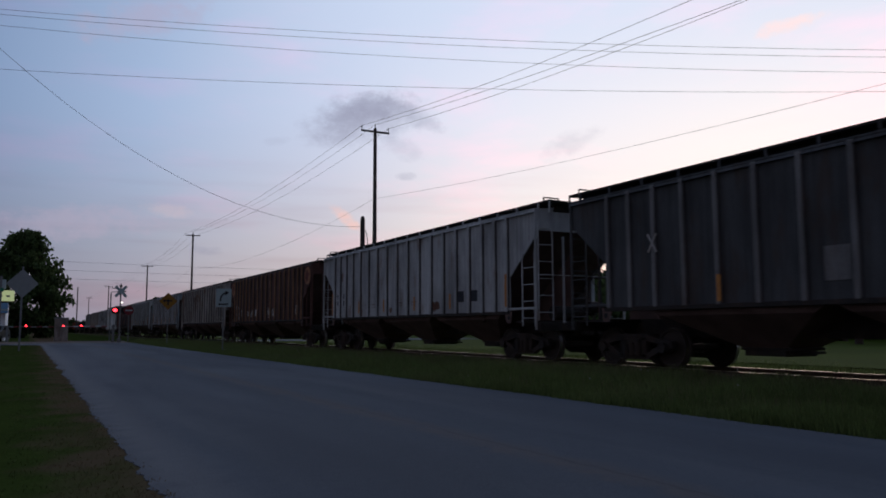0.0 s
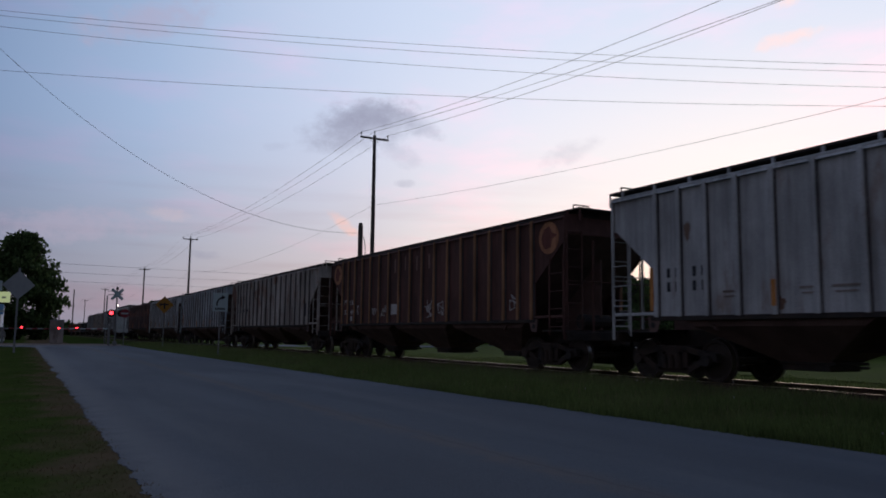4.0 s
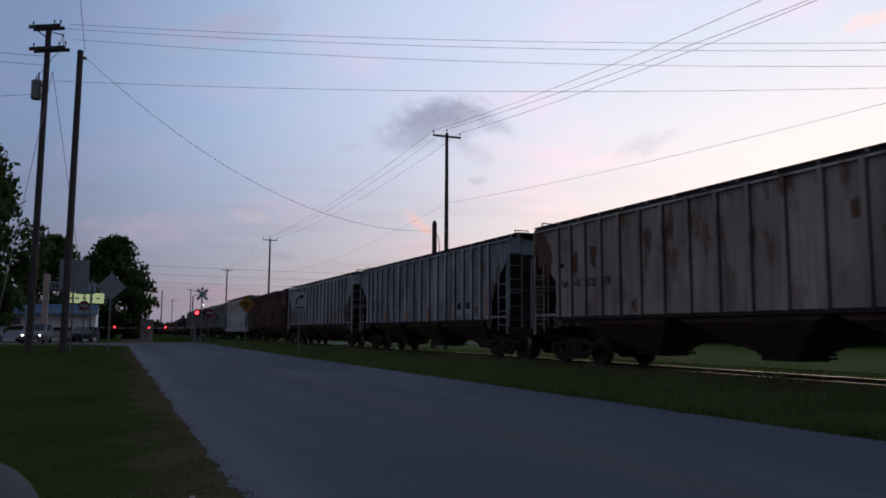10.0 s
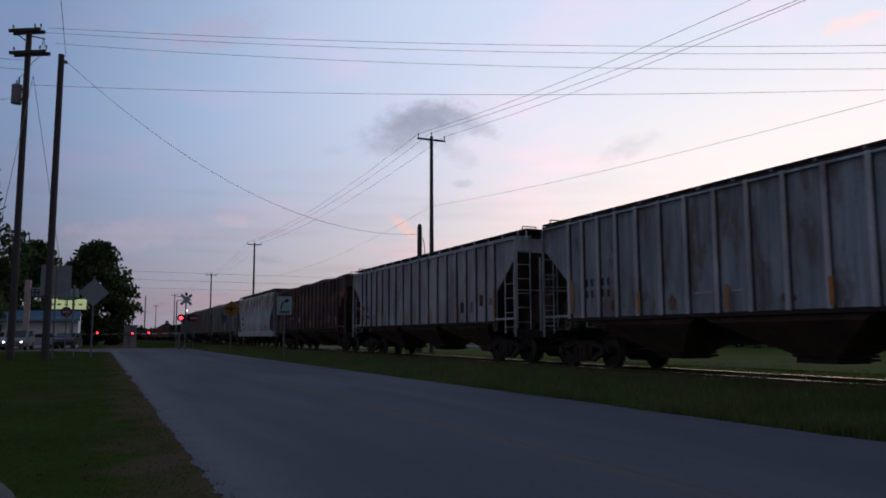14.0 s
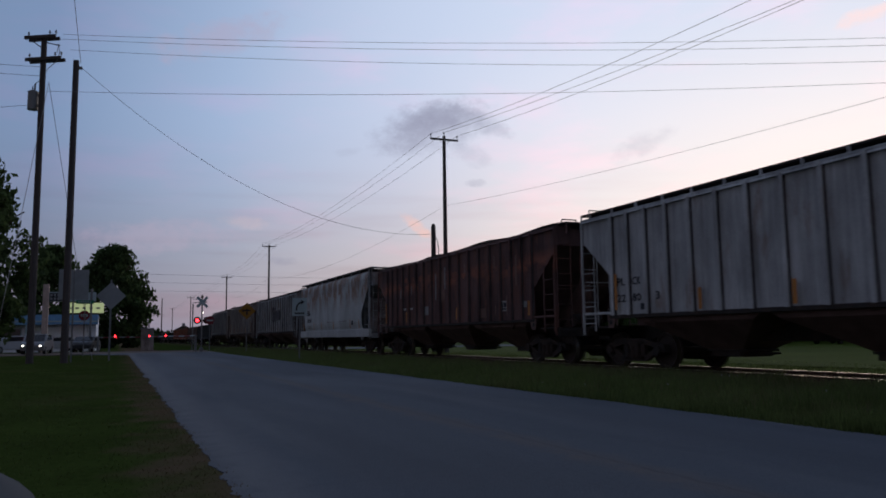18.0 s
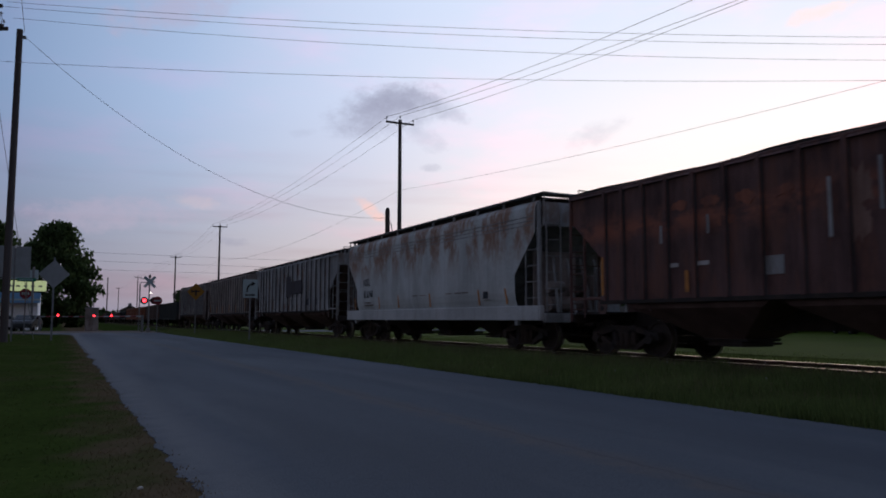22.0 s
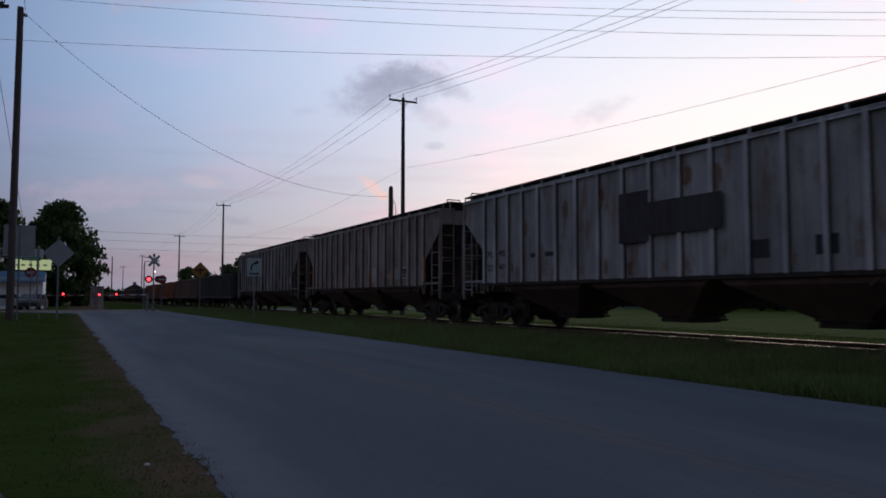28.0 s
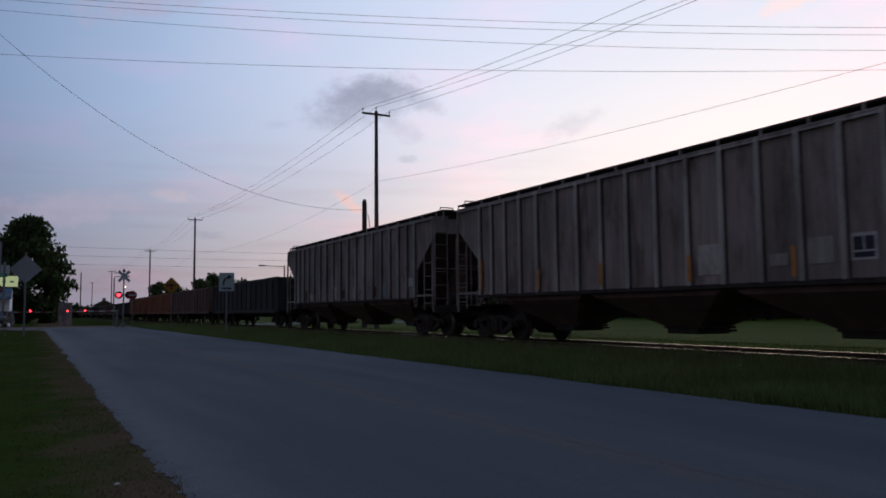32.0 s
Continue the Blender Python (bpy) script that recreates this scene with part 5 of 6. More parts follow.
def build_train():
    c, n = zip(*(centre(i) for i in range(11)))
    hopper("dark blue-grey covered hopper with pale ribs and a painted white cross", c[0], n[0], P_DARK, P_DARKRIB, 18, extras=extra_a, span=7.72, lift=0.29)
    hopper("pale grey covered hopper with dark stencil panels", c[1], n[1], P_GREY, P_GREYRIB, 18, top=4.08, extras=extra_b)
    hopper("oxide-brown covered hopper with tan ribs, round emblems and white graffiti", c[2], n[2], P_BROWN, P_TAN, 18, extras=extra_c, lift=0.17)
    hopper("pale grey covered hopper blotched with rust", c[3], n[3], P_RUSTGREY, P_RUSTGREY, 18, top=4.03, extras=extra_d, lift=0.18)
    hopper("weathered blue-grey covered hopper with orange reflector stripes", c[4], n[4], P_BLUEGREY, P_PALERIB, 18, top=4.03, extras=extra_e, shift=-0.12, lift=0.18)
    hopper("clean pale grey covered hopper with dull stencil panels", c[5], n[5], P_GREY, P_GREYRIB, 18, extras=extra_f, shift=-0.12, span=7.15)
    hopper("dark red covered hopper with worn pale streaks", c[6], n[6], P_RED, P_RED, 18, top=4.06, extras=extra_g, wave=0.07)
    centre_flow("chalky white smooth-sided covered hopper streaked with rust", c[7], n[7])
    hopper("chalky grey covered hopper with a dark painted-over patch", c[8], n[8], P_CHALK, P_GREY, 18, top=4.06, extras=extra_i, span=7.30)
    hopper("dusty grey-brown covered hopper with pale ribs and orange stripes", c[9], n[9], P_DUST, P_DUSTRIB, 18, top=4.06, extras=extra_j, shift=-0.25)
    hopper("dusty weathered grey covered hopper", c[10], n[10], P_DUST, P_CHALK, 18, top=4.06, extras=extra_k)
    y = JOINTS[-1]
    looks = [("black", P_GONDB, P_GONDB), ("dark brown", P_GOND, P_GOND), ("rusty red-brown", P_GONDR, P_GONDR), ("rusty red-brown", P_GONDR, P_GONDR), ("black", P_GONDB, P_GONDB),
             ("black", P_GONDB, P_GOND), ("dark brown", P_GOND, P_GOND)]
    for i in range(14):
        word, b, r = looks[i % len(looks)]
        gondola(word + " ribbed open gondola car", y + 9.4, 18.8, b, r, top=2.86 if i < 4 else 2.5)
        y += 18.8


build_train()


def motions():
    for car, y in MOVERS:
        walk(car, [(t, pose(TRACK_X, y - SPEED * t, RAIL_TOP)) for t in range(0, 33, 2)])
    turn = math.degrees(SPEED / 0.445)
    for ws, off in WHEELSETS:
        walk(ws, [(i / 10, pose(0, off, 0.45, turn * i / 10, 0, 0)) for i in range(321)])


# ---------------------------------------------------------------- poles and wires
def wire(name, a, b, sag, r=0.010, label="thin dark overhead wire", n=40):
    a, b = Vector(a), Vector(b)
    bm = bmesh.new()
    pts = []
    for i in range(n + 1):
        f = i / n
        p = a.lerp(b, f)
        p.z -= sag * 4 * f * (1 - f)
        pts.append(p)
    d = (b - a).normalized()
    side = d.cross(Vector((0, 0, 1))).normalized()
    up = side.cross(d)
    rings = [[bm.verts.new(p + (side * math.cos(k * math.tau / 5) + up * math.sin(k * math.tau / 5)) * r) for k in range(5)] for p in pts]
    for p, q in zip(rings, rings[1:]):
        for k in range(5):
            bm.faces.new((p[k], p[(k + 1) % 5], q[(k + 1) % 5], q[k]))
    return tagged(part(name, bm, WIRE), label, "wire", "overhead wires")


def pole_shaft(th, h, r0, r1, z0=-0.5):
    return part("shaft", crod((0, 0, z0), (0, 0, h), r0, r1, n=14), POLE, th)


def insulator(th, x, y, z, h=0.28):
    bm = bmesh.new()
    rod(bm, (x, y, z), (x, y, z + h), 0.02, n=6)
    rod(bm, (x, y, z + h * 0.55), (x, y, z + h * 0.75), 0.06, 0.045, n=8)
    rod(bm, (x, y, z + h * 0.78), (x, y, z + h), 0.05, 0.03, n=8)
    return part("insulator", bm, GALV, th)


LINE_X = 19.7


def line_pole(y, h, arm=True, x=LINE_X):
    th = thing("power_pole", "slim weathered wooden power pole with a crossarm", "utility pole", "power poles along the track", at=pose(x, y, 0))
    pole_shaft(th, h, 0.17, 0.11)
    if arm:
        part("crossarm", cbox(-1.0, 1.0, -0.06, 0.05, h - 0.28, h - 0.16, 0.01), POLE, th)
        bm = bmesh.new()
        rod(bm, (-0.35, 0.02, h - 0.25), (0, 0.02, h - 0.55), 0.012, n=5)
        rod(bm, (0.35, 0.02, h - 0.25), (0, 0.02, h - 0.55), 0.012, n=5)
        part("arm_brace", bm, GALV, th)
        for xx in (-0.95, 0.95):
            insulator(th, xx, 0, h - 0.16)
        insulator(th, 0, 0, h)
    return th


POLE_Y = [46, 110, 156, 236, 316, 396]
POLE_H = [14.3, 14.3, 13.3, 13.3, 13.0, 13.0]
for y, h in zip(POLE_Y, POLE_H):
    line_pole(y, h)
for i in range(len(POLE_Y) - 1):
    a, b = POLE_Y[i], POLE_Y[i + 1]
    ha, hb = POLE_H[i], POLE_H[i + 1]
    for xx, dz in ((-0.95, 0.1), (0, 0.26), (0.95, 0.1)):
        wire("line_wire", (LINE_X + xx, a, ha + dz), (LINE_X + xx, b, hb + dz), 0.9, 0.010)
    wire("cable", (LINE_X, a, 9.6), (LINE_X, b, 9.4), 1.2, 0.0075, "dark communication cable slung between poles")

# the line climbs to a taller pole beyond the view
line_pole(-22, 17.0, x=25.4)
for xx, dz, x1, z1, sag in ((-0.95, 0.1, 25.0, 16.25, 2.0), (0, 0.26, 25.8, 13.3, 1.2), (0.95, 0.1, 26.4, 15.2, 1.6)):
    wire("line_wire", (LINE_X + xx, 46, 14.3 + dz), (x1, -22, z1), sag, 0.011)
wire("cable", (LINE_X, 46, 9.6), (25.4, -22, 9.6), 1.2, 0.0075, "dark communication cable slung between poles")

# thick stub pole with a riser, where the slack span ends
th = thing("stub_pole", "short thick dark wooden stub pole with a riser pipe", "utility pole", at=pose(19.88, 48.5, 0))
pole_shaft(th, 8.5, 0.20, 0.16)
part("cap", crod((0, 0, 8.5), (0, 0, 8.75), 0.17, 0.10, n=12), POLE, th)
bm = bmesh.new()
pts = [(0.2, 0, 6.0), (0.35, 0, 6.4), (0.38, 0, 7.0), (0.3, 0, 7.6), (0.18, 0, 7.8)]
for a, b in zip(pts, pts[1:]):
    rod(bm, a, b, 0.03, n=6)
part("cable_loop", bm, WIRE, th)


def roadside_pole():
    th = thing("transformer_pole", "tall weathered wooden power pole with a grey transformer can", "utility pole", at=pose(-4.0, 44, 0, 0, 0.0, -30))
    h = 17.1
    pole_shaft(th, h, 0.18, 0.14)
    for z, l0, l1 in ((h - 0.1, -1.0, 0.75), (h - 1.3, -0.9, 1.1)):
        part("crossarm", cbox(l0, l1, -0.24, -0.14, z - 0.12, z + 0.06, 0.01), POLE, th)
        part("crossarm", cbox(l0, l1, 0.14, 0.24, z - 0.12, z + 0.06, 0.01), POLE, th)
        for xx in (l0 + 0.1, l1 - 0.1, l1 - 0.45):
            insulator(th, xx, 0, z + 0.06, 0.3)
    bm = bmesh.new()
    rod(bm, (-0.9, 0.0, h - 0.1), (0, 0, h - 0.75), 0.03, n=5)
    rod(bm, (0.9, 0.0, h - 0.6), (0, 0, h - 0.35), 0.03, n=5)
    part("arm_brace", bm, POLE, th)
    bm = bmesh.new()
    rod(bm, (-0.48, 0, h - 4.0), (-0.48, 0, h - 3.05), 0.26, n=16)
    rod(bm, (-0.48, 0, h - 3.05), (-0.48, 0, h - 2.98), 0.28, 0.2, n=16)
    tr = part("transformer", bm, GALV, th, "grey cylindrical transformer can")
    bm = bmesh.new()
    rod(bm, (-0.4, 0, h - 2.98), (-0.4, 0, h - 2.6), 0.04, n=8)
    rod(bm, (-0.6, 0.1, h - 2.98), (-0.6, 0.1, h - 2.7), 0.03, n=8)
    part("bushing", bm, POLE, tr)
    bm = bmesh.new()
    box(bm, -0.3, -0.1, -0.05, 0.05, h - 3.3, h - 3.2)
    box(bm, -0.3, -0.1, -0.05, 0.05, h - 3.85, h - 3.75)
    part("bracket", bm, GALV, th)
    bm = bmesh.new()
    pts = [(0.75, 0, h - 1.0), (0.82, 0, h - 0.5), (0.9, 0, h - 0.9), (0.8, 0, h - 1.4), (0.3, 0, h - 1.8), (-0.1, 0, h - 2.4), (-0.4, 0, h - 2.6)]
    for a, b in zip(pts, pts[1:]):
        rod(bm, a, b, 0.018, n=5)
    part("jumper", bm, WIRE, th)
    return th


roadside_pole()
th = thing("guy_pole", "tall plain weathered wooden pole", "utility pole", at=pose(-2.42, 43.6, 0))
pole_shaft(th, 15.8, 0.19, 0.15)
part("clevis", cbox(0.1, 0.3, -0.06, 0.06, 15.35, 15.5), GALV, th)

# spans over road and track from the transformer pole
FAR_END = (62.0, 6.5)
for dx, dz, z1, sag in ((0.65, 17.3, 14.66, 1.25), (0.2, 17.0, 14.35, 1.38), (1.0, 16.5, 13.87, 1.54)):
    wire("span_wire", (-3.75 + dx, 44, dz), (FAR_END[0] + dx, FAR_END[1], z1), sag)
wire("span_wire", (-3.8, 44, 14.1), (FAR_END[0], FAR_END[1], 13.04), 1.17, 0.010)
th = thing("far_power_pole", "weathered wooden power pole beside the field", "utility pole", at=pose(FAR_END[0], FAR_END[1], 0))
pole_shaft(th, 14.9, 0.22, 0.15)
part("crossarm", cbox(-0.2, 1.2, -0.1, 0.06, 13.7, 13.86, 0.01), POLE, th)
wire("slack_cable", (-2.15, 43.6, 15.45), (19.88, 48.5, 8.05), 2.5, 0.012, "heavy slack cable hanging between two poles")
wire("guy_wire", (-2.2, 43.6, 15.7), (-1.0, -14, 12.0), 0.6, 0.013, "taut dark wire running overhead")
for x1 in (-5.2, -1.2):
    wire("guy_wire", (-3.7, 44, 14.6), (x1, 47 if x1 > -3 else 40, 0.0), 0.0, 0.014, "taut guy wire staying a pole")
for dz in (13.2, 12.7):
    wire("service_wire", (-3.9, 44, dz + 2.2), (-30, 30, 13.0), 1.0, 0.012)
wire("service_wire", (-3.9, 44, 13.4), (-30, 46, 12.0), 0.8, 0.012)

# wires crossing the distance
for z, sag in ((14.6, 0.6), (13.0, 0.8), (11.2, 0.8)):
    wire("distant_wire", (-45, 170, z + 0.8), (90, 190, z + 1.6), sag, 0.025, "dark wire of a distant line")
for x, y, h in ((-45, 170, 16.0), (90, 190, 16.8)):
    th = thing("distant_pole", "distant wooden power pole", "utility pole", "distant poles", at=pose(x, y, 0))
    pole_shaft(th, h, 0.2, 0.14)
for x, y, h in ((9.0, 250, 12), (7.0, 300, 12), (10.5, 210, 11.5), (6.2, 380, 13), (5.0, 430, 13), (7.6, 450, 13), (4.0, 500, 13)):
    th = thing("distant_pole", "distant wooden power pole", "utility pole", "distant poles", at=pose(x, y, 0))
    pole_shaft(th, h, 0.16, 0.12)


# ---------------------------------------------------------------- signs and the crossing
def post(th, h, r=0.03, material=None, z0=-0.3):
    return part("post", cbox(-r, r, -r * 0.6, r * 0.6, z0, h), material or GALV, th)


def diamond(size, depth, z, y):
    k = size / 2 ** 0.5
    return cprism([(-k, z), (0, z - k), (k, z), (0, z + k)], "y", y, y + depth)


def arrow_sign():
    th = thing("curve_arrow_sign", "white sign with a black curved arrow on a thin post", "road sign", at=pose(7.9, 36, 0, 0, 0, -12))
    post(th, 2.9)
    part("plate", cbox(-0.34, 0.34, -0.05, -0.035, 2.10, 2.95, 0.004), SIGN_WHITE, th)
    bm = bmesh.new()
    pts = [(-0.14 + 0.0, 2.36), (-0.14, 2.50), (-0.10, 2.62), (-0.02, 2.70), (0.08, 2.74)]
    for (x0, z0), (x1, z1) in zip(pts, pts[1:]):
        rod(bm, (x0, -0.055, z0), (x1, -0.055, z1), 0.035, n=6)
    prism(bm, [(0.06, 2.64), (0.24, 2.76), (0.06, 2.86)], "y", -0.062, -0.052)
    part("arrow", bm, SIGN_BLACK, th)
    for k in range(5):
        part("caption_bar", cbox(-0.22 + k * 0.09, -0.15 + k * 0.09, -0.056, -0.051, 2.18, 2.27), SIGN_BLACK, th)


arrow_sign()
th = thing("yellow_warning_sign", "yellow diamond warning sign on a thin post", "road sign", at=pose(8.2, 54, 0, 0, 0, -10))
post(th, 3.2)
part("plate", diamond(0.82, 0.015, 2.95, -0.05), SIGN_YELLOW, th)
bm = bmesh.new()
box(bm, -0.05, 0.05, -0.06, -0.05, 2.68, 3.1)
box(bm, -0.25, 0.25, -0.06, -0.05, 2.93, 3.03)
prism(bm, [(-0.36, 2.98), (-0.22, 2.86), (-0.22, 3.10)], "y", -0.06, -0.05)
part("symbol", bm, SIGN_BLACK, th)

th = thing("warning_sign_back", "bare grey back of a diamond sign on a steel post", "road sign", at=pose(-0.35, 46, 0, 0, 0, 4))
post(th, 4.4, 0.045)
part("plate", diamond(1.08, 0.015, 3.5, -0.05), SIGN_BACK, th)

th = thing("sign_assembly_back", "bare grey backs of two joined rectangular signs on a post", "road sign", at=pose(-2.18, 45.2, 0, 0, 0, 3))
post(th, 4.75, 0.045)
for a, b in ((-0.72, -0.03), (0.03, 0.72)):
    part("plate", cbox(a, b, -0.065, -0.05, 3.25, 4.85, 0.004), SIGN_BACK, th)

th = thing("stop_sign", "red octagonal stop sign on a thin post", "road sign", at=pose(-2.3, 64, 0))
post(th, 3.3)
bm = bmesh.new()
prism(bm, [(0.40 * math.sin(radians(22.5 + 45 * k)), 2.95 + 0.40 * math.cos(radians(22.5 + 45 * k))) for k in range(8)], "y", -0.05, -0.035)
part("plate", bm, SIGN_RED, th)
for k in range(4):
    part("word_bar", cbox(-0.24 + 0.13 * k, -0.15 + 0.13 * k, -0.058, -0.051, 2.87, 3.05), SIGN_WHITE, th)
bm = bmesh.new()
box(bm, -0.6, 0.6, -0.03, -0.015, 3.75, 4.0)
th2 = thing("street_name_sign", "green street name blade on a steel post", "road sign", at=pose(-2.2, 62, 0))
part("blade", bm, SIGN_GREEN, th2)
post(th2, 4.0)
for k in range(6):
    part("name_bar", cbox(-0.45 + 0.15 * k, -0.35 + 0.15 * k, -0.036, -0.031, 3.82, 3.94), SIGN_WHITE, th2)


def crossing_signal():
    th = thing("crossing_signal", "railway crossbuck signal mast with red flashing lamps", "crossing signal", at=pose(6.6, 68, 0, 0, 0, 0))
    part("mast", crod((0, 0, -0.2), (0, 0, 4.56), 0.06, n=10), GALV, th)
    part("base", cbox(-0.15, 0.15, -0.15, 0.15, -0.1, 0.35, 0.02), GALV, th)
    for a in (45, -45):
        bm = bmesh.new()
        box(bm, -0.60, 0.60, -0.012, 0.012, -0.115, 0.115, m=pose(0, -0.10 - (0.02 if a > 0 else 0), 4.18, 0, a, 0))
        part("crossbuck_blade", bm, SIGN_WHITE, th)
    part("bell", crod((0, 0, 4.56), (0, 0, 4.80), 0.14, 0.05, n=12), SIGN_BLACK, th)
    part("lamp_bar", cbox(-0.5, 0.5, -0.04, 0.04, 2.60, 2.68), SIGN_BLACK, th)
    for sx, lit in ((-1, True), (1, False)):
        t = part("lamp_backing", disc(sx * 0.38, -0.1, 2.64, 0.30, 0.03, "y", 20), SIGN_BLACK, th)
        part("lens", disc(sx * 0.38, -0.13, 2.64, 0.15, 0.05, "y", 16), RED_GLOW if lit else SIGN_RED, t, "glowing red lamp" if lit else "unlit red lamp")
    part("marker_lamp", disc(0.10, -0.08, 3.28, 0.04, 0.06, "y", 12), WHITE_GLOW, th, "small white marker lamp")
    part("bracket_arm", crod((0, 0, 4.40), (-0.75, 0, 4.45), 0.03, n=6), GALV, th)
    # lowered gate arm across the side street
    g = thing("crossing_gate", "lowered white and red striped crossing gate with red lamps", "crossing gate", at=pose(6.2, 68.8, 0))
    part("gate_mast", cbox(-0.10, 0.10, -0.10, 0.10, -0.1, 1.45, 0.02), GALV, g)
    a, b = Vector((0, 0, 1.35)), Vector((-3.45, 7.2, 1.32))
    for k in range(9):
        bm = bmesh.new()
        rod(bm, a.lerp(b, k / 9), a.lerp(b, (k + 1) / 9), 0.05, n=6)
        part("arm_section", bm, SIGN_RED if k % 2 else SIGN_WHITE, g)
    for f in (0.62, 0.99):
        p = a.lerp(b, f)
        part("gate_lamp", disc(p.x, p.y - 0.06, p.z + 0.08, 0.08, 0.12, "y", 12), RED_GLOW, g, "glowing red gate lamp")
    # second signal across the street, seen end on
    th = thing("no_entry_sign", "small round red and white sign on a post", "road sign", at=pose(7.2, 67.4, 0))
    post(th, 2.9)
    part("plate", disc(0, -0.05, 2.62, 0.36, 0.02, "y", 20), SIGN_RED, th)
    part("bar", cbox(-0.27, 0.27, -0.066, -0.061, 2.56, 2.68), SIGN_WHITE, th)
    th = thing("street_light_pole", "slim steel pole with a short bracket lamp", "street light", at=pose(6.9, 80, 0))
    part("shaft", crod((0, 0, 0), (0, 0, 4.56), 0.06, n=8), GALV, th)
    part("bracket", crod((0, 0, 4.65), (1.1, 0, 4.75), 0.035, n=6), GALV, th)
    part("lamp_head", cbox(1.0, 1.35, -0.1, 0.1, 4.68, 4.8, 0.02), GALV, th)


crossing_signal()
g = thing("crossing_gate", "lowered far-side crossing gate arm with small dim lamps", "crossing gate", at=pose(-1.6, 79, 0))
part("gate_mast", cbox(-0.10, 0.10, -0.10, 0.10, -0.1, 1.45, 0.02), GALV, g)
for k in range(8):
    part("arm_section", crod((0.46 * k, 0, 1.32), (0.46 * (k + 1), 0, 1.33), 0.04, n=6), SIGN_RED if k % 2 else SIGN_BACK, g)
part("gate_lamp", disc(1.47, -0.05, 1.44, 0.09, 0.10, "y", 12), RED_GLOW, g, "glowing red gate lamp")
part("gate_lamp", disc(2.6, -0.05, 1.40, 0.05, 0.08, "y", 10), SIGN_RED, g, "small dark gate lamp")
th = thing("relay_cabinet", "grey-brown steel relay cabinet beside the crossing", "cabinet", at=pose(2.95, 86, 0))
part("body", cbox(-0.6, 0.6, -0.5, 0.5, -0.05, 2.15, 0.02), P_DUST, th)
part("lid", cbox(-0.66, 0.66, -0.56, 0.56, 2.15, 2.28, 0.02), GALV, th)
part("door", cbox(-0.5, 0.5, -0.52, -0.505, 0.15, 2.0, 0.004), P_DUST, th)
th = thing("street_lamp", "dark street lamp with a long bracket arm beyond the track", "street light", at=pose(23.6, 80, 0))
part("shaft", crod((0, 0, -0.2), (0, 0, 6.1), 0.10, 0.07, n=10), POLE, th)
part("bracket", crod((0.0, 0, 5.95), (-2.2, 0, 6.02), 0.035, n=6), SIGN_BLACK, th)
part("lamp_head", cbox(-2.75, -2.1, -0.12, 0.12, 5.95, 6.08, 0.03), SIGN_BLACK, th)
th = thing("distant_house", "small distant house with a pitched roof", "building", at=pose(19.8, 262, 0))
part("wall", cbox(-3.0, 3.0, -2, 2, -0.1, 3.8), CONCRETE, th)
part("roof", cprism([(-3.4, 3.7), (3.4, 3.7), (0.6, 5.2), (-0.6, 5.2)], "y", -2.3, 2.3), BARK, th)
part("cupola", cbox(-0.5, 0.5, -0.5, 0.5, 5.0, 6.1), CONCRETE, th)
bm = bmesh.new()
bmesh.ops.create_uvsphere(bm, u_segments=12, v_segments=8, radius=0.017)
bmesh.ops.scale(bm, vec=(1.2, 1.0, 0.7), verts=bm.verts)
bmesh.ops.bisect_plane(bm, geom=bm.verts[:] + bm.edges[:] + bm.faces[:], plane_co=(0, 0, -0.005), plane_no=(0, 0, -1), clear_outer=True)
lit = tagged(part("litter_scrap", bm, P_DUSTRIB, None, smooth=True), "small white scrap of litter in the dry grass", "litter")
lit.matrix_basis = pose(0.51, 5.38, 0.02, 0, 0, 20)


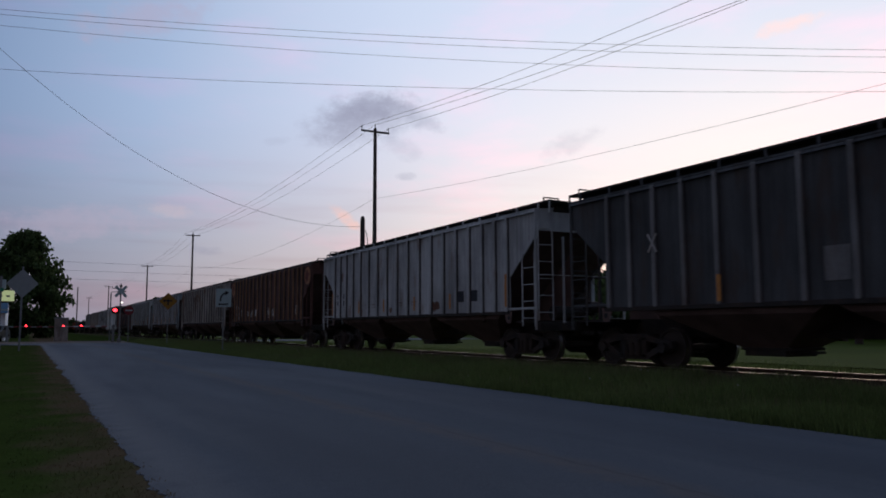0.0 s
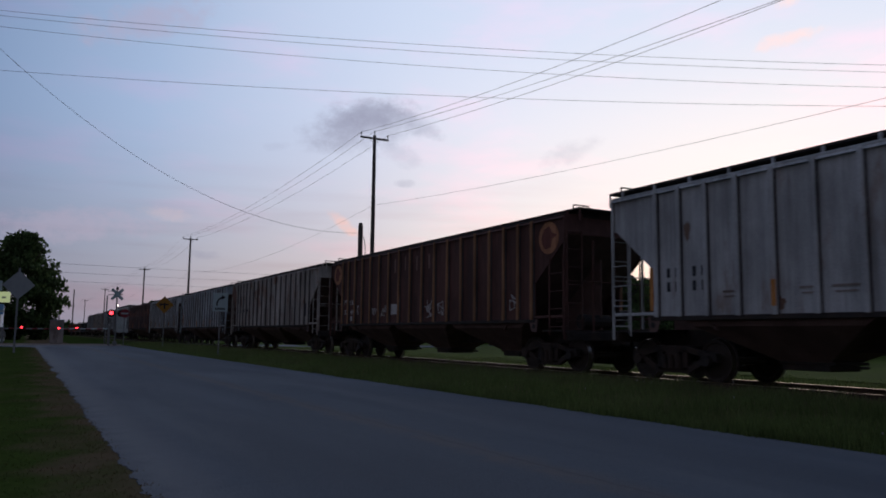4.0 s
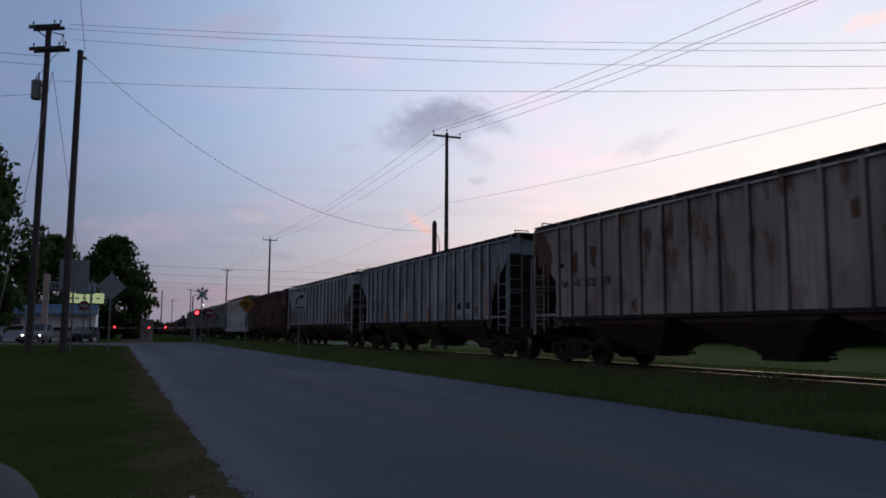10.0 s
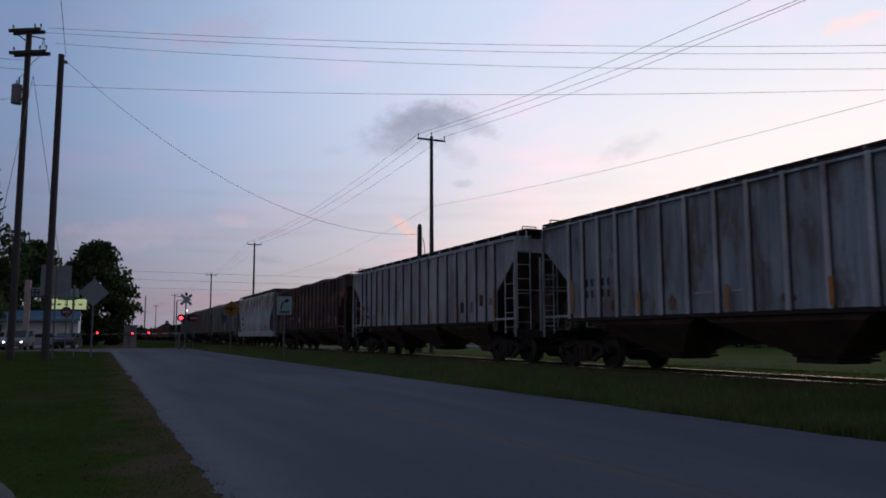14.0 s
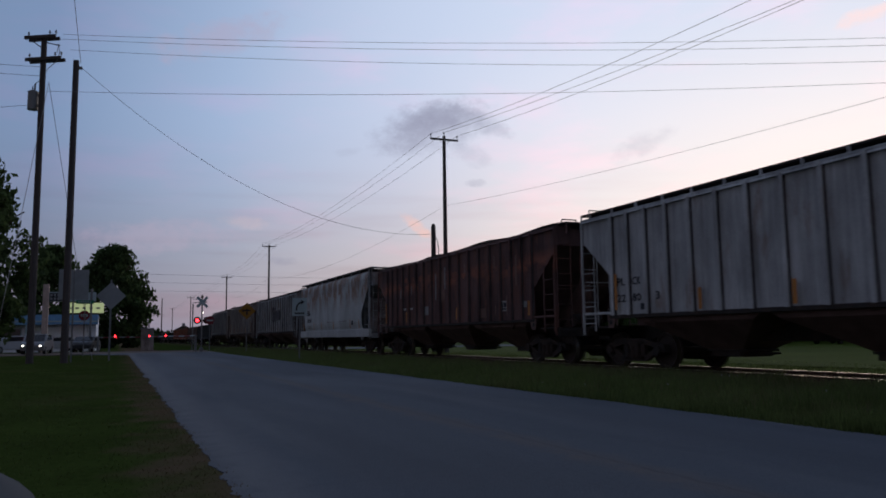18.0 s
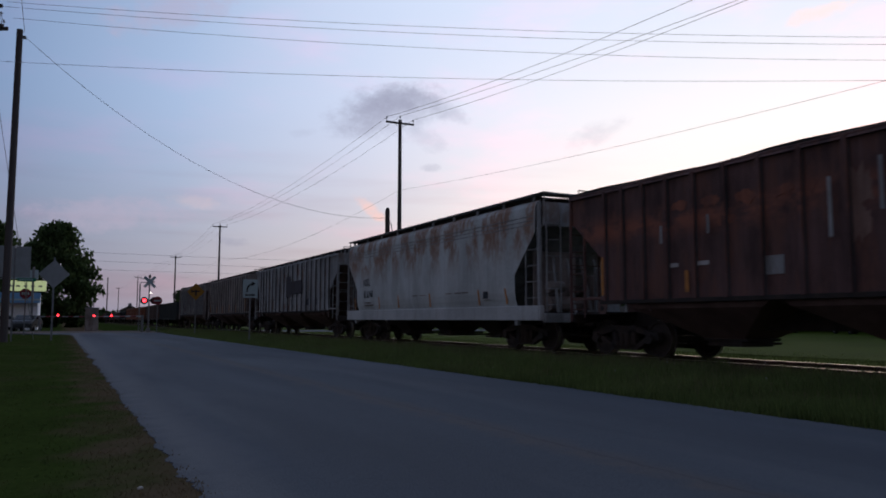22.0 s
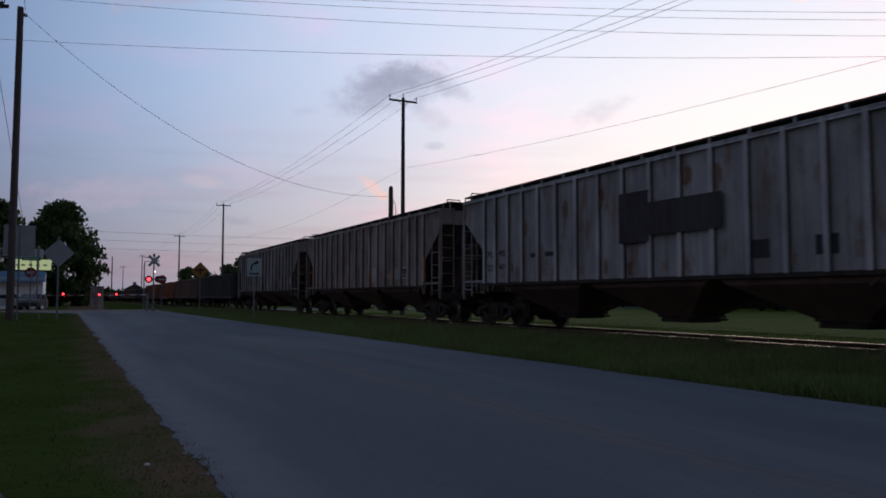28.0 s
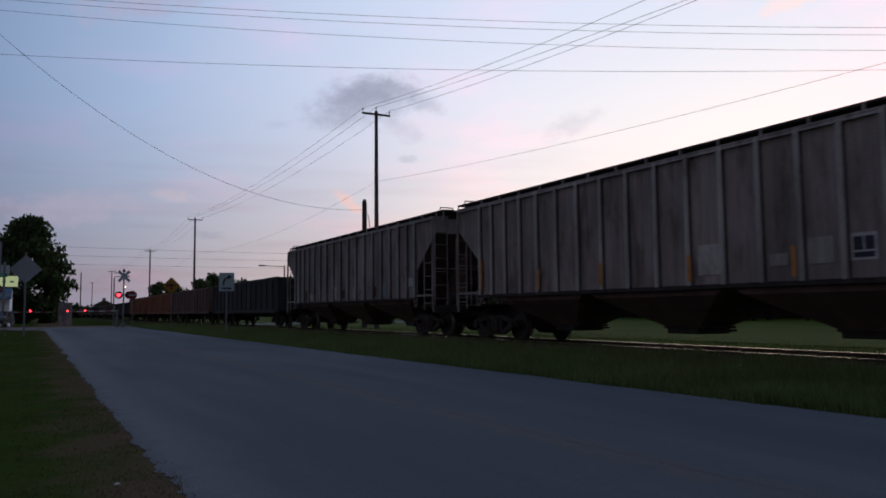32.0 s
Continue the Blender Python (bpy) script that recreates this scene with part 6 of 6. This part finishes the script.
# ---------------------------------------------------------------- trees
def tree(x, y, h, w, seed, label, leaf=0.5, clumps=60, low=0.2, group=""):
    rnd = random.Random(seed)
    th = thing("tree", label, "tree", group, at=pose(x, y, 0))
    bm = bmesh.new()
    rod(bm, (0, 0, -0.3), (0.1, 0, h * 0.35), 0.045 * h ** 0.8, 0.03 * h ** 0.8, n=10)
    rod(bm, (0.1, 0, h * 0.35), (0.0, 0.2, h * 0.75), 0.03 * h ** 0.8, 0.012 * h ** 0.8, n=8)
    part("trunk", bm, BARK, th)
    for k in range(9):
        a = k * 2.4 + rnd.uniform(-0.3, 0.3)
        z0 = h * rnd.uniform(0.25, 0.6)
        e = Vector((math.cos(a) * w * rnd.uniform(0.25, 0.42), math.sin(a) * w * rnd.uniform(0.25, 0.42), z0 + h * rnd.uniform(0.12, 0.28)))
        part("limb", crod((0.05, 0, z0), e, 0.013 * h ** 0.8, 0.004 * h ** 0.8, n=6), BARK, th)
    verts, faces = [], []
    for k in range(clumps):
        f = rnd.random()
        z = low + (1 - low) * f
        prof = math.sin(min(1.0, (1.05 - f) * 1.25) * math.pi / 2) * (0.55 + 0.45 * min(1, f / 0.3))
        a = rnd.uniform(0, math.tau)
        rr = w / 2 * prof * rnd.uniform(0.35, 1.0) ** 0.6
        c = Vector((rr * math.cos(a), rr * math.sin(a), h * z * 0.94))
        cr = w * rnd.uniform(0.09, 0.17)
        for _ in range(100):
            d = Vector((rnd.gauss(0, 1), rnd.gauss(0, 1), rnd.gauss(0, 1))).normalized() * cr * rnd.uniform(0.3, 1.05)
            d.z *= 0.75
            m = Matrix.Translation(c + d) @ Euler((rnd.uniform(0, 6.3), rnd.uniform(0, 6.3), rnd.uniform(0, 6.3))).to_matrix().to_4x4()
            s = leaf * rnd.uniform(0.6, 1.4)
            i = len(verts)
            verts += [m @ Vector(p) for p in ((-s * 0.5, 0, 0), (0, -s * 0.28, 0.05 * s), (s * 0.6, 0, 0), (0, s * 0.3, 0.06 * s))]
            faces.append((i, i + 1, i + 2, i + 3))
    me = bpy.data.meshes.new("crown")
    me.from_pydata([tuple(v) for v in verts], [], faces)
    me.materials.append(LEAF)
    cr = new("crown", me)
    cr.parent = th
    return th


tree(-0.8, 118, 14.7, 11.9, 3, "large dark broadleaf tree behind the side street", 0.6, 170, 0.03)
tree(-7.5, 104, 12.8, 9.5, 5, "dark rounded broadleaf tree behind the shop", 0.55, 120, 0.05)
tree(-8.6, 52, 13.2, 8.5, 8, "tall dark broadleaf tree beside the poles", 0.4, 130, 0.12)
def thicket(name, label, x0, y0, x1, y1, n, hmin, hmax, leaf, seed):
    """A ragged belt of undergrowth as loose leaf clumps along a line."""
    rnd = random.Random(seed)
    verts, faces = [], []
    for k in range(n):
        f = rnd.random()
        top = hmin + (hmax - hmin) * (0.5 + 0.5 * noise.noise(Vector((f * n * 0.05, seed, 0))))
        c = Vector((x0 + (x1 - x0) * f + rnd.uniform(-2.5, 2.5), y0 + (y1 - y0) * f + rnd.uniform(-2.5, 2.5), top * rnd.random() ** 0.8))
        for _ in range(26):
            d = Vector((rnd.gauss(0, 1), rnd.gauss(0, 1), rnd.gauss(0, 0.7))) * 0.55
            m = Matrix.Translation(c + d) @ Euler((rnd.uniform(0, 6.3), rnd.uniform(0, 6.3), rnd.uniform(0, 6.3))).to_matrix().to_4x4()
            s = leaf * rnd.uniform(0.6, 1.4)
            i = len(verts)
            verts += [m @ Vector(p) for p in ((-s * 0.5, 0, 0), (0, -s * 0.3, 0), (s * 0.6, 0, 0), (0, s * 0.3, 0))]
            faces.append((i, i + 1, i + 2, i + 3))
    me = bpy.data.meshes.new(name)
    me.from_pydata([tuple(v) for v in verts], [], faces)
    me.materials.append(LEAF)
    return tagged(new(name, me), label, "undergrowth", kind="stuff")


thicket("field_hedge", "dark ragged undergrowth along the far edge of the field", 66, -30, 66, 260, 5200, 6.0, 9.0, 1.0, 4)
thicket("distant_hedge", "low dark undergrowth in the distance", -140, 262, 70, 262, 1500, 2.0, 4.5, 1.2, 6)
rnd = random.Random(12)
for k in range(18):
    tree(64 + rnd.uniform(-4, 22), -4 + k * 9 + rnd.uniform(-3, 3), rnd.uniform(6.0, 9.0), rnd.uniform(6, 10), 40 + k, "dark broadleaf tree beyond the field", 0.45, 30, 0.15, "trees beyond the field")
for k in range(12):
    tree(50 + rnd.uniform(-3, 8), 6 + k * 6.5 + rnd.uniform(-2.5, 2.5), rnd.uniform(6.8, 10.2), rnd.uniform(4.5, 7), 140 + k, "thin-crowned broadleaf tree beyond the field", 0.22, 20, 0.10, "trees beyond the field")
tree(47, 31, 9.2, 6.5, 201, "sparse dark broadleaf tree beyond the field", 0.26, 20, 0.05, "trees beyond the field")
for k in range(14):
    tree(30 + k * 6 + rnd.uniform(-2, 2), 225 + rnd.uniform(-12, 25), rnd.uniform(8, 13), rnd.uniform(9, 13), 70 + k, "distant dark broadleaf tree", 0.9, 30, 0.05, "distant trees")


# ---------------------------------------------------------------- shop, lit sign and waiting cars
def shop():
    th = thing("shop_building", "low white shop with a blue fascia and glazed front", "building", at=pose(-8.5, 88, 0))
    part("wall", cbox(-12, 6.5, 0, 12, -0.1, 3.6), SHOP_WALL, th)
    part("fascia", cbox(-12.2, 6.7, -1.2, 0.0, 2.7, 3.7, 0.02), BLUE_PAINT, th)
    part("fascia_band", cbox(-12.22, 6.72, -1.23, -1.2, 2.95, 3.1), SIGN_WHITE, th)
    part("roof", cbox(-12.1, 6.6, -0.1, 12.1, 3.6, 3.75), CONCRETE, th)
    for k in range(4):
        w = part("window", cbox(-11 + k * 2.8, -8.7 + k * 2.8, -0.06, -0.01, 0.6, 2.4), SIGN_WHITE, th)
        part("pane", cbox(-10.9 + k * 2.8, -8.8 + k * 2.8, -0.08, -0.061, 0.7, 2.3), GLASS_DARK, w)
    for k in range(4):
        part("canopy_post", cbox(-11.5 + k * 5.8, -11.3 + k * 5.8, -1.1, -0.9, -0.1, 2.7), SIGN_WHITE, th)


shop()


def pylon_sign():
    th = thing("lit_shop_sign", "tall roadside sign with lit yellow and white panels", "shop sign", at=pose(-4.3, 80, 0))
    part("column", cbox(-2.1, -1.6, -0.25, 0.25, -0.1, 6.3, 0.02), mat("tan_column_paint", (0.38, 0.30, 0.26), 0.8), th)
    part("column", cbox(1.9, 2.1, -0.15, 0.15, -0.1, 5.9, 0.02), GALV, th)
    part("top_panel", cbox(-1.6, 2.4, -0.12, 0.12, 4.72, 5.6, 0.02), SIGN_WHITE, th)
    part("dark_board", cbox(-1.55, -0.3, -0.15, -0.121, 4.76, 5.5), SIGN_BLACK, th)
    for r in range(2):
        for k in range(4):
            part("letter_bar", cbox(-1.5 + k * 0.3, -1.3 + k * 0.3, -0.16, -0.151, 4.86 + r * 0.34, 5.08 + r * 0.34), SIGN_BACK, th)
    part("lit_panel", cbox(-0.45, 3.1, -0.12, 0.12, 3.65, 4.62, 0.02), YELLOW_GLOW, th, "lit pale yellow panel")
    part("panel_trim", cbox(-0.47, 3.12, -0.13, 0.13, 3.56, 3.648), SIGN_BLACK, th)
    for k in range(5):
        part("letter_bar", cbox(0.05 + k * 0.6, 0.36 + k * 0.6, -0.135, -0.121, 4.03, 4.18), SIGN_BACK, th)


pylon_sign()


def sedan(x, y, rz, paint, label, head=None, tail=None, tall=0.0, nose=0.0, soft=0.05):
    th = thing("parked_car", label, "car", "cars by the crossing", at=pose(x, y, 0.02, 0, 0, rz))
    prof = [(-2.2, 0.30), (-2.25, 0.70 - nose), (-2.05, 0.90 - nose), (-1.2, 1.0 + tall * 0.1), (-0.6, 1.42 + tall), (0.8, 1.45 + tall), (1.5, 1.0 + tall * 0.8), (2.1, 0.95 + tall * 0.6), (2.2, 0.6), (2.15, 0.35)]
    bm = cprism(prof, "y", -0.86, 0.86)
    bmesh.ops.bevel(bm, geom=bm.edges[:], offset=soft, segments=3, affect="EDGES")
    part("body", bm, paint, th)
    for s in (-1, 1):
        part("side_window", cprism([(-1.0, 1.02 + tall * 0.2), (-0.55, 1.36 + tall), (0.75, 1.38 + tall), (1.2, 1.04 + tall * 0.7)], "y", *sorted((s * 0.865, s * 0.875))), GLASS_DARK, th)
    part("windscreen", cprism([(-1.22, 1.03 + tall * 0.1), (-0.66, 1.40 + tall), (-0.64, 1.40 + tall), (-1.2, 1.02 + tall * 0.1)], "y", -0.7, 0.7), GLASS_DARK, th)
    for wx in (-1.35, 1.35):
        for s in (-1, 1):
            w = part("wheel", disc(wx, s * 0.78, 0.32, 0.32, 0.2, "y", 18), TYRE, th)
            part("rim", disc(wx, s * 0.89, 0.32, 0.2, 0.02, "y", 14), GALV, w)
    for s in (-1, 1):
        part("headlight", disc(-2.24, s * 0.62, 0.68, 0.07, 0.06, "x", 12), head or GALV, th, "glowing headlight" if head else "")
        part("tail_light", cbox(2.14, 2.22, *sorted((s * 0.5, s * 0.8)), 0.72, 0.88), tail or SIGN_RED, th, "glowing red tail light" if tail else "")
    return th


sedan(-6.0, 72.0, 84, CAR_SILVER, "silver car waiting with its headlights on", head=WHITE_GLOW, tall=0.2)
sedan(-8.8, 79, 35, CAR_WHITE, "white car parked before the shop", tall=0.1)
sedan(-2.6, 80.5, 80, CAR_DARK, "dark car parked before the shop with a red tail lamp", tail=RED_DIM)
sedan(-5.2, 84, 20, CAR_WHITE, "white car parked before the shop")


def van(x, y, rz):
    th = thing("step_van", "white step van parked beyond the field", "van", at=pose(x, y, 0.02, 0, 0, rz))
    bm = cprism([(-2.6, 0.45), (-2.7, 1.2), (-2.2, 1.45), (-1.7, 2.55), (-1.4, 2.7), (2.6, 2.7), (2.6, 0.45)], "y", -1.0, 1.0)
    bmesh.ops.bevel(bm, geom=bm.edges[:], offset=0.06, segments=2, affect="EDGES")
    part("body", bm, CAR_WHITE, th)
    for s in (-1, 1):
        for a, b in ((-1.75, -0.7), (-0.5, 0.7), (0.9, 2.2)):
            part("side_window", cbox(a, b, *sorted((s * 1.003, s * 1.012)), 1.65, 2.3), GLASS_DARK, th)
        for wx in (-1.7, 1.7):
            part("wheel", disc(wx, s * 0.9, 0.38, 0.38, 0.24, "y", 18), TYRE, th)
    part("windscreen", cprism([(-2.17, 1.5), (-1.72, 2.5), (-1.70, 2.5), (-2.15, 1.5)], "y", -0.85, 0.85), GLASS_DARK, th)


van(54.0, 45.5, 20)
sedan(51.0, 51.0, 10, CAR_WHITE, "white car parked beyond the field", tall=0.3)
sedan(56.0, 40.0, 60, CAR_SILVER, "silver car parked beyond the field", tall=0.25)


def near_car():
    """The car that the viewer leans on: a long rounded bonnet, cabin behind."""
    th = thing("parked_car", "dull grey car with a rounded bonnet parked beside the road", "car", at=pose(-0.90, -0.07, 0))

    def plan(inset, nose, tail):
        pts = []
        for s, a0 in ((1, 0), (-1, 90)):
            for k in range(13):
                a = radians(a0 + 7.5 * k)
                c = abs(math.cos(a))
                pts.append((s * (0.37 + 0.5 * c - inset), nose - 1.0 + (1.0 - inset * 1.5) * math.sin(a)))
        return pts + [(-0.87 + inset, tail + inset), (0.87 - inset, tail + inset)]
    bm = bmesh.new()
    rings = []
    for z, inset in ((0.22, 0.10), (0.40, 0.02), (0.62, 0.0), (0.76, 0.006), (0.84, 0.015), (0.885, 0.035), (0.91, 0.08), (0.925, 0.20)):
        rings.append([bm.verts.new((x, y, z)) for x, y in plan(inset, 1.97, -2.5)])
    n = len(rings[0])
    for p, q in zip(rings, rings[1:]):
        for i in range(n):
            bm.faces.new((p[i], p[(i + 1) % n], q[(i + 1) % n], q[i]))
    bm.faces.new(rings[0][::-1]); bm.faces.new(rings[-1])
    part("body", bm, CAR_GREY, th, smooth=True)
    bm = cprism([(-2.2, 0.90), (0.3, 0.90), (-0.35, 1.42), (-1.7, 1.44)], "x", -0.72, 0.72)
    bmesh.ops.bevel(bm, geom=bm.edges[:], offset=0.06, segments=2, affect="EDGES")
    part("cabin", bm, CAR_GREY, th)
    part("windscreen", cprism([(0.27, 0.95), (-0.30, 1.40), (-0.28, 1.41), (0.30, 0.96)], "x", -0.62, 0.62), GLASS_DARK, th)
    for s in (-1, 1):
        part("side_window", cprism([(-2.0, 0.98), (0.1, 0.98), (-0.4, 1.36), (-1.6, 1.37)], "x", *sorted((s * 0.724, s * 0.734))), GLASS_DARK, th)
        part("headlight", cprism([(1.35, 0.66), (1.62, 0.66), (1.55, 0.76), (1.30, 0.76)], "x", *sorted((s * 0.76, s * 0.83))), GALV, th)
        for y in (1.05, -1.6):
            w = part("wheel", disc(s * 0.76, y, 0.33, 0.33, 0.2, "x", 18), TYRE, th)
            part("rim", disc(s * 0.865, y, 0.33, 0.2, 0.02, "x", 14), GALV, w)


near_car()
# ---------------------------------------------------------------- grass
def grass(name, label, spots, hmin, hmax, width, seed, blades=5, material=None, lean=1.0):
    rnd = random.Random(seed)
    verts, faces = [], []
    for x, y, k in spots:
        g = lay(x, y)
        for _ in range(blades):
            a = rnd.uniform(0, math.tau)
            h = rnd.uniform(hmin, hmax) * k
            bx, by = x + rnd.uniform(-0.1, 0.1), y + rnd.uniform(-0.1, 0.1)
            lx, ly = math.cos(a) * h * lean * rnd.uniform(0.1, 0.6), math.sin(a) * h * lean * rnd.uniform(0.1, 0.6)
            wx, wy = -math.sin(a) * width, math.cos(a) * width
            i = len(verts)
            verts += [(bx - wx, by - wy, g - 0.02), (bx + wx, by + wy, g - 0.02), (bx + lx * 0.4 - wx * 0.7, by + ly * 0.4 - wy * 0.7, g + h * 0.6), (bx + lx * 0.4 + wx * 0.7, by + ly * 0.4 + wy * 0.7, g + h * 0.6), (bx + lx, by + ly, g + h)]
            faces += [(i, i + 1, i + 3, i + 2), (i + 2, i + 3, i + 4)]
    me = bpy.data.meshes.new(name)
    me.from_pydata(verts, [], faces)
    me.materials.append(material or BLADE)
    return tagged(new(name, me), label, "grass", kind="stuff")


rnd = random.Random(5)
spots = []
while len(spots) < 40000:
    y = 2 + 70 * rnd.random() ** 1.8
    x = rnd.uniform(7.40, 12.3)
    # tussocks: uneven in height, thinning out towards the bare ballast
    lump = noise.noise(Vector((x * 1.1, y * 0.8, 2))) + 0.6 * noise.noise(Vector((x * 3.1, y * 2.6, 5)))
    k = (0.62 + 0.35 * min(1, (x - 7.4) * 0.8)) * (0.95 + 0.75 * lump)
    if x > 11.3 and rnd.random() < (x - 11.3) / 1.0:
        continue
    k *= 1 - 0.75 * max(0.0, min(1.0, (x - 11.0) / 1.0))
    spots.append((x + road_edge(y, 1) * 0.6, y, max(0.2, k)))
grass("verge_grass", "rough unmown grass between the road and the track", spots, 0.08, 0.30, 0.006, 1, 6, lean=1.3)
spots = [(12.0 - 4.0 * rnd.random() ** 1.5, 2.5 + 60 * rnd.random() ** 1.6, rnd.uniform(0.5, 1.2)) for _ in range(9000)]
grass("straw_stalks", "thin pale dry stalks standing in the rough grass", spots, 0.12, 0.30, 0.0045, 7, 2, material=STRAW, lean=0.8)
# pale seed heads and small white flowers standing over the verge
bm = bmesh.new()
for k in range(70):
    y, x = 3 + 45 * rnd.random() ** 1.5, rnd.uniform(7.7, 12.2)
    z = lay(x, y) + rnd.uniform(0.12, 0.34) * min(1.0, 0.4 + (x - 7.5) * 0.3)
    bmesh.ops.create_cone(bm, cap_ends=False, segments=4, radius1=0.008, radius2=0.014, depth=0.025, matrix=pose(x, y, z, rnd.uniform(-30, 30), rnd.uniform(-30, 30), 0))
tagged(part("verge_flowers", bm, P_DUSTRIB), "scattered pale seed heads over the verge grass", "flowers", kind="stuff")
spots = []
while len(spots) < 26000:
    y = -4 + 66 * rnd.random() ** 2.0
    x = 0.95 - 9 * rnd.random() ** 1.5
    if x > ROAD_L + road_edge(y, -1) + (0.025 if rnd.random() < 0.4 else 0.0):
        continue
    spots.append((x, y, 0.45 + 0.35 * min(1, (0.9 - x) / 3)))
grass("roadside_grass", "short mown dark grass beside the road", spots, 0.015, 0.050, 0.005, 2, material=LAWN, lean=3.4)
spots = [(rnd.uniform(15.9, 22), 4 + 60 * rnd.random(), rnd.uniform(0.4, 0.9)) for _ in range(7000)]
grass("trackside_grass", "short rough green grass beyond the track", spots, 0.05, 0.16, 0.01, 3)

# timber ties, each its own piece
tie_mesh = finish(cbox(-1.28, 1.28, -0.11, 0.11, -0.02, 0.07, 0.01), "tie", TIE)
for i in range(150):
    t = new("tie", tie_mesh)
    t.parent = TRACK
    t.matrix_basis = pose(random.Random(i).uniform(-0.04, 0.04), 3 + i * 0.52, 0, 0, 0, random.Random(i + 500).uniform(-1, 1))

motions()
